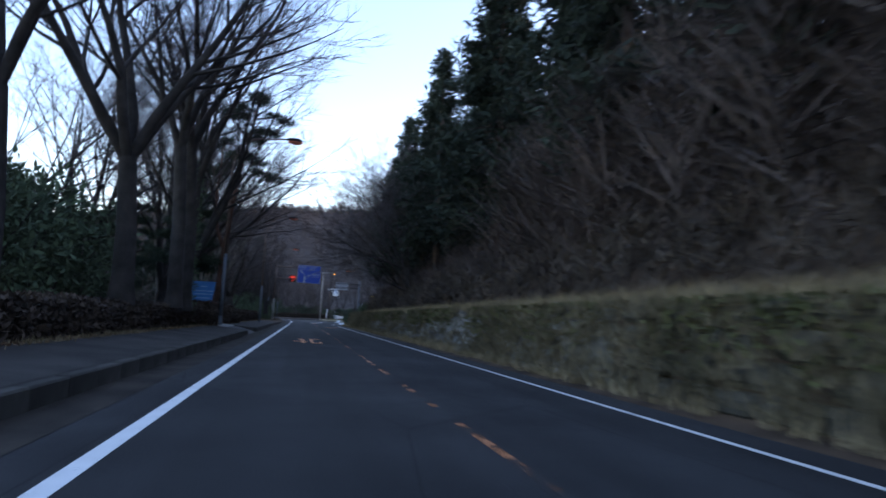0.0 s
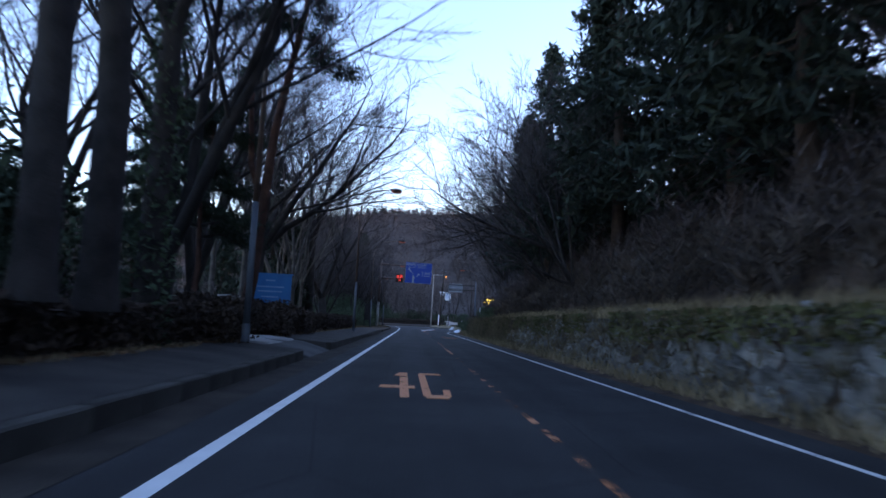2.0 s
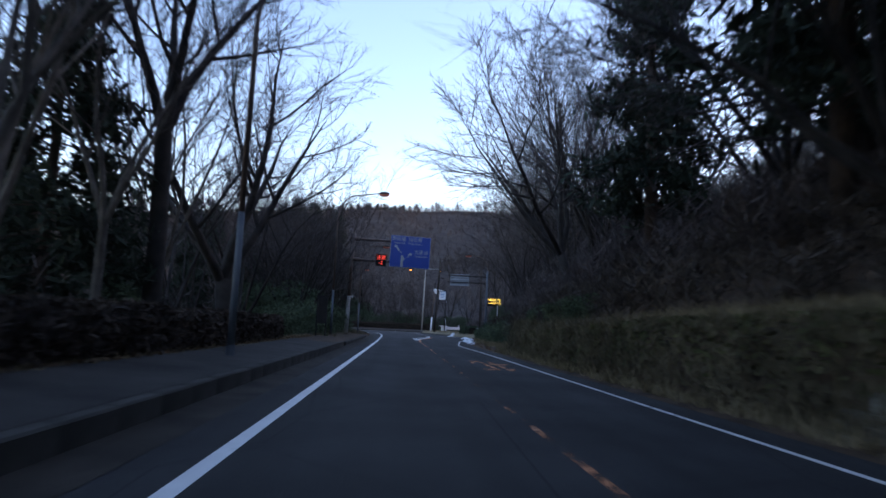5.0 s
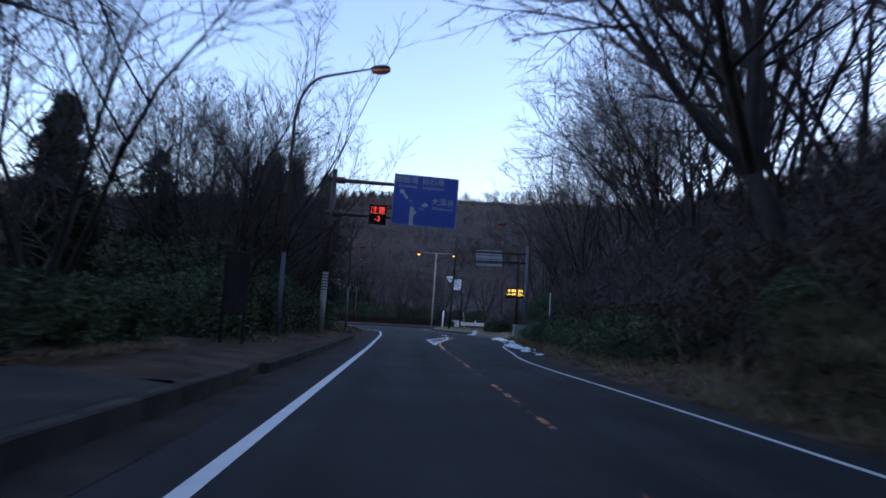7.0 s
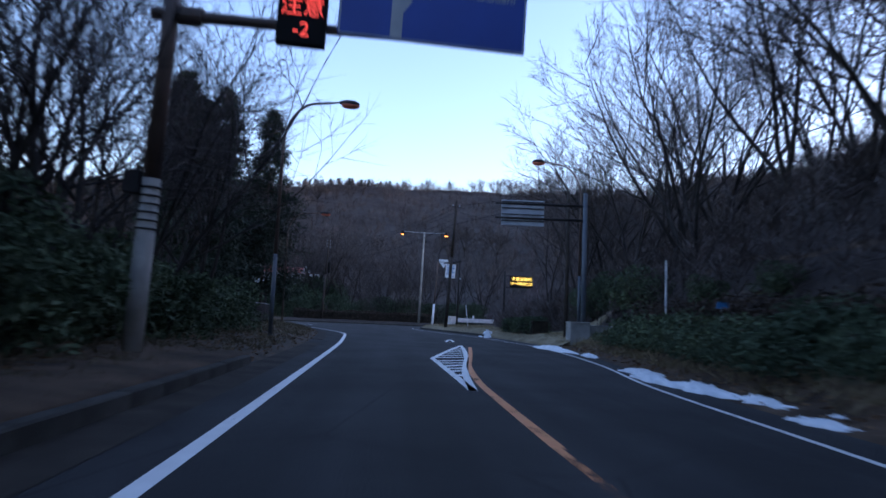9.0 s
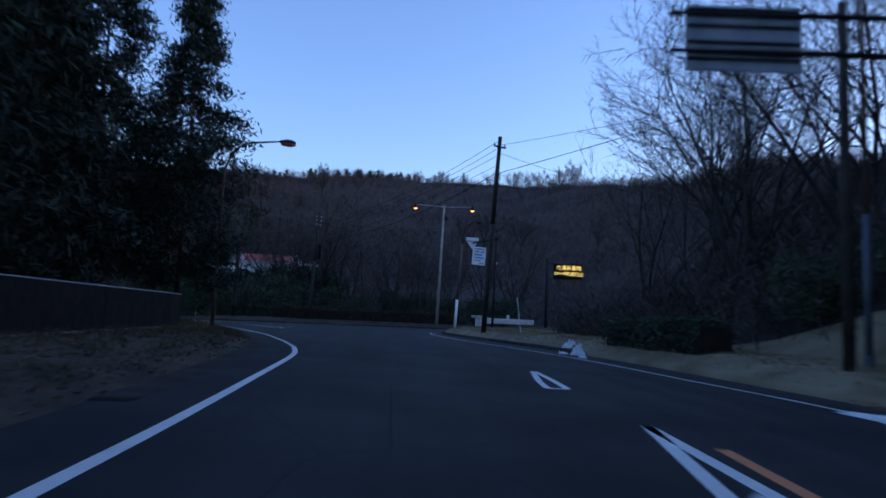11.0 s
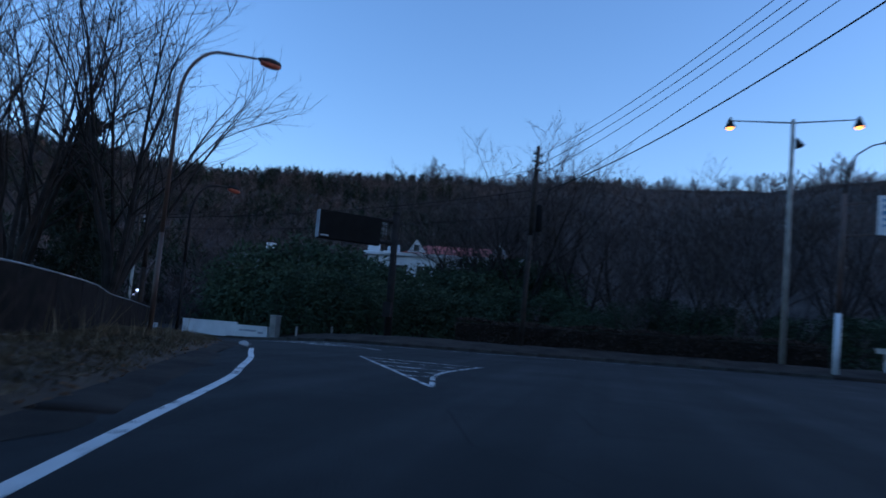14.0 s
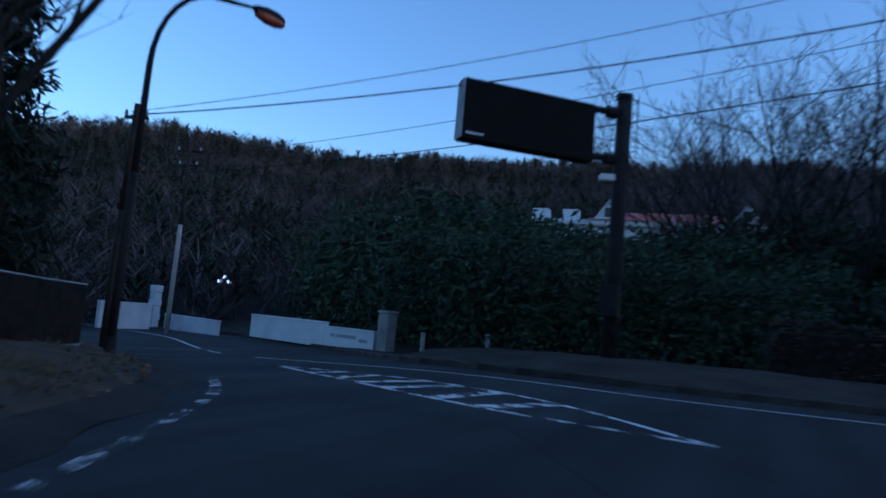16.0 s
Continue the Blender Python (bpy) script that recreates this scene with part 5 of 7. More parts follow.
# route sign gantry
gantry = thing("sign_gantry", "tall steel pole with two arms holding a blue route sign", "road sign", (-3.1, 114.4, 0.35))
gantry.matrix_basis = pose(-3.1, 114.4, 0.35, 0, 1.4, 0)
part("lower_pole", Shape().tube([(0, 0, -0.4), (0, 0, 3.3)], [0.19, 0.17], 16).mesh("lower_pole", POLE_CONCRETE, True), gantry, "pale grey lower pole")
part("upper_pole", Shape().tube([(0, 0, 3.3), (0, 0, 9.0)], [0.165, 0.14], 16).mesh("upper_pole", BROWN_STEEL, True), gantry, "dark brown upper pole")
part("cap", Shape().tube([(0, 0, 9.0), (0, 0, 9.12)], [0.15, 0.1], 16).mesh("cap", BROWN_STEEL), gantry)
for z in (8.5, 6.62):
    part("arm", Shape().tube([(-0.35, 0, z), (0.7, 0, z), (7.0, -0.02, z + 0.03)], [0.13, 0.12, 0.07], 12).mesh("arm", BROWN_STEEL, True), gantry)
    part("flange", Shape().tube([(0.15, 0, z), (0.62, 0, z)], [0.19, 0.19], 12).mesh("flange", BROWN_STEEL), gantry)
for k in range(6):
    part("band", Shape().tube([(0, 0, 2.3 + 0.16 * k), (0, 0, 2.34 + 0.16 * k)], 0.19, 16).mesh("band", DARK_STEEL), gantry, "dark fixing band")
part("meter_box", Shape().box((-0.3, -0.1, 3.2), (0.3, 0.25, 0.45), 0, 0.02).mesh("meter_box", DARK_STEEL), gantry)

sign = thing("route_sign", "blue direction sign with white arrows and place names", "road sign", (2.23, 113.42, 7.75))
sign.matrix_basis = pose(2.23, 113.42, 7.75, 0, 1.5, 2.0)
W, H = 3.55, 2.82
part("panel", Shape().box((0, 0, 0), (W, 0.05, H), 0, 0.012).mesh("panel", SIGN_BLUE), sign)
for x0, z0, w, h in ((0, H / 2 - 0.03, W - 0.06, 0.025), (0, -H / 2 + 0.03, W - 0.06, 0.025), (-W / 2 + 0.03, 0, 0.025, H - 0.06), (W / 2 - 0.03, 0, 0.025, H - 0.06)):
    part("border", Shape().box((x0, -0.028, z0), (w, 0.004, h)).mesh("border", SIGN_LETTER), sign, "thin white border line")
for z in (1.05, -0.85):
    part("rail", Shape().box((0, 0.06, z), (W * 0.92, 0.06, 0.09)).mesh("rail", STEEL), sign)


def flat_shape(outline, y=-0.031):
    s = Shape()
    n = len(outline)
    s.add([(x, y, z) for x, z in outline] + [(x, y + 0.005, z) for x, z in outline],
          [tuple(range(n)), tuple(range(2 * n - 1, n - 1, -1))] + [(k, n + k, n + (k + 1) % n, (k + 1) % n) for k in range(n)])
    return s


part("stem", flat_shape([(-0.80, -1.36), (-0.58, -1.36), (-0.58, -0.86), (-0.42, -0.62), (-0.58, -0.5), (-0.6, -0.36), (-0.80, -0.36)]).mesh("stem", SIGN_LETTER), sign, "white road stem of the diagram")
part("left_arrow", flat_shape([(-1.42, 0.55), (-1.15, 0.52), (-1.2, 0.44), (-0.93, 0.1), (-1.03, 0.02), (-1.3, 0.36), (-1.4, 0.32)]).mesh("left_arrow", SIGN_LETTER), sign, "white arrow to the upper left")
part("right_arrow", flat_shape([(0.2, -0.2), (-0.02, -0.05), (-0.04, -0.15), (-0.18, -0.22), (-0.13, -0.32), (0.0, -0.27), (0.04, -0.36)]).mesh("right_arrow", SIGN_LETTER), sign, "white arrow to the upper right")
for text, size, x, z in (("御殿場", 0.42, -1.08, 1.1), ("仙石原", 0.42, 0.38, 1.1), ("大涌谷", 0.42, 0.98, 0.0), ("Gotemba", 0.26, -1.0, 0.76), ("Sengokuhara", 0.24, 0.38, 0.76), ("Owakudani", 0.25, 0.98, -0.35),
                         ("75", 0.26, -0.8, -0.1), ("735", 0.2, -0.17, -0.45)):
    facing(part("lettering", lettering(text, size, SIGN_LETTER), sign, "white lettering"), x, -0.03, z, 0)

led = thing("led_warning_sign", "black box sign with glowing red letters", "road sign", (-0.35, 114.2, 6.95))
led.matrix_basis = pose(-0.35, 114.2, 6.95, 0, 1.5, 1.0)
part("housing", Shape().box((0, 0, 0), (0.95, 0.22, 1.02), 0, 0.02).mesh("housing", BLACK), led)
part("hood", Shape().box((0, -0.2, 0.52), (0.99, 0.25, 0.03)).mesh("hood", BLACK), led)
part("bracket", Shape().box((0, 0.16, -0.05), (0.12, 0.12, 0.3)).mesh("bracket", BROWN_STEEL), led)
for text, size, z in (("注意", 0.44, 0.24), ("-2", 0.42, -0.22)):
    facing(part("lettering", lettering(text, size, RED_LED), led, "glowing red lettering"), 0, -0.115, z, 0)

# notice boards on the left
board = thing("notice_board", "blue painted notice board on posts behind the hedge", "notice board", (-6.2, 61.0, 0.2), 6)
part("panel", Shape().box((0, 0, 2.45), (2.25, 0.08, 1.55), 0, 0.015).mesh("panel", BOARD_BLUE), board)
part("roof_rail", Shape().box((0, 0, 3.26), (2.4, 0.16, 0.07), 0, 0.015).mesh("roof_rail", BOARD_BLUE), board)
for x in (-1.0, 1.0):
    part("post", Shape().box((x, 0.08, 1.5), (0.1, 0.08, 3.5), 0, 0.01).mesh("post", BOARD_BLUE), board)
for z, w in ((2.9, 0.5), (2.55, 1.5), (2.3, 1.3), (2.0, 0.9)):
    part("text_bar", Shape().box((0, -0.043, z), (w, 0.006, 0.08)).mesh("text_bar", FADED_PRINT), board, "pale bar of unreadable writing")
dark_board = thing("information_board", "dark signboard seen on two posts beside the verge", "notice board", (-3.35, 96.0, 0.25), 12)
part("panel", Shape().box((0.2, 0, 1.75), (0.55, 0.07, 1.7), 0, 0.012).mesh("panel", DARK_STEEL), dark_board)
for x in (-0.12, 0.45):
    part("post", Shape().tube([(x, 0.06, -0.4), (x, 0.06, 2.75)], 0.045, 8).mesh("post", DARK_STEEL), dark_board)

# sign gantry on the right, seen from behind
back = thing("sign_gantry", "grey pole with arms holding a sign seen from behind", "road sign", (12.25, 136.4, 0.6))
part("pole", Shape().tube([(0, 0, -0.4), (0, 0, 7.8)], [0.14, 0.12], 14).mesh("pole", BLUE_STEEL, True), back)
for z in (7.1, 6.3):
    part("arm", Shape().tube([(0.25, 0, z), (-4.9, 0.5, z)], [0.08, 0.05], 8).mesh("arm", DARK_STEEL, True), back)
part("panel", Shape().box((-3.4, 0.42, 6.6), (2.35, 0.06, 1.4), math.radians(-5), 0.01).mesh("panel", SIGN_BACK), back)
for z in (7.2, 6.85, 6.5, 6.15):
    part("stiffener", Shape().box((-3.4, 0.36, z), (2.3, 0.05, 0.05), math.radians(-5)).mesh("stiffener", DARK_STEEL), back)
pole2 = thing("utility_pole", "slim dark wooden pole on the bank", "utility pole", (11.7, 137.8, 0.5))
part("shaft", Shape().tube([(0, 0, -0.4), (0, 0, 8.2)], [0.13, 0.1], 10).mesh("shaft", WOOD_POLE, True), pole2)
for k, (dx, dy, sz) in enumerate(((-0.5, -1.6, (1.0, 0.9, 1.15)), (0.75, -1.5, (0.9, 0.9, 1.0)))):
    block = thing("concrete_block", "weathered concrete block at the foot of the bank", "concrete block", (12.0 + dx, 136.4 + dy, 0.35), 4 * k)
    part("body", Shape().box((0, 0, sz[2] / 2 - 0.2), sz, 0, 0.06).mesh("body", CONCRETE), block)
    part("coping", Shape().box((0, 0, sz[2] - 0.18), (sz[0] + 0.05, sz[1] + 0.05, 0.08), 0, 0.02).mesh("coping", CONCRETE), block)
white_post = thing("marker_post", "slim white snow marker post on the bank", "marker post", (12.0, 125.3, 1.0))
part("rod", Shape().tube([(0, 0, -0.5), (0, 0, 2.75)], 0.035, 8).mesh("rod", SIGN_WHITE), white_post)
part("foot", Shape().tube([(0, 0, -0.4), (0, 0, 0.15)], 0.06, 8).mesh("foot", STEEL), white_post)
small_sign = thing("small_sign", "small blue sign on a low post in the shrubs", "sign", (11.25, 119.75, 0.7))
part("plate", Shape().box((0, 0, 1.25), (0.35, 0.02, 0.2)).mesh("plate", BOARD_BLUE), small_sign)
part("post", Shape().tube([(0, 0.03, -0.4), (0, 0.03, 1.3)], 0.025, 6).mesh("post", STEEL), small_sign)

# lamp with two arms across the junction
twin = thing("twin_street_lamp", "tall pale pole with two arms and lit orange lanterns", "street lamp", (6.75, 198.0, 0.2))
part("pole", Shape().tube([(-0.2, 0, -0.3), (0, -1.2, 13.55)], [0.17, 0.1], 14).mesh("pole", POLE_CONCRETE, True), twin)
for sx in (-1, 1):
    part("arm", Shape().tube([(0, -1.2, 13.35), (sx * 3.1, -1.2, 13.5)], [0.05, 0.035], 8).mesh("arm", STEEL), twin)
    shade = part("shade", Shape().tube([(sx * 3.2, -1.2, 13.7), (sx * 3.2, -1.2, 13.5), (sx * 3.2, -1.2, 13.1)], [0.04, 0.13, 0.28], 14).mesh("shade", DARK_STEEL, True), twin, "dark cone-shaped shade")
    part("bulb", Shape().tube([(sx * 3.2, -1.2, 13.15), (sx * 3.2, -1.2, 13.05), (sx * 3.2, -1.2, 12.97)], [0.2, 0.2, 0.1], 12).mesh("bulb", ORANGE_GLOW, True), shade, "glowing orange lamp")
part("speaker", Shape().tube([(0.15, -1.2, 12.5), (0.3, -1.3, 12.0)], [0.05, 0.25], 10).mesh("speaker", DARK_STEEL), twin, "dark horn loudspeaker")

# banner post
bpost = thing("banner_post", "white and brown post carrying a printed sign panel", "sign post", (8.35, 195.4, 0.15))
part("sleeve", Shape().tube([(0, 0, -0.3), (0.15, 0, 3.1)], 0.15, 12).mesh("sleeve", SIGN_WHITE, True), bpost, "white lower sleeve")
part("shaft", Shape().tube([(0.145, 0, 3.0), (0.46, 0, 9.2)], [0.12, 0.09], 12).mesh("shaft", BROWN_STEEL, True), bpost)
part("lamp_arm", Shape().tube([(0.46, 0, 9.1), (0.55, -0.1, 10.3), (0.85, -0.5, 11.1), (1.35, -1.1, 11.4), (1.8, -1.6, 11.4)], [0.06, 0.05, 0.045, 0.04, 0.035], 8).mesh("lamp_arm", DARK_STEEL, True), bpost)
part("lantern", Shape().tube([(1.7, -1.5, 11.4), (1.85, -1.66, 11.4), (2.1, -1.95, 11.38), (2.25, -2.12, 11.36)], [0.05, 0.14, 0.14, 0.04], 10).mesh("lantern", DARK_STEEL, True), bpost, "dark drop-shaped lantern")
for z in (7.0, 8.6):
    part("bracket", Shape().tube([(0.36, 0, z), (1.75, -1.1, z)], 0.03, 6).mesh("bracket", BROWN_STEEL), bpost)
panel = part("panel", Shape().box((0, 0, 0), (1.45, 0.05, 1.95), 0, 0.01).mesh("panel", SIGN_WHITE), bpost, "white printed panel")
panel.matrix_basis = pose(2.2, -1.2, 7.85, 0, 3, 8)
for z, x, w, h in ((0.75, 0.0, 1.1, 0.14), (0.45, -0.25, 0.5, 0.2), (0.45, 0.35, 0.4, 0.2), (0.12, -0.1, 0.9, 0.2), (-0.2, 0.05, 1.05, 0.16), (-0.5, -0.15, 0.7, 0.12), (-0.78, 0.3, 0.5, 0.1)):
    part("text_bar", Shape().box((x, -0.03, z), (w, 0.006, h)).mesh("text_bar", FADED_PRINT), panel, "blue bar of unreadable print")

# give-way sign on a mast arm
mast = thing("give_way_sign", "dark mast with an arm holding a white inverted triangle", "road sign", (10.2, 180.2, 0.5))
part("mast", Shape().tube([(0, 0, -0.4), (0.1, 0, 7.9)], [0.11, 0.09], 12).mesh("mast", DARK_STEEL, True), mast)
part("arm", Shape().tube([(0.2, -0.4, 7.65), (-1.95, 4.1, 7.6)], [0.08, 0.05], 8).mesh("arm", DARK_STEEL, True), mast)
part("plate", Shape().box((-1.6, 3.4, 7.98), (1.15, 0.05, 0.3), 0, 0.01).mesh("plate", SIGN_WHITE), mast, "white plate over the triangle")
tri = flat_shape([(-0.52, 0.3), (0.52, 0.3), (0.0, -0.4)], 0)
facing_tri = part("triangle", tri.mesh("triangle", SIGN_WHITE), mast, "pale inverted triangle")
facing_tri.matrix_basis = pose(-1.6, 3.3, 7.45)
part("control_box", Shape().box((0.2, 0, 5.6), (0.16, 0.14, 0.2), 0, 0.01).mesh("control_box", SIGN_BACK), mast)

# message board over the branch to the right
msg = thing("message_board", "black LED board on a dark post with glowing amber text", "road sign", (19.9, 202.5, 0.4))
part("post", Shape().tube([(0, 0, -0.5), (0, 0, 8.6)], [0.17, 0.15], 12).mesh("post", DARK_STEEL, True), msg)
part("housing", Shape().box((2.5, -0.3, 7.0), (3.5, 0.3, 1.75), math.radians(-4), 0.02).mesh("housing", BLACK), msg)
for z in (7.9, 6.1):
    part("arm", Shape().tube([(0, 0, z), (3.6, -0.3, z)], 0.06, 8).mesh("arm", DARK_STEEL), msg)
for text, size, z in (("大涌谷園地", 0.62, 7.4), ("17〜9時通行止", 0.55, 6.68)):
    facing(part("lettering", lettering(text, size, AMBER_LED), msg, "glowing amber lettering"), 2.55, -0.50, z, -4)

# stone bench wall on the lawn
bench = thing("stone_bench", "long low pale stone bench with a raised end block", "stone bench", (14.2, 197.6, 0.6), 34)
part("seat", Shape().box((0.3, 0, 0.5), (7.6, 0.9, 0.6), 0, 0.06).mesh("seat", WHITE_STONE), bench)
part("end_block", Shape().add([(-4.6, -0.5, 1.05), (-4.6, 0.5, 1.05), (-3.2, 0.5, 1.0), (-3.2, -0.5, 1.0), (-4.5, -0.5, 0.8), (-4.5, 0.5, 0.8), (-3.0, 0.5, 0.8), (-3.0, -0.5, 0.8)],
     [(3, 2, 1, 0), (4, 5, 6, 7), (0, 1, 5, 4), (1, 2, 6, 5), (2, 3, 7, 6), (3, 0, 4, 7)]).mesh("end_block", WHITE_STONE), bench)
part("foot_block", Shape().box((-3.7, 0, 0.35), (0.8, 0.8, 0.95), 0, 0.04).mesh("foot_block", WHITE_STONE), bench)
part("finial", Shape().tube([(0.4, 0, 0.75), (0.4, 0, 1.15), (0.4, 0, 1.22)], [0.16, 0.16, 0.08], 10).mesh("finial", WHITE_STONE), bench)

stick = thing("marker_post", "leaning striped snow marker pole on the lawn", "marker post", (9.4, 162.8, 0.5))
part("rod", Shape().tube([(0, 0, -0.3), (-0.32, -0.05, 2.1)], 0.028, 8).mesh("rod", SIGN_WHITE), stick)
part("reflector", Shape().tube([(-0.33, -0.05, 2.08), (-0.62, -0.1, 4.2)], [0.02, 0.008], 6).mesh("reflector", DARK_STEEL), stick, "thin dark upper rod")
for k, (x, y) in enumerate(((17.5, 172.5), (18.6, 172), (19.2, 171.6))):
    peg = thing("lawn_marker", "small white marker peg on the lawn", "marker", (x, y, 0.5), 0, "marker pegs")
    part("stake", Shape().tube([(0, 0, -0.2), (0, 0, 0.35)], 0.03, 6).mesh("stake", SIGN_WHITE), peg)
    part("head", Shape().box((0, 0, 0.45), (0.2, 0.05, 0.2), 0, 0.02).mesh("head", SIGN_WHITE), peg)


# ---- utility poles and cables ----
def utility_pole(at, height, radius, upper, lower, label, arms, steps=True, lean=(0, 0)):
    root = thing("utility_pole", label, "utility pole", at, 0, "utility poles")
    k = 0.55
    part("lower_shaft", Shape().tube([(0, 0, -0.4), (lean[0] * k, lean[1] * k, height * k)], [radius, radius * 0.88], 14).mesh("lower_shaft", lower, True), root)
    part("upper_shaft", Shape().tube([(lean[0] * k, lean[1] * k, height * k), (lean[0], lean[1], height)], [radius * 0.88, radius * 0.7], 14).mesh("upper_shaft", upper, True), root)
    for z, length, turn in arms:
        arm = part("crossarm", Shape().box((lean[0], lean[1], z), (length, 0.09, 0.09), turn, 0.01).mesh("crossarm", DARK_STEEL), root)
        for e in (-0.46, 0.0, 0.42):
            x, y = lean[0] + math.cos(turn) * length * e, lean[1] + math.sin(turn) * length * e
            part("insulator", Shape().tube([(x, y, z + 0.04), (x, y, z + 0.1), (x, y, z + 0.22)], [0.03, 0.06, 0.03], 8).mesh("insulator", SIGN_BACK), arm)
    if steps:
        for j in range(12):
            z = height * 0.42 + j * 0.45
            sgn = 1 if j % 2 else -1
            part("step", Shape().tube([(lean[0] * z / height, 0, z), (lean[0] * z / height + sgn * 0.34, 0, z)], 0.012, 5).mesh("step", DARK_STEEL), root)
    return root


utility_pole((7.5, 165.5, 0.5), 12.25, 0.17, WOOD_POLE, WOOD_POLE, "dark utility pole with step bolts on the lawn", ((11.6, 0.9, 0.5),), True, (0.5, -1.0))
far_pole = utility_pole((-7.4, 196.6, 0.4), 11.6, 0.16, WOOD_POLE, WOOD_POLE, "utility pole with crossarms and a dark transformer", ((11.1, 0.7, 0.9), (10.65, 0.8, 0.9), (10.2, 0.7, 0.9)), True, (0.5, -0.6))
part("transformer", Shape().tube([(0.72, -0.36, 6.6), (0.72, -0.36, 6.7), (0.72, -0.36, 8.1), (0.72, -0.36, 8.2)], [0.1, 0.19, 0.19, 0.1], 12).mesh("transformer", BLACK, True), far_pole, "dark cylindrical transformer")
utility_pole((-28.15, 190.6, -0.5), 7.0, 0.15, WOOD_POLE, WOOD_POLE, "dark wooden utility pole at the roadside", ((6.6, 0.7, 0.4),), False)
utility_pole((-37.05, 200.5, -0.8), 9.6, 0.115, WOOD_POLE, POLE_CONCRETE, "utility pole at the end of the white wall", ((8.9, 1.3, 0.3), (8.2, 1.0, 0.3)), False)


def cable(a, b, sag, radius=0.014):
    pts = []
    for k in range(25):
        t = k / 24
        pts.append(tuple(a[i] + (b[i] - a[i]) * t for i in range(2)) + (a[2] + (b[2] - a[2]) * t - sag * 4 * t * (1 - t),))
    return thing("power_cable", "thin dark overhead power cable hung between poles", "cable", group="overhead cables", mesh=Shape().tube(pts, radius, 5).mesh("power_cable", CABLE))


for dx, z0, z1, sag in ((-0.1, 12.45, 11.25, 1.1), (0.0, 12.05, 10.8, 0.95), (0.1, 11.65, 10.3, 0.75), (0.0, 10.95, 8.6, 0.35)):
    cable((7.95 + dx, 164.5, z0), (-7.0 + 1.4 * dx, 196.0 + dx, z1), sag)
cable((7.95, 164.6, 10.5), (-7.0, 196.0, 9.15), 1.1, 0.024)
cable((8.0, 164.5, 12.2), (42, 140, 17.5), 0.8)
cable((7.9, 164.6, 10.4), (40, 136, 18.0), 0.4, 0.02)
cable((8.0, 164.5, 11.7), (36, 176, 11.5), 1.2)
for z0, end, sag, r0 in ((10.6, (-28.4, 190.6, 6.3), 0.4, 0.012), (9.4, (-28.4, 190.6, 6.2), 0.4, 0.022), (9.0, (-37.2, 200.3, 7.8), 0.4, 0.012), (7.9, (-37.2, 200.3, 7.0), 0.4, 0.018)):
    cable((-7.2, 196.1, z0), end, sag, r0)
cable((-7.0, 196.1, 11.0), (14, 232, 12.4), 0.6)
cable((-7.0, 196.1, 9.0), (16, 230, 10.6), 0.4)
cable((7.6, 165.3, 8.0), (11.5, 168.5, 0.5), 0.02, 0.012)

# message board on the left, seen from behind
vms = thing("message_board", "large black message board on a steel pole, seen from behind", "road sign", (-15.5, 196.9, 0.4))
part("pole", Shape().tube([(0, 0, -0.5), (0.05, -0.3, 7.4)], [0.24, 0.2], 16).mesh("pole", DARK_STEEL, True), vms)
part("cap", Shape().tube([(0.05, -0.3, 7.4), (0.05, -0.3, 7.55)], 0.24, 16).mesh("cap", DARK_STEEL), vms)
ux, uy = -3.2 / 4.86, -4.6 / 4.86 + 0.28
ul = math.hypot(ux, uy)
ux, uy = ux / ul, uy / ul
turn = math.atan2(uy, ux)
for z in (6.98, 5.62):
    part("arm", Shape().tube([(0, -0.3, z), (ux * 2.0, uy * 2.0 - 0.3, z)], 0.1, 10).mesh("arm", DARK_STEEL), vms)
    part("flange", Shape().tube([(ux * 0.18, uy * 0.18 - 0.3, z), (ux * 0.5, uy * 0.5 - 0.3, z)], 0.17, 10).mesh("flange", DARK_STEEL), vms)
part("housing", Shape().box((ux * 2.95, uy * 2.95 - 0.3, 6.2), (3.9, 0.45, 1.65), turn, 0.03).mesh("housing", BLACK), vms)
part("end_panel", Shape().box((ux * 4.92, uy * 4.92 - 0.3, 6.2), (0.06, 0.43, 1.6), turn, 0.01).mesh("end_panel", SIGN_BACK), vms, "pale grey end panel")
part("service_label", Shape().box((ux * 4.55, uy * 4.55 - 0.3, 5.55), (0.5, 0.49, 0.05), turn).mesh("service_label", SIGN_WHITE), vms)
for k in range(3):
    part("ladder_rail", Shape().tube([(ux * (0.55 + 0.18 * k), uy * (0.55 + 0.18 * k) - 0.3, 5.95), (ux * (0.55 + 0.18 * k), uy * (0.55 + 0.18 * k) - 0.3, 6.95)], 0.014, 5).mesh("ladder_rail", STEEL), vms)
for k in range(3):
    part("ladder_rung", Shape().tube([(ux * 0.5, uy * 0.5 - 0.3, 6.15 + 0.3 * k), (ux * 0.95, uy * 0.95 - 0.3, 6.15 + 0.3 * k)], 0.012, 5).mesh("ladder_rung", STEEL), vms)
for x in (0.26, 0.44):
    part("ladder_rail", Shape().tube([(x, -0.26, 5.3), (x, -0.26, 7.45)], 0.016, 5).mesh("ladder_rail", DARK_STEEL), vms)
for k in range(7):
    part("step", Shape().tube([(0.05, -0.3, 5.6 + 0.28 * k), (0.42, -0.25, 5.6 + 0.28 * k)], 0.014, 5).mesh("step", DARK_STEEL), vms)
part("camera_box", Shape().box((-0.25, -0.6, 5.05), (0.42, 0.22, 0.2), 0.4, 0.03).mesh("camera_box", SIGN_WHITE), vms, "white camera housing under the arms")
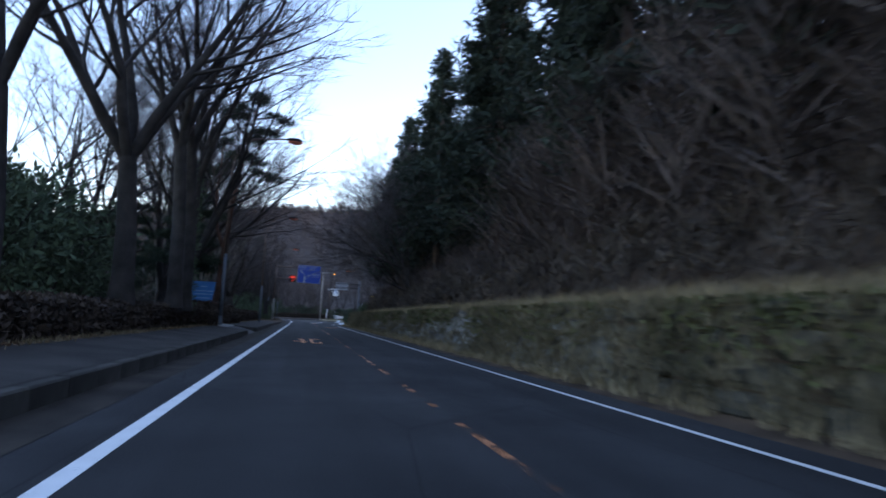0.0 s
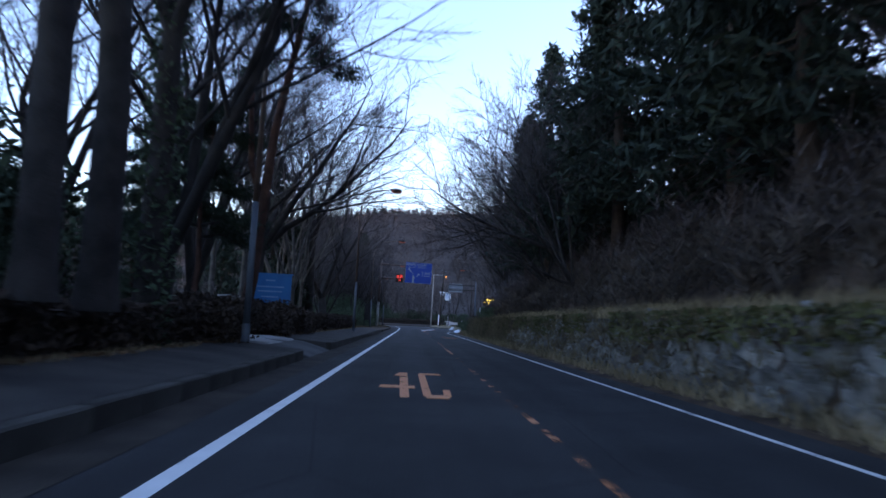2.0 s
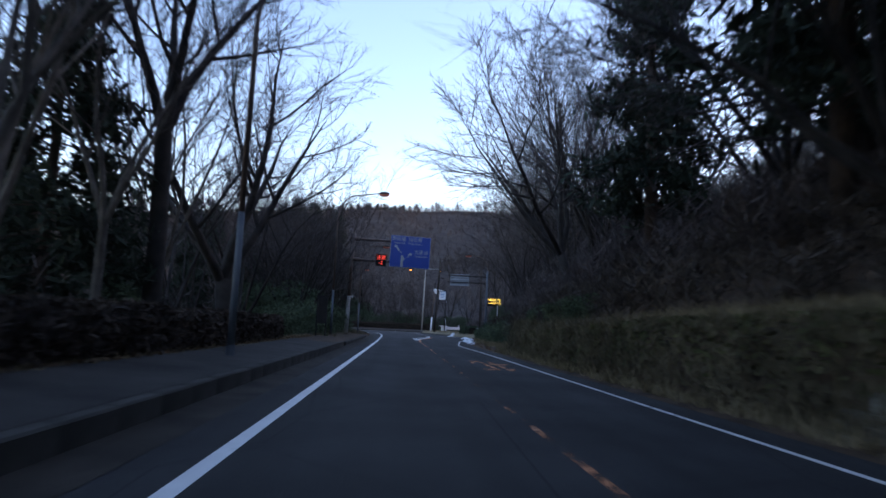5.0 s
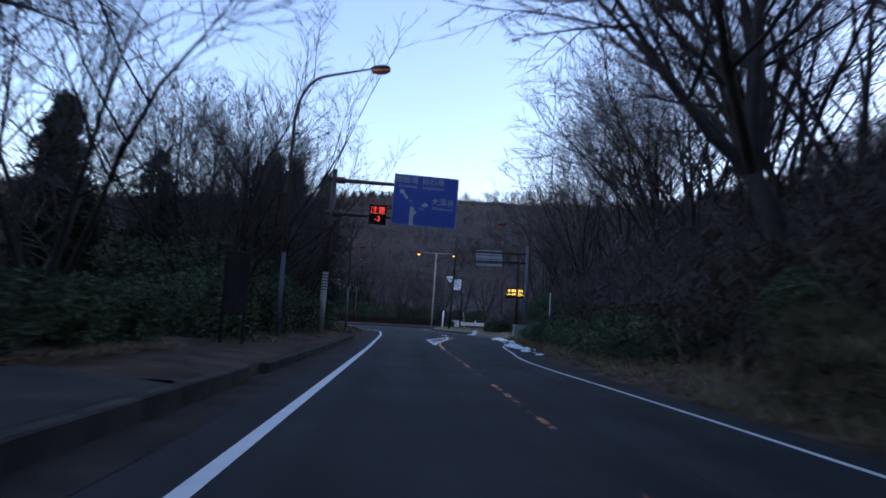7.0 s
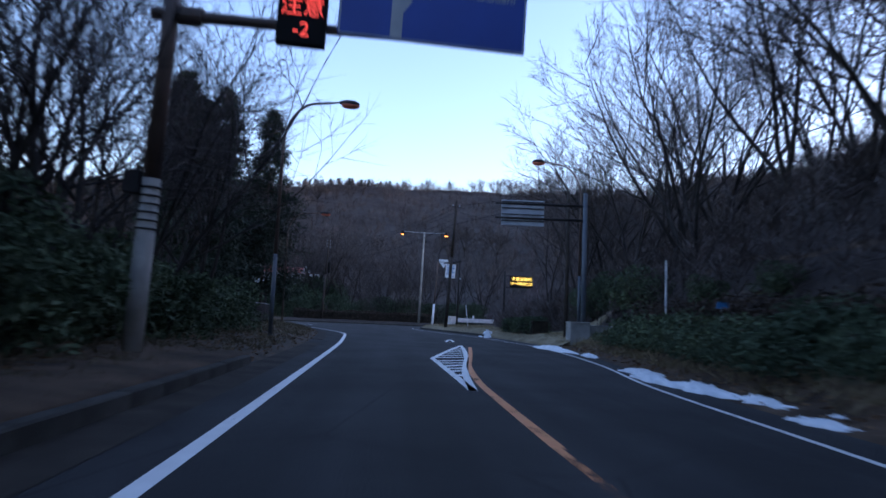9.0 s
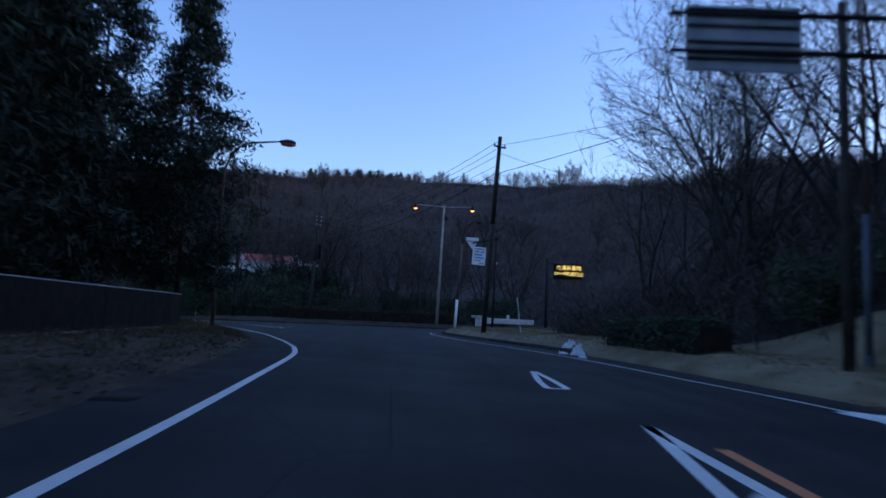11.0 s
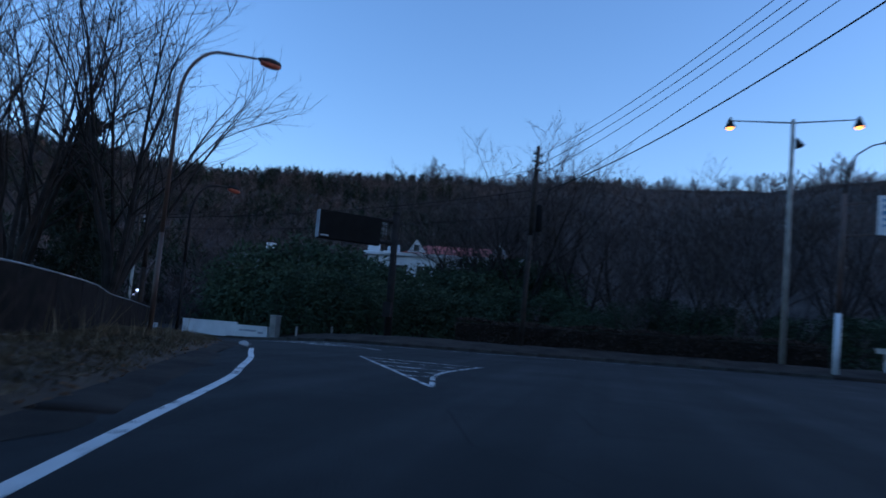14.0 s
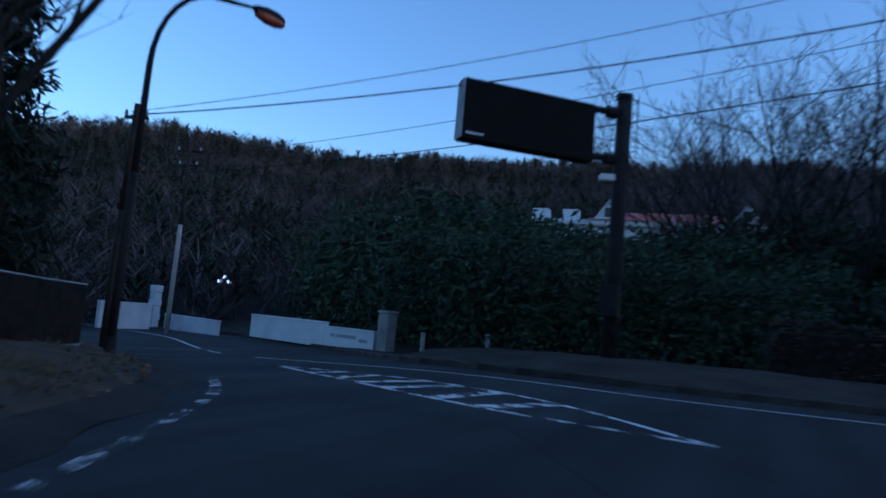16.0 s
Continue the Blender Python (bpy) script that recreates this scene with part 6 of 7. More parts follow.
part("control_cabinet", Shape().box((0.0, -0.42, 1.6), (0.5, 0.35, 0.9), 0, 0.02).mesh("control_cabinet", DARK_STEEL), vms)

# fence on the inside of the bend
fence = thing("fence", "dark brown slatted fence with pale rails along the bend", "fence")
spans = []
for run in ([(-6.7, 139), (-7.0, 145), (-7.3, 153.1), (-8.1, 156.0)], [(-10.4, 161.2), (-12.6, 167.0), (-15.7, 173.1), (-19.9, 178.8), (-22.5, 183.2), (-25.3, 187.8)]):
    q = along(run, 2.0)
    spans += list(zip(q[:-1], q[1:]))
for (x0, y0), (x1, y1) in spans:
    z0, z1 = (float(np.interp(y, [168, 173, 179, 183, 187], [0.36, 0.23, 0.06, -0.07, -0.25])) for y in (y0, y1))
    part("post", Shape().tube([(x0, y0, z0 - 0.4), (x0, y0, z0 + 1.38)], 0.035, 6).mesh("post", DARK_STEEL), fence)
    part("bottom_rail", Shape().box(((x0 + x1) / 2, (y0 + y1) / 2, (z0 + z1) / 2 + 0.04), (math.hypot(x1 - x0, y1 - y0), 0.06, 0.05), math.atan2(y1 - y0, x1 - x0)).mesh("bottom_rail", STEEL), fence, "pale steel rail")
    part("top_rail", Shape().tube([(x0, y0, z0 + 1.4), (x1, y1, z1 + 1.4)], 0.022, 6).mesh("top_rail", STEEL), fence, "pale steel rail")
    s = Shape()
    t = math.atan2(y1 - y0, x1 - x0)
    length = math.hypot(x1 - x0, y1 - y0)
    for j in range(24):
        f = (j + 0.5) / 24
        s.box((x0 + (x1 - x0) * f, y0 + (y1 - y0) * f, (z0 + z1) / 2 + 0.72), (length / 24 * 0.86, 0.025, 1.3), t)
    part("slat_panel", s.mesh("slat_panel", NET), fence)

# low bollards beside the shrubs, and a garden lamp behind the white wall
for x, y, z in ((-22.6, 199.1, -0.1), (-20.3, 199.6, 0.05)):
    bollard = thing("bollard", "short weathered concrete bollard beside the shrubs", "bollard", (x, y, z), 0, "bollards by the shrubs")
    part("post", Shape().tube([(0, 0, -0.3), (0, 0, 0.55)], [0.1, 0.08], 10).mesh("post", CONCRETE, True), bollard)
    part("cap", Shape().tube([(0, 0, 0.55), (0, 0, 0.62), (0, 0, 0.66)], [0.11, 0.1, 0.03], 10).mesh("cap", CONCRETE, True), bollard)
garden_lamp = thing("garden_lamp", "dark garden lamp post with three lit white globes", "garden lamp", (-47.9, 214.7, -1.2))
part("post", Shape().tube([(0, 0, -0.4), (0, 0, 3.5)], [0.07, 0.05], 10).mesh("post", DARK_STEEL, True), garden_lamp)
for dx, z in ((-0.45, 3.6), (0.0, 3.95), (0.45, 3.6)):
    part("arm", Shape().tube([(0, 0, 3.3), (dx, 0, z - 0.15)], 0.025, 6).mesh("arm", DARK_STEEL), garden_lamp)
    part("globe", Shape().tube([(dx, 0, z + 0.16 * math.sin(a)) for a in np.linspace(-1.5, 1.5, 9)], [0.16 * math.cos(a) for a in np.linspace(-1.5, 1.5, 9)], 12).mesh("globe", GLOBE_LIGHT, True), garden_lamp, "lit white glass globe")
stone_pillar = thing("gate_pillar", "broad grey stone pillar beside the blue notice board", "gate pillar", (-8.2, 60.6, 0.2), 6)
part("shaft", Shape().box((0, 0, 0.85), (1.15, 0.6, 2.1), 0, 0.04).mesh("shaft", STONE), stone_pillar)
part("cap", Shape().box((0, 0, 1.94), (1.3, 0.74, 0.12), 0, 0.03).mesh("cap", CONCRETE), stone_pillar)

# white garden walls across the left branch
def garden_wall(a, b, heights, label, joints, foot=-0.05):
    root = thing("garden_wall", label, "wall")
    t = math.atan2(b[1] - a[1], b[0] - a[0])
    length = math.hypot(b[0] - a[0], b[1] - a[1])
    z = float(road_z((a[0] + b[0]) / 2, 0)) + foot
    edges = [0] + joints + [1]
    for f0, f1, height in zip(edges[:-1], edges[1:], heights):
        f = (f0 + f1) / 2
        x, y = a[0] + (b[0] - a[0]) * f, a[1] + (b[1] - a[1]) * f
        part("panel", Shape().box((x, y, z + height / 2), (length * (f1 - f0) - 0.02, 0.22, height), t, 0.02).mesh("panel", WHITE_WALL), root)
        part("coping", Shape().box((x, y, z + height + 0.03), (length * (f1 - f0) - 0.02, 0.3, 0.07), t, 0.015).mesh("coping", WHITE_WALL), root)
    return root, t, z


gw, gt, gz0 = garden_wall((-33.5, 202.35), (-25.4, 200.45), (1.0, 0.84), "long whitewashed garden wall with faint lettering", [0.64], 0.08)
for k, (f, w) in enumerate(((0.7, 0.3), (0.8, 1.2), (0.92, 0.5))):
    x, y = -33.5 + 8.1 * f, 202.35 - 1.9 * f
    part("text_bar", Shape().box((x + 0.03, y - 0.115, gz0 + 0.55 - 0.1 * (k == 2)), (w, 0.012, 0.14), gt).mesh("text_bar", SIGN_BACK), gw, "grey bar of unreadable lettering")
garden_wall((-42.4, 205.1), (-36.4, 203.1), (0.8,), "low whitewashed wall beside the side road", [])
garden_wall((-41.3, 199.9), (-41.2, 202.9), (1.35, 1.35), "whitewashed gate wall at the side road", [0.33])
pillar = thing("gate_pillar", "weathered stone gate pillar at the end of the wall", "gate pillar", (-24.85, 200.3, -0.5), 0)
part("shaft", Shape().box((0, 0, 0.78), (0.52, 0.5, 1.66), gt, 0.03).mesh("shaft", CONCRETE), pillar)
part("cap", Shape().box((0, 0, 1.66), (0.58, 0.58, 0.12), gt, 0.03).mesh("cap", CONCRETE), pillar)
pillar2 = thing("gate_pillar", "white ribbed gate pillar beside the side road", "gate pillar", (-41.5, 203.4, -0.75), 0)
for k in range(6):
    part("course", Shape().box((0, 0, 0.2 + 0.38 * k), (0.42 + 0.05 * (k % 2), 0.42 + 0.05 * (k % 2), 0.37), 0, 0.03).mesh("course", WHITE_WALL), pillar2)


# ---- building with the red roof ----
house = thing("house", "white two-storey building with a long red roof behind shrubs", "house", (-18.4, 224, 1.5), 8)
part("wall", Shape().box((0, 0, 3.0), (15.6, 9, 6.6), 0, 0.02).mesh("wall", WHITE_WALL), house)
part("cornice", Shape().box((0, 0, 6.45), (16.2, 9.6, 0.35), 0, 0.05).mesh("cornice", WHITE_WALL), house, "white cornice under the roof")
part("roof", Shape().add([(-4.4, -4.9, 6.63), (6.4, -4.9, 6.63), (6.4, 4.9, 6.63), (-4.4, 4.9, 6.63), (-2.6, 0, 8.0), (4.4, 0, 8.0)], [(0, 1, 5, 4), (1, 2, 5), (2, 3, 4, 5), (3, 0, 4), (3, 2, 1, 0)]).mesh("roof", RED_ROOF), house)
for gxp in (-3.0, 5.0):
    dormer = part("dormer", Shape().add([(gxp - 0.9, -4.6, 6.7), (gxp + 0.9, -4.6, 6.7), (gxp, -4.6, 8.0), (gxp - 0.9, -2.2, 6.7), (gxp + 0.9, -2.2, 6.7), (gxp, -2.2, 8.0)],
                  [(0, 1, 2), (3, 5, 4), (0, 2, 5, 3), (1, 4, 5, 2), (0, 3, 4, 1)]).mesh("dormer", WHITE_WALL), house, "white gabled dormer")
    part("dormer_window", Shape().box((gxp, -4.62, 7.15), (0.5, 0.06, 0.6)).mesh("dormer_window", WINDOW), dormer)
for cxp in (-7.6, -5.6):
    part("chimney", Shape().box((cxp, -2.5, 7.1), (1.1, 0.8, 1.0), 0, 0.03).mesh("chimney", WHITE_WALL), house)
for zf in (1.6, 4.7):
    for k in range(7):
        xw = -6.6 + 2.2 * k
        w = part("window", Shape().box((xw, -4.51, zf), (1.2, 0.08, 1.4)).mesh("window", WINDOW), house)
        part("frame", Shape().box((xw, -4.56, zf + 0.74), (1.36, 0.08, 0.08)).box((xw, -4.56, zf - 0.74), (1.36, 0.1, 0.08)).box((xw - 0.64, -4.56, zf), (0.08, 0.08, 1.4)).box((xw + 0.64, -4.56, zf), (0.08, 0.08, 1.4)).box((xw, -4.56, zf), (0.05, 0.06, 1.4)).mesh("frame", WHITE_WALL), w)

wing = thing("house", "grey side building with a dark flat roof behind tall shrubs", "house", (-37.5, 229, 0.2), 8)
part("wall", Shape().box((0, 0, 3.9), (13.5, 8, 8.2), 0, 0.02).mesh("wall", DARK_WALL), wing)
part("roof", Shape().box((0, 0, 8.15), (14.2, 8.7, 0.5), 0, 0.06).mesh("roof", DARK_STEEL), wing, "dark grey roof slab")
part("chimney", Shape().box((-3.2, -2.0, 8.8), (0.9, 0.7, 1.0), 0, 0.03).mesh("chimney", WHITE_WALL), wing)
for k in range(5):
    xw = -5.2 + 2.6 * k
    w = part("window", Shape().box((xw, -4.01, 6.0), (1.2, 0.08, 1.3)).mesh("window", WINDOW), wing)
    part("frame", Shape().box((xw, -4.06, 6.69), (1.36, 0.08, 0.08)).box((xw, -4.06, 5.31), (1.36, 0.1, 0.08)).box((xw - 0.64, -4.06, 6.0), (0.08, 0.08, 1.3)).box((xw + 0.64, -4.06, 6.0), (0.08, 0.08, 1.3)).mesh("frame", DARK_STEEL), w)

# ---- parked cars behind the hedge ----
def parked_car(at, turn, paint, label):
    """A small hatchback: body with cabin, panes, wheels with rims, lamps."""
    root = thing("car", label, "car", at, turn, "parked cars")
    side = [(-1.85, 0.32), (-1.9, 0.75), (-1.75, 0.95), (-0.95, 1.02), (-0.35, 1.46), (1.05, 1.5), (1.62, 1.05), (1.8, 0.95), (1.85, 0.35)]
    n = len(side)
    v = []
    for y, k in ((-0.82, 1.0), (-0.7, 1.0), (0.7, 1.0), (0.82, 1.0)):
        inner = abs(y) < 0.8
        v += [(x, y * (0.88 if z > 1.1 else 1.0), z if inner or z < 1.1 else z - 0.05) for x, z in side]
    f = [tuple(range(n - 1, -1, -1)), tuple(3 * n + i for i in range(n))]
    for r in range(3):
        f += [(r * n + i, r * n + (i + 1) % n, (r + 1) * n + (i + 1) % n, (r + 1) * n + i) for i in range(n)]
    part("body", Shape().add(v, f).mesh("body", paint, True), root)
    for y in (-0.77, 0.77):
        part("side_window", Shape().add([(-0.75, y, 1.06), (1.3, y, 1.06), (0.95, y * 0.97, 1.4), (-0.3, y * 0.97, 1.4)], [(0, 1, 2, 3)]).mesh("side_window", WINDOW), root)
    part("windscreen", Shape().add([(-0.96, -0.62, 1.05), (-0.96, 0.62, 1.05), (-0.38, 0.58, 1.45), (-0.38, -0.58, 1.45)], [(0, 1, 2, 3)]).mesh("windscreen", WINDOW), root)
    for x in (-1.2, 1.15):
        for y in (-0.74, 0.74):
            w = part("wheel", Shape().tube([(x, y - 0.1, 0.3), (x, y + 0.1, 0.3)], 0.3, 16).mesh("wheel", BLACK), root)
            part("rim", Shape().tube([(x, y - 0.11, 0.3), (x, y + 0.11, 0.3)], 0.18, 12).mesh("rim", STEEL), w)
    for y in (-0.6, 0.6):
        part("headlight", Shape().box((-1.84, y, 0.78), (0.1, 0.32, 0.14), 0, 0.03).mesh("headlight", SIGN_WHITE), root)
        part("tail_light", Shape().box((1.8, y, 0.85), (0.08, 0.2, 0.26), 0, 0.02).mesh("tail_light", LAMP_GLASS), root)
    return root


CAR_WHITE = material("white_car_paint", (0.55, 0.57, 0.6), (0.68, 0.7, 0.72), 0.3, 1.0, 0.0)
CAR_BLUE = material("blue_car_paint", (0.05, 0.12, 0.25), (0.07, 0.16, 0.3), 0.3, 1.0, 0.0)
parked_car((-17.5, 55.6, 0.9), 25, CAR_BLUE, "dark blue parked hatchback behind the hedge")
parked_car((-18.2, 59.6, 0.9), 20, CAR_WHITE, "white parked hatchback behind the hedge")
lot = thing("parking_lot", "raised asphalt parking lot behind the hedge", "parking lot", kind="structure",
            mesh=Shape().plate([(-30, 50), (-14.5, 50), (-14.5, 72), (-30, 72)], -0.5, 0.9).mesh("parking_lot", PATH_ASPHALT))


# ---- stone wall on the right, with moss and dead plants ----
def stone_mesh(seed):
    r = np.random.default_rng(seed)
    n, m = 6, 5
    v = []
    for i in range(m + 1):
        for j in range(n):
            a, b = 6.283 * j / n, math.pi * i / m
            d = np.array([math.sin(b) * math.cos(a), math.sin(b) * math.sin(a), math.cos(b)])
            d = np.sign(d) * np.abs(d) ** 0.75
            v.append(tuple(d * r.uniform(0.8, 1.12)))
    f = [(i * n + j, (i + 1) * n + j, (i + 1) * n + (j + 1) % n, i * n + (j + 1) % n) for i in range(m) for j in range(n)]
    return Shape().add(v, f).mesh("stone", STONE)


stones = [stone_mesh(70 + k) for k in range(7)]
rock_wall = thing("retaining_wall", "rough stone retaining wall overgrown with moss and dead grass", "retaining wall", kind="structure")
me = stones
r = np.random.default_rng(71)
count = 0
for row in range(4):
    y = 18.0 + r.uniform(0, 0.6)
    while y < 63 and count < 300:
        w = r.uniform(0.65, 1.35)
        z = 0.18 + 0.42 * row + r.normal(0, 0.04)
        top = 1.55 - 0.9 * smooth(52, 64, y)
        if z < top:
            ob = part("stone", stones[int(r.integers(7))], rock_wall)
            ob.matrix_basis = pose(7.4 + 0.07 * row + r.normal(0, 0.035), y + w / 2, z, r.uniform(-10, 10), r.uniform(-8, 8), r.uniform(-14, 14)) @ Matrix.Diagonal((0.19, w * 0.55, r.uniform(0.24, 0.3), 1))
            count += 1
        y += w * 0.98
s = Shape()
for row in range(4):
    for y0 in np.arange(-10, 18, 1.0):
        k = 20 + row
        s.box((7.42 + 0.09 * row + r.normal(0, 0.05), y0 + r.uniform(0, 0.5), 0.2 + 0.42 * row), (0.5, r.uniform(0.7, 1.1), 0.38), r.normal(0, 0.1), 0.1)
tagged(part("far_stones", s.mesh("far_stones", DARK_STONE), rock_wall), "weathered stones of the same wall", kind="stuff")


def tufts(name, label, spots, length, lean, mat, blades, seed, width=0.012):
    """Clumps of thin blades, each a narrow triangle bent to a side."""
    r = np.random.default_rng(seed)
    k = np.repeat(np.arange(len(spots)), blades)
    foot = spots[k] + np.column_stack([r.normal(0, 0.09, (len(k), 2)), np.zeros(len(k))])
    h = length * r.uniform(0.4, 1.2, len(k))
    tip = foot + np.column_stack([r.normal(0, lean, (len(k), 2)) * h[:, None], h * r.uniform(0.45, 1.0, len(k))])
    side = np.column_stack([r.normal(size=(len(k), 2)), np.zeros(len(k))])
    side *= (width / (np.linalg.norm(side, axis=1) + 1e-9))[:, None]
    v = np.stack([foot - side, foot + side, tip], 1).reshape(-1, 3)
    return thing(name, label, "grass", kind="stuff", mesh=array_mesh(name, v, np.arange(len(v)).reshape(-1, 3), mat))


def leaves(name, label, spots, size, mat, seed, flat=0.85):
    v, f = cards(spots, size, np.random.default_rng(seed), flat, 1.1)
    return thing(name, label, "leaves", kind="stuff", mesh=array_mesh(name, v, f, mat))


yy = r.uniform(5, 88, 5200)
xx = 7.5 + r.uniform(0, 1.0, 5200) ** 2 * 2.6
zz = np.where(xx > 7.8, 1.62, 1.55) - 0.55 * smooth(66, 86, yy) + 0.1 * (xx - 7.5)
tufts("dead_grass", "dead grass hanging over the top of the stone wall", np.column_stack([xx, yy, zz]), 0.42, 0.55, DRY_GRASS, 9, 72)
yy = r.uniform(5, 86, 9000)
yy = yy[wavy(yy, 0 * yy, 5, 8) > -0.5]
nm = len(yy)
zz = 1.68 - np.where((yy > 28) & (yy < 62), 0.85, 1.25) * r.uniform(0, 1, nm) ** 1.6 * (0.75 + 0.25 * wavy(yy, 0 * yy, 3, 4)) - 0.5 * smooth(66, 86, yy)
leaves("moss", "green-brown moss cushions on the wall", np.column_stack([7.12 + 0.2 * (zz - 0.5) + r.normal(0, 0.06, nm), yy, zz]), 0.08, MOSS, 73, 0.0)
yy = r.uniform(5, 90, 900)
tufts("dead_grass", "dead weeds growing from the foot of the wall", np.column_stack([6.95 + r.uniform(-0.15, 0.3, 900), yy, np.full(900, 0.05)]), 0.5, 0.35, DRY_GRASS, 8, 74)
yy = r.uniform(2, 88, 3600)
yy = yy[(yy < 28) | (yy > 62) | (r.random(len(yy)) < 0.3)]
zz = r.uniform(0.15, 1.6, len(yy))
tufts("dead_grass", "matted dead grass and weeds hanging over the wall face", np.column_stack([7.08 + 0.2 * (zz - 0.5), yy, zz]), 0.4, 0.5, WALL_GRASS, 10, 76, 0.014)
# litter at the foot of the pavement hedge
yy = np.r_[r.uniform(-5, 43.5, 2600), r.uniform(49.5, 92, 2400)]
xx = -3.32 - 0.3 * np.abs(r.normal(0, 1, len(yy))) + 0.35 * np.clip(r.normal(0, 0.5, len(yy)), 0, 1)
leaves("fallen_leaves", "brown fallen leaves along the foot of the hedge", np.column_stack([xx, yy, np.full(len(yy), 0.47)]), 0.05, DRY_LEAF, 88)
yy = np.r_[r.uniform(-5, 43.5, 900), r.uniform(49.5, 92, 800)]
tufts("dry_grass", "fringe of dry grass between pavement and hedge", np.column_stack([-3.42 + r.normal(0, 0.1, len(yy)), yy, np.full(len(yy), 0.43)]), 0.16, 0.5, DRY_GRASS, 8, 89, 0.01)
# banks and lawn
p = LEFT_EDGE[(LEFT_EDGE[:, 1] > 97) & (LEFT_EDGE[:, 1] < 188)]
n = normals(p)
i = r.integers(0, len(p), 3600)
d = r.uniform(0.5, 5.5, 3600)
q = p[i] + n[i] * d[:, None]
z = np.interp(d, [0.35, 0.9, 2.0, 4.5, 7], [0.1, 0.2, 0.34, 0.45, 0.3]) + road_z(q[:, 0], q[:, 1])
tufts("dry_grass", "tufts of dry brown grass on the verge", np.column_stack([q, z]), 0.2, 0.6, WALL_GRASS, 9, 75)
bend = p[(p[:, 1] > 150) & (p[:, 1] < 184)]
bn = normals(bend)
j = r.integers(0, len(bend), 2000)
e = r.uniform(0.3, 3.2, 2000)
w = bend[j] + bn[j] * e[:, None]
tufts("dry_grass", "thick dry grass on the bank inside the bend", np.column_stack([w, np.interp(e, [0.35, 0.9, 2.0, 4.5], [0.08, 0.18, 0.32, 0.42]) + road_z(w[:, 0], w[:, 1])]), 0.2, 0.6, WALL_GRASS, 9, 84)
j = r.integers(0, len(bend), 55)
e = r.uniform(1.2, 2.6, 55)
w = bend[j] + bn[j] * e[:, None]
tufts("dead_weeds", "tall pale dead weed stalks on the bank", np.column_stack([w, 0.3 + road_z(w[:, 0], w[:, 1])]), 1.15, 0.3, DRY_GRASS, 4, 85, 0.012)
i = r.integers(0, len(p), 9000)
d = r.uniform(0.05, 4.5, 9000) ** 1.0
q = p[i] + n[i] * d[:, None]
z = np.interp(d, [0, 0.35, 0.9, 2.0, 4.5, 7], [0.02, 0.13, 0.23, 0.37, 0.48, 0.33]) + road_z(q[:, 0], q[:, 1])
leaves("fallen_leaves", "brown fallen leaves scattered on the verge", np.column_stack([q, z]), 0.045, DRY_LEAF, 76)
p = RIGHT_EDGE[(RIGHT_EDGE[:, 1] > 78) & (RIGHT_EDGE[:, 1] < 136)]
n = -normals(p)
i = r.integers(0, len(p), 6500)
d = r.uniform(0.0, 4.5, 6500)
q = p[i] + n[i] * d[:, None]
z = np.interp(d, [0.1, 0.7, 1.5, 3.0, 5.5], [0.06, 0.17, 0.52, 0.93, 1.0])
leaves("fallen_leaves", "brown fallen leaves scattered on the bank", np.column_stack([q, z]), 0.06, DRY_LEAF, 77)
i = r.integers(0, len(p), 2200)
d = r.uniform(0.5, 4.5, 2200)
q = p[i] + n[i] * d[:, None]
z = np.interp(d, [0.1, 0.7, 1.5, 3.0, 5.5], [0.04, 0.15, 0.5, 0.9, 1.0])
tufts("dry_grass", "tufts of dry grass on the bank", np.column_stack([q, z]), 0.45, 0.5, DRY_GRASS, 9, 78)
n = -normals(isl)
i = r.integers(0, len(isl), 9000)
d = r.uniform(0.25, 6.5, 9000)
q = isl[i] + n[i] * d[:, None]
z = np.interp(d, [0.2, 0.7, 1.3, 3.2, 5.0], [0.16, 0.42, 0.52, 0.58, 0.52])
tufts("dry_grass", "short dry lawn grass on the island", np.column_stack([q, z]), 0.12, 0.6, DRY_GRASS, 6, 79, 0.01)


# ---- snow remains, stones ----
def snow_patch(at, size, turn, seed):
    r = np.random.default_rng(seed)
    root = thing("snow_patch", "lumpy patch of old snow at the road edge", "snow", (*at,), turn, "snow remains")
    n, m = 40, 11
    v = [(0, 0, size[2])]
    wob = 1 + 0.25 * np.sin(np.arange(n) * 0.94 + seed) + 0.15 * np.sin(np.arange(n) * 2.2 + 2 * seed) + r.normal(0, 0.09, n)
    for k in range(1, m + 1):
        f = k / m
        for j in range(n):
            a = 6.283 * j / n
            v.append((size[0] / 2 * f * wob[j] * math.cos(a), size[1] / 2 * f * wob[j] * math.sin(a), size[2] * (1 - f**2.2) * (0.8 + 0.25 * math.sin(j * 0.8 + k * 1.3 + seed) + 0.2 * math.sin(j * 1.73 - k * 2.1)) * r.uniform(0.7, 1.2) - 0.03 * (k == m)))
    fs = [(0, 1 + j, 1 + (j + 1) % n) for j in range(n)]
    fs += [(1 + (k - 1) * n + j, 1 + k * n + j, 1 + k * n + (j + 1) % n, 1 + (k - 1) * n + (j + 1) % n) for k in range(1, m) for j in range(n)]
    part("crust", Shape().add(v, fs).mesh("crust", SNOW, True), root)
    return root


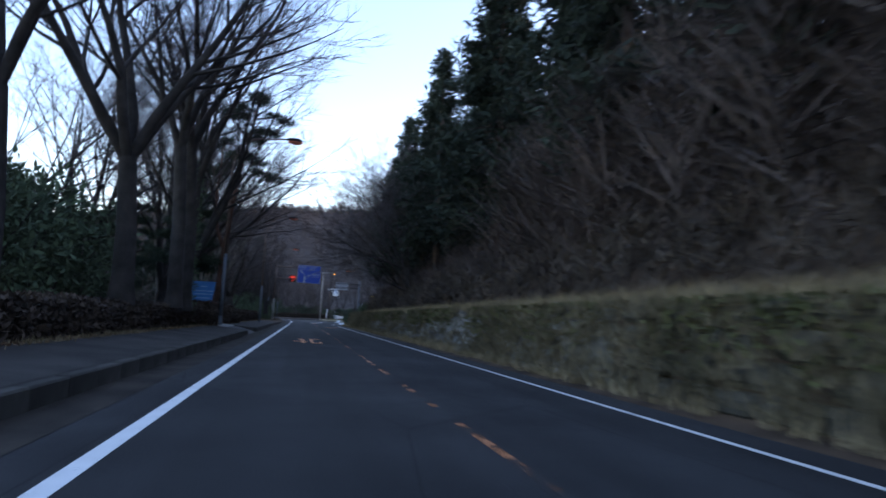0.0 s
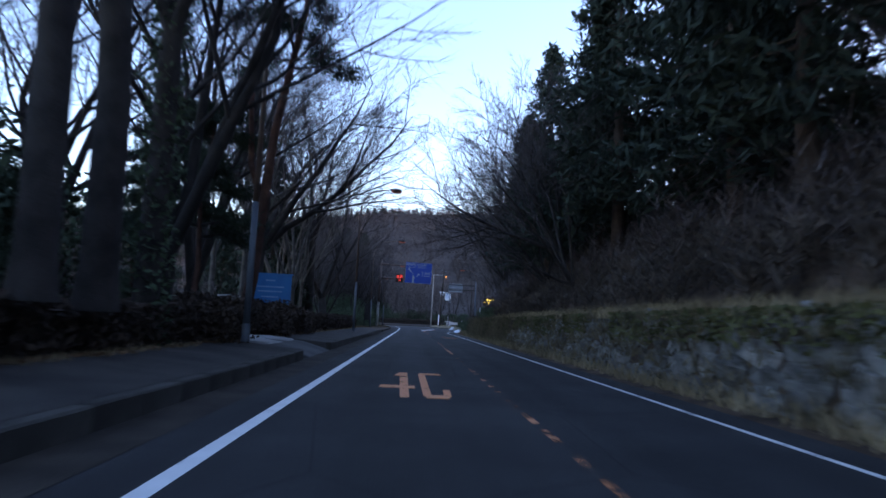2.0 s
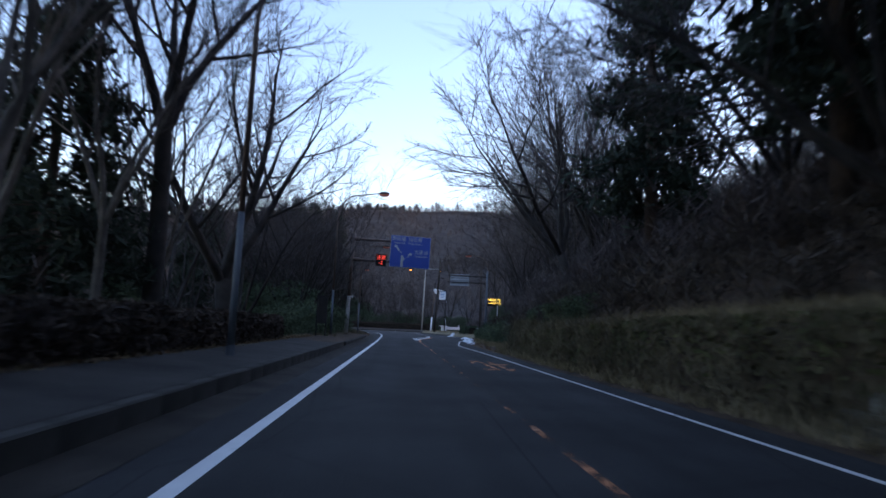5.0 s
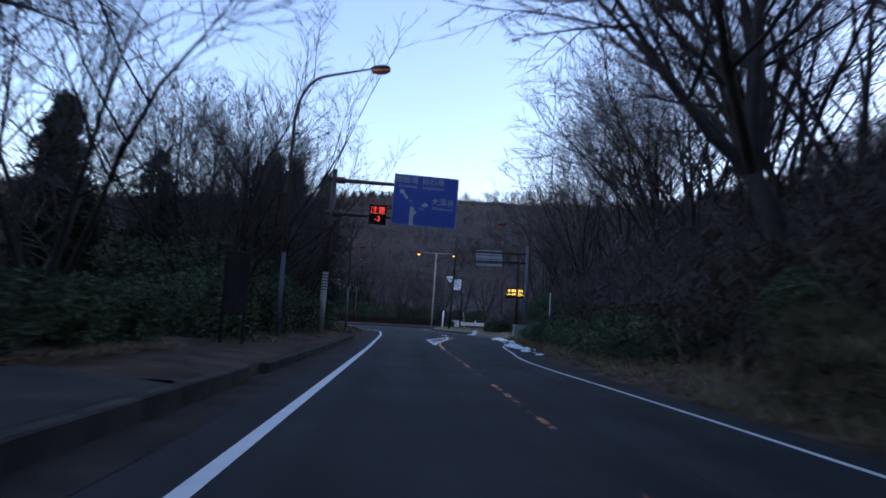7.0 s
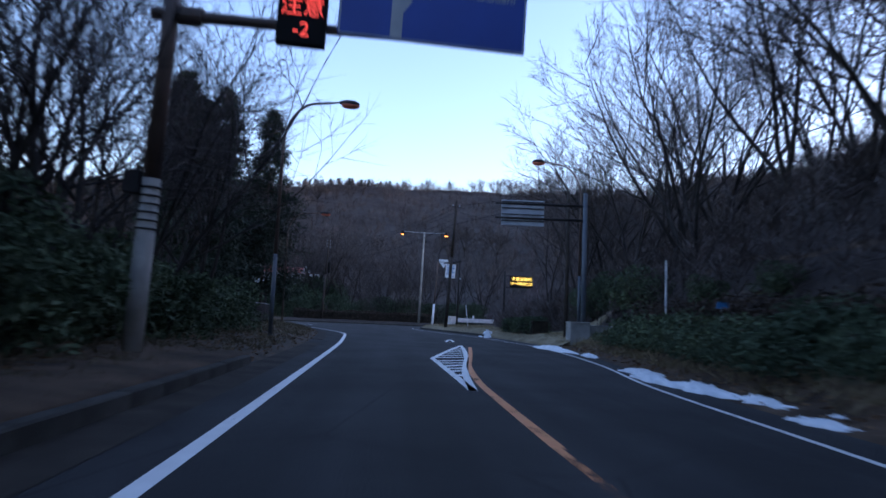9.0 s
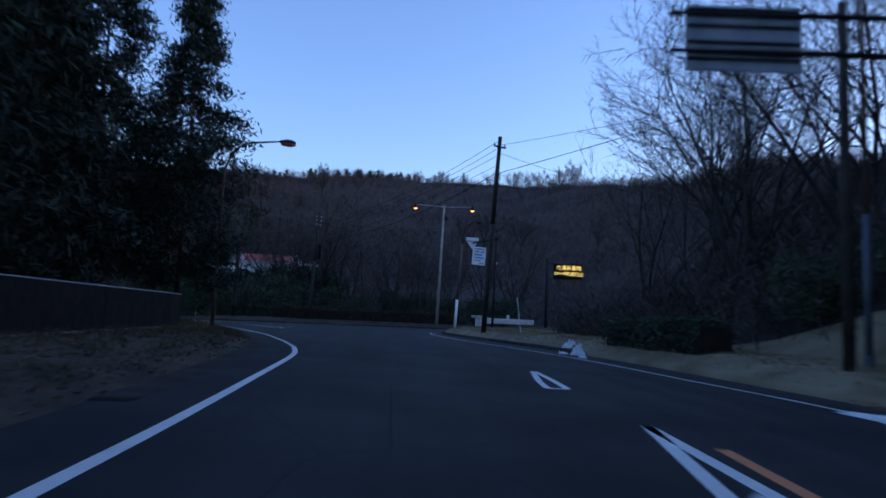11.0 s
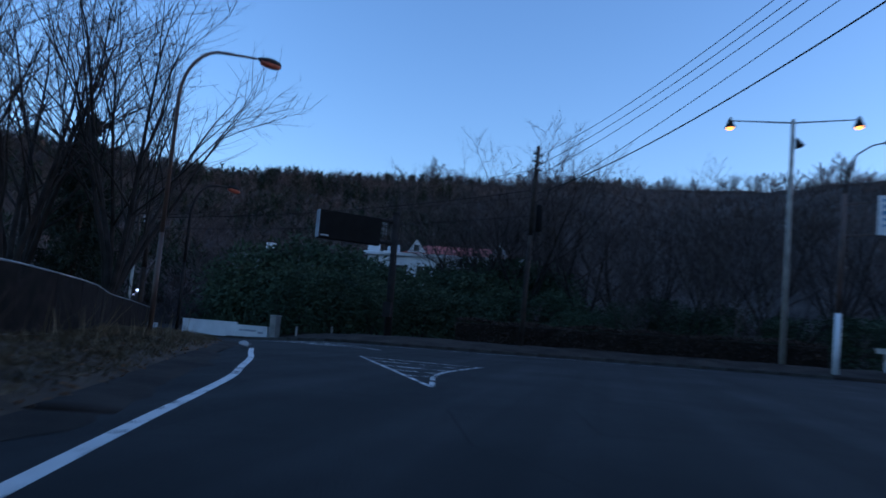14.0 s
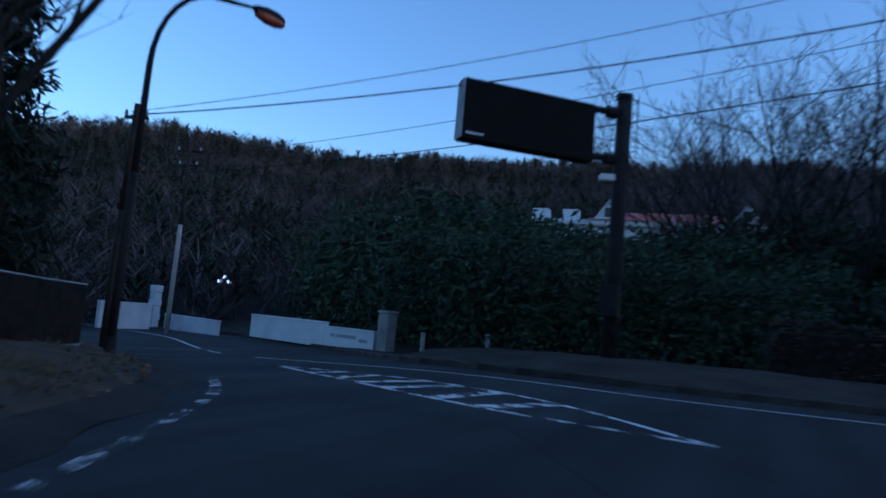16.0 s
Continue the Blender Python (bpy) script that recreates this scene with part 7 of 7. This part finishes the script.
for k, (x, y, sx, sy, sz, t) in enumerate([(9.35, 131.5, 0.8, 5.0, 0.16, 4), (9.5, 126.5, 0.5, 1.8, 0.1, -6), (7.75, 116.4, 0.55, 2.2, 0.16, -4), (7.85, 114.2, 0.6, 2.4, 0.15, 3), (7.95, 112.2, 0.45, 1.8, 0.12, -3),
                                           (9.6, 152.5, 0.9, 1.1, 0.4, 20), (9.22, 149.95, 0.55, 0.75, 0.3, -20), (9.72, 151.4, 0.45, 0.5, 0.34, 0), (8.8, 150.7, 0.3, 0.45, 0.05, 0), (8.85, 148.0, 0.25, 0.35, 0.06, 0), (8.3, 118.3, 0.5, 1.8, 0.12, 6), (7.5, 110.0, 0.4, 1.0, 0.07, 8), (7.4, 106.2, 0.4, 0.7, 0.07, 10), (7.6, 108.2, 0.25, 0.5, 0.06, 0), (8.0, 110.4, 0.3, 0.5, 0.08, 0)]):
    snow_patch((x, y, 0.03), ((0.75 if y < 140 else 0.95) * sx, sy, sz), t, 80 + k)
for k, (x, y, sc) in enumerate([(-13.88, 177.85, 0.135)]):
    st = thing("boulder", "pale rough boulder on the verge beside the road", "boulder", (x, y, 0.16), 40 * k, "stones on the verge")
    rk, n, m = np.random.default_rng(91), 26, 16
    cuts = rk.normal(size=(22, 3))
    cuts /= np.linalg.norm(cuts, axis=1)[:, None]
    depth = rk.uniform(0.62, 1.0, 22)
    v = []
    for i in range(m + 1):
        for j in range(n):
            a, b = 6.283 * j / n, math.pi * i / m
            d = np.array([math.sin(b) * math.cos(a), math.sin(b) * math.sin(a), math.cos(b)])
            reach = depth / np.clip(cuts @ d, 0.05, None)
            v.append(tuple(d * min(1.15, float(reach.min())) * rk.uniform(0.95, 1.05)))
    f = [(i * n + j, (i + 1) * n + j, (i + 1) * n + (j + 1) % n, i * n + (j + 1) % n) for i in range(m) for j in range(n)]
    ob = part("rock", Shape().add(v, f).mesh("rock", WHITE_STONE), st)
    ob.scale = (sc * 1.15, sc * 0.9, sc * 0.85)
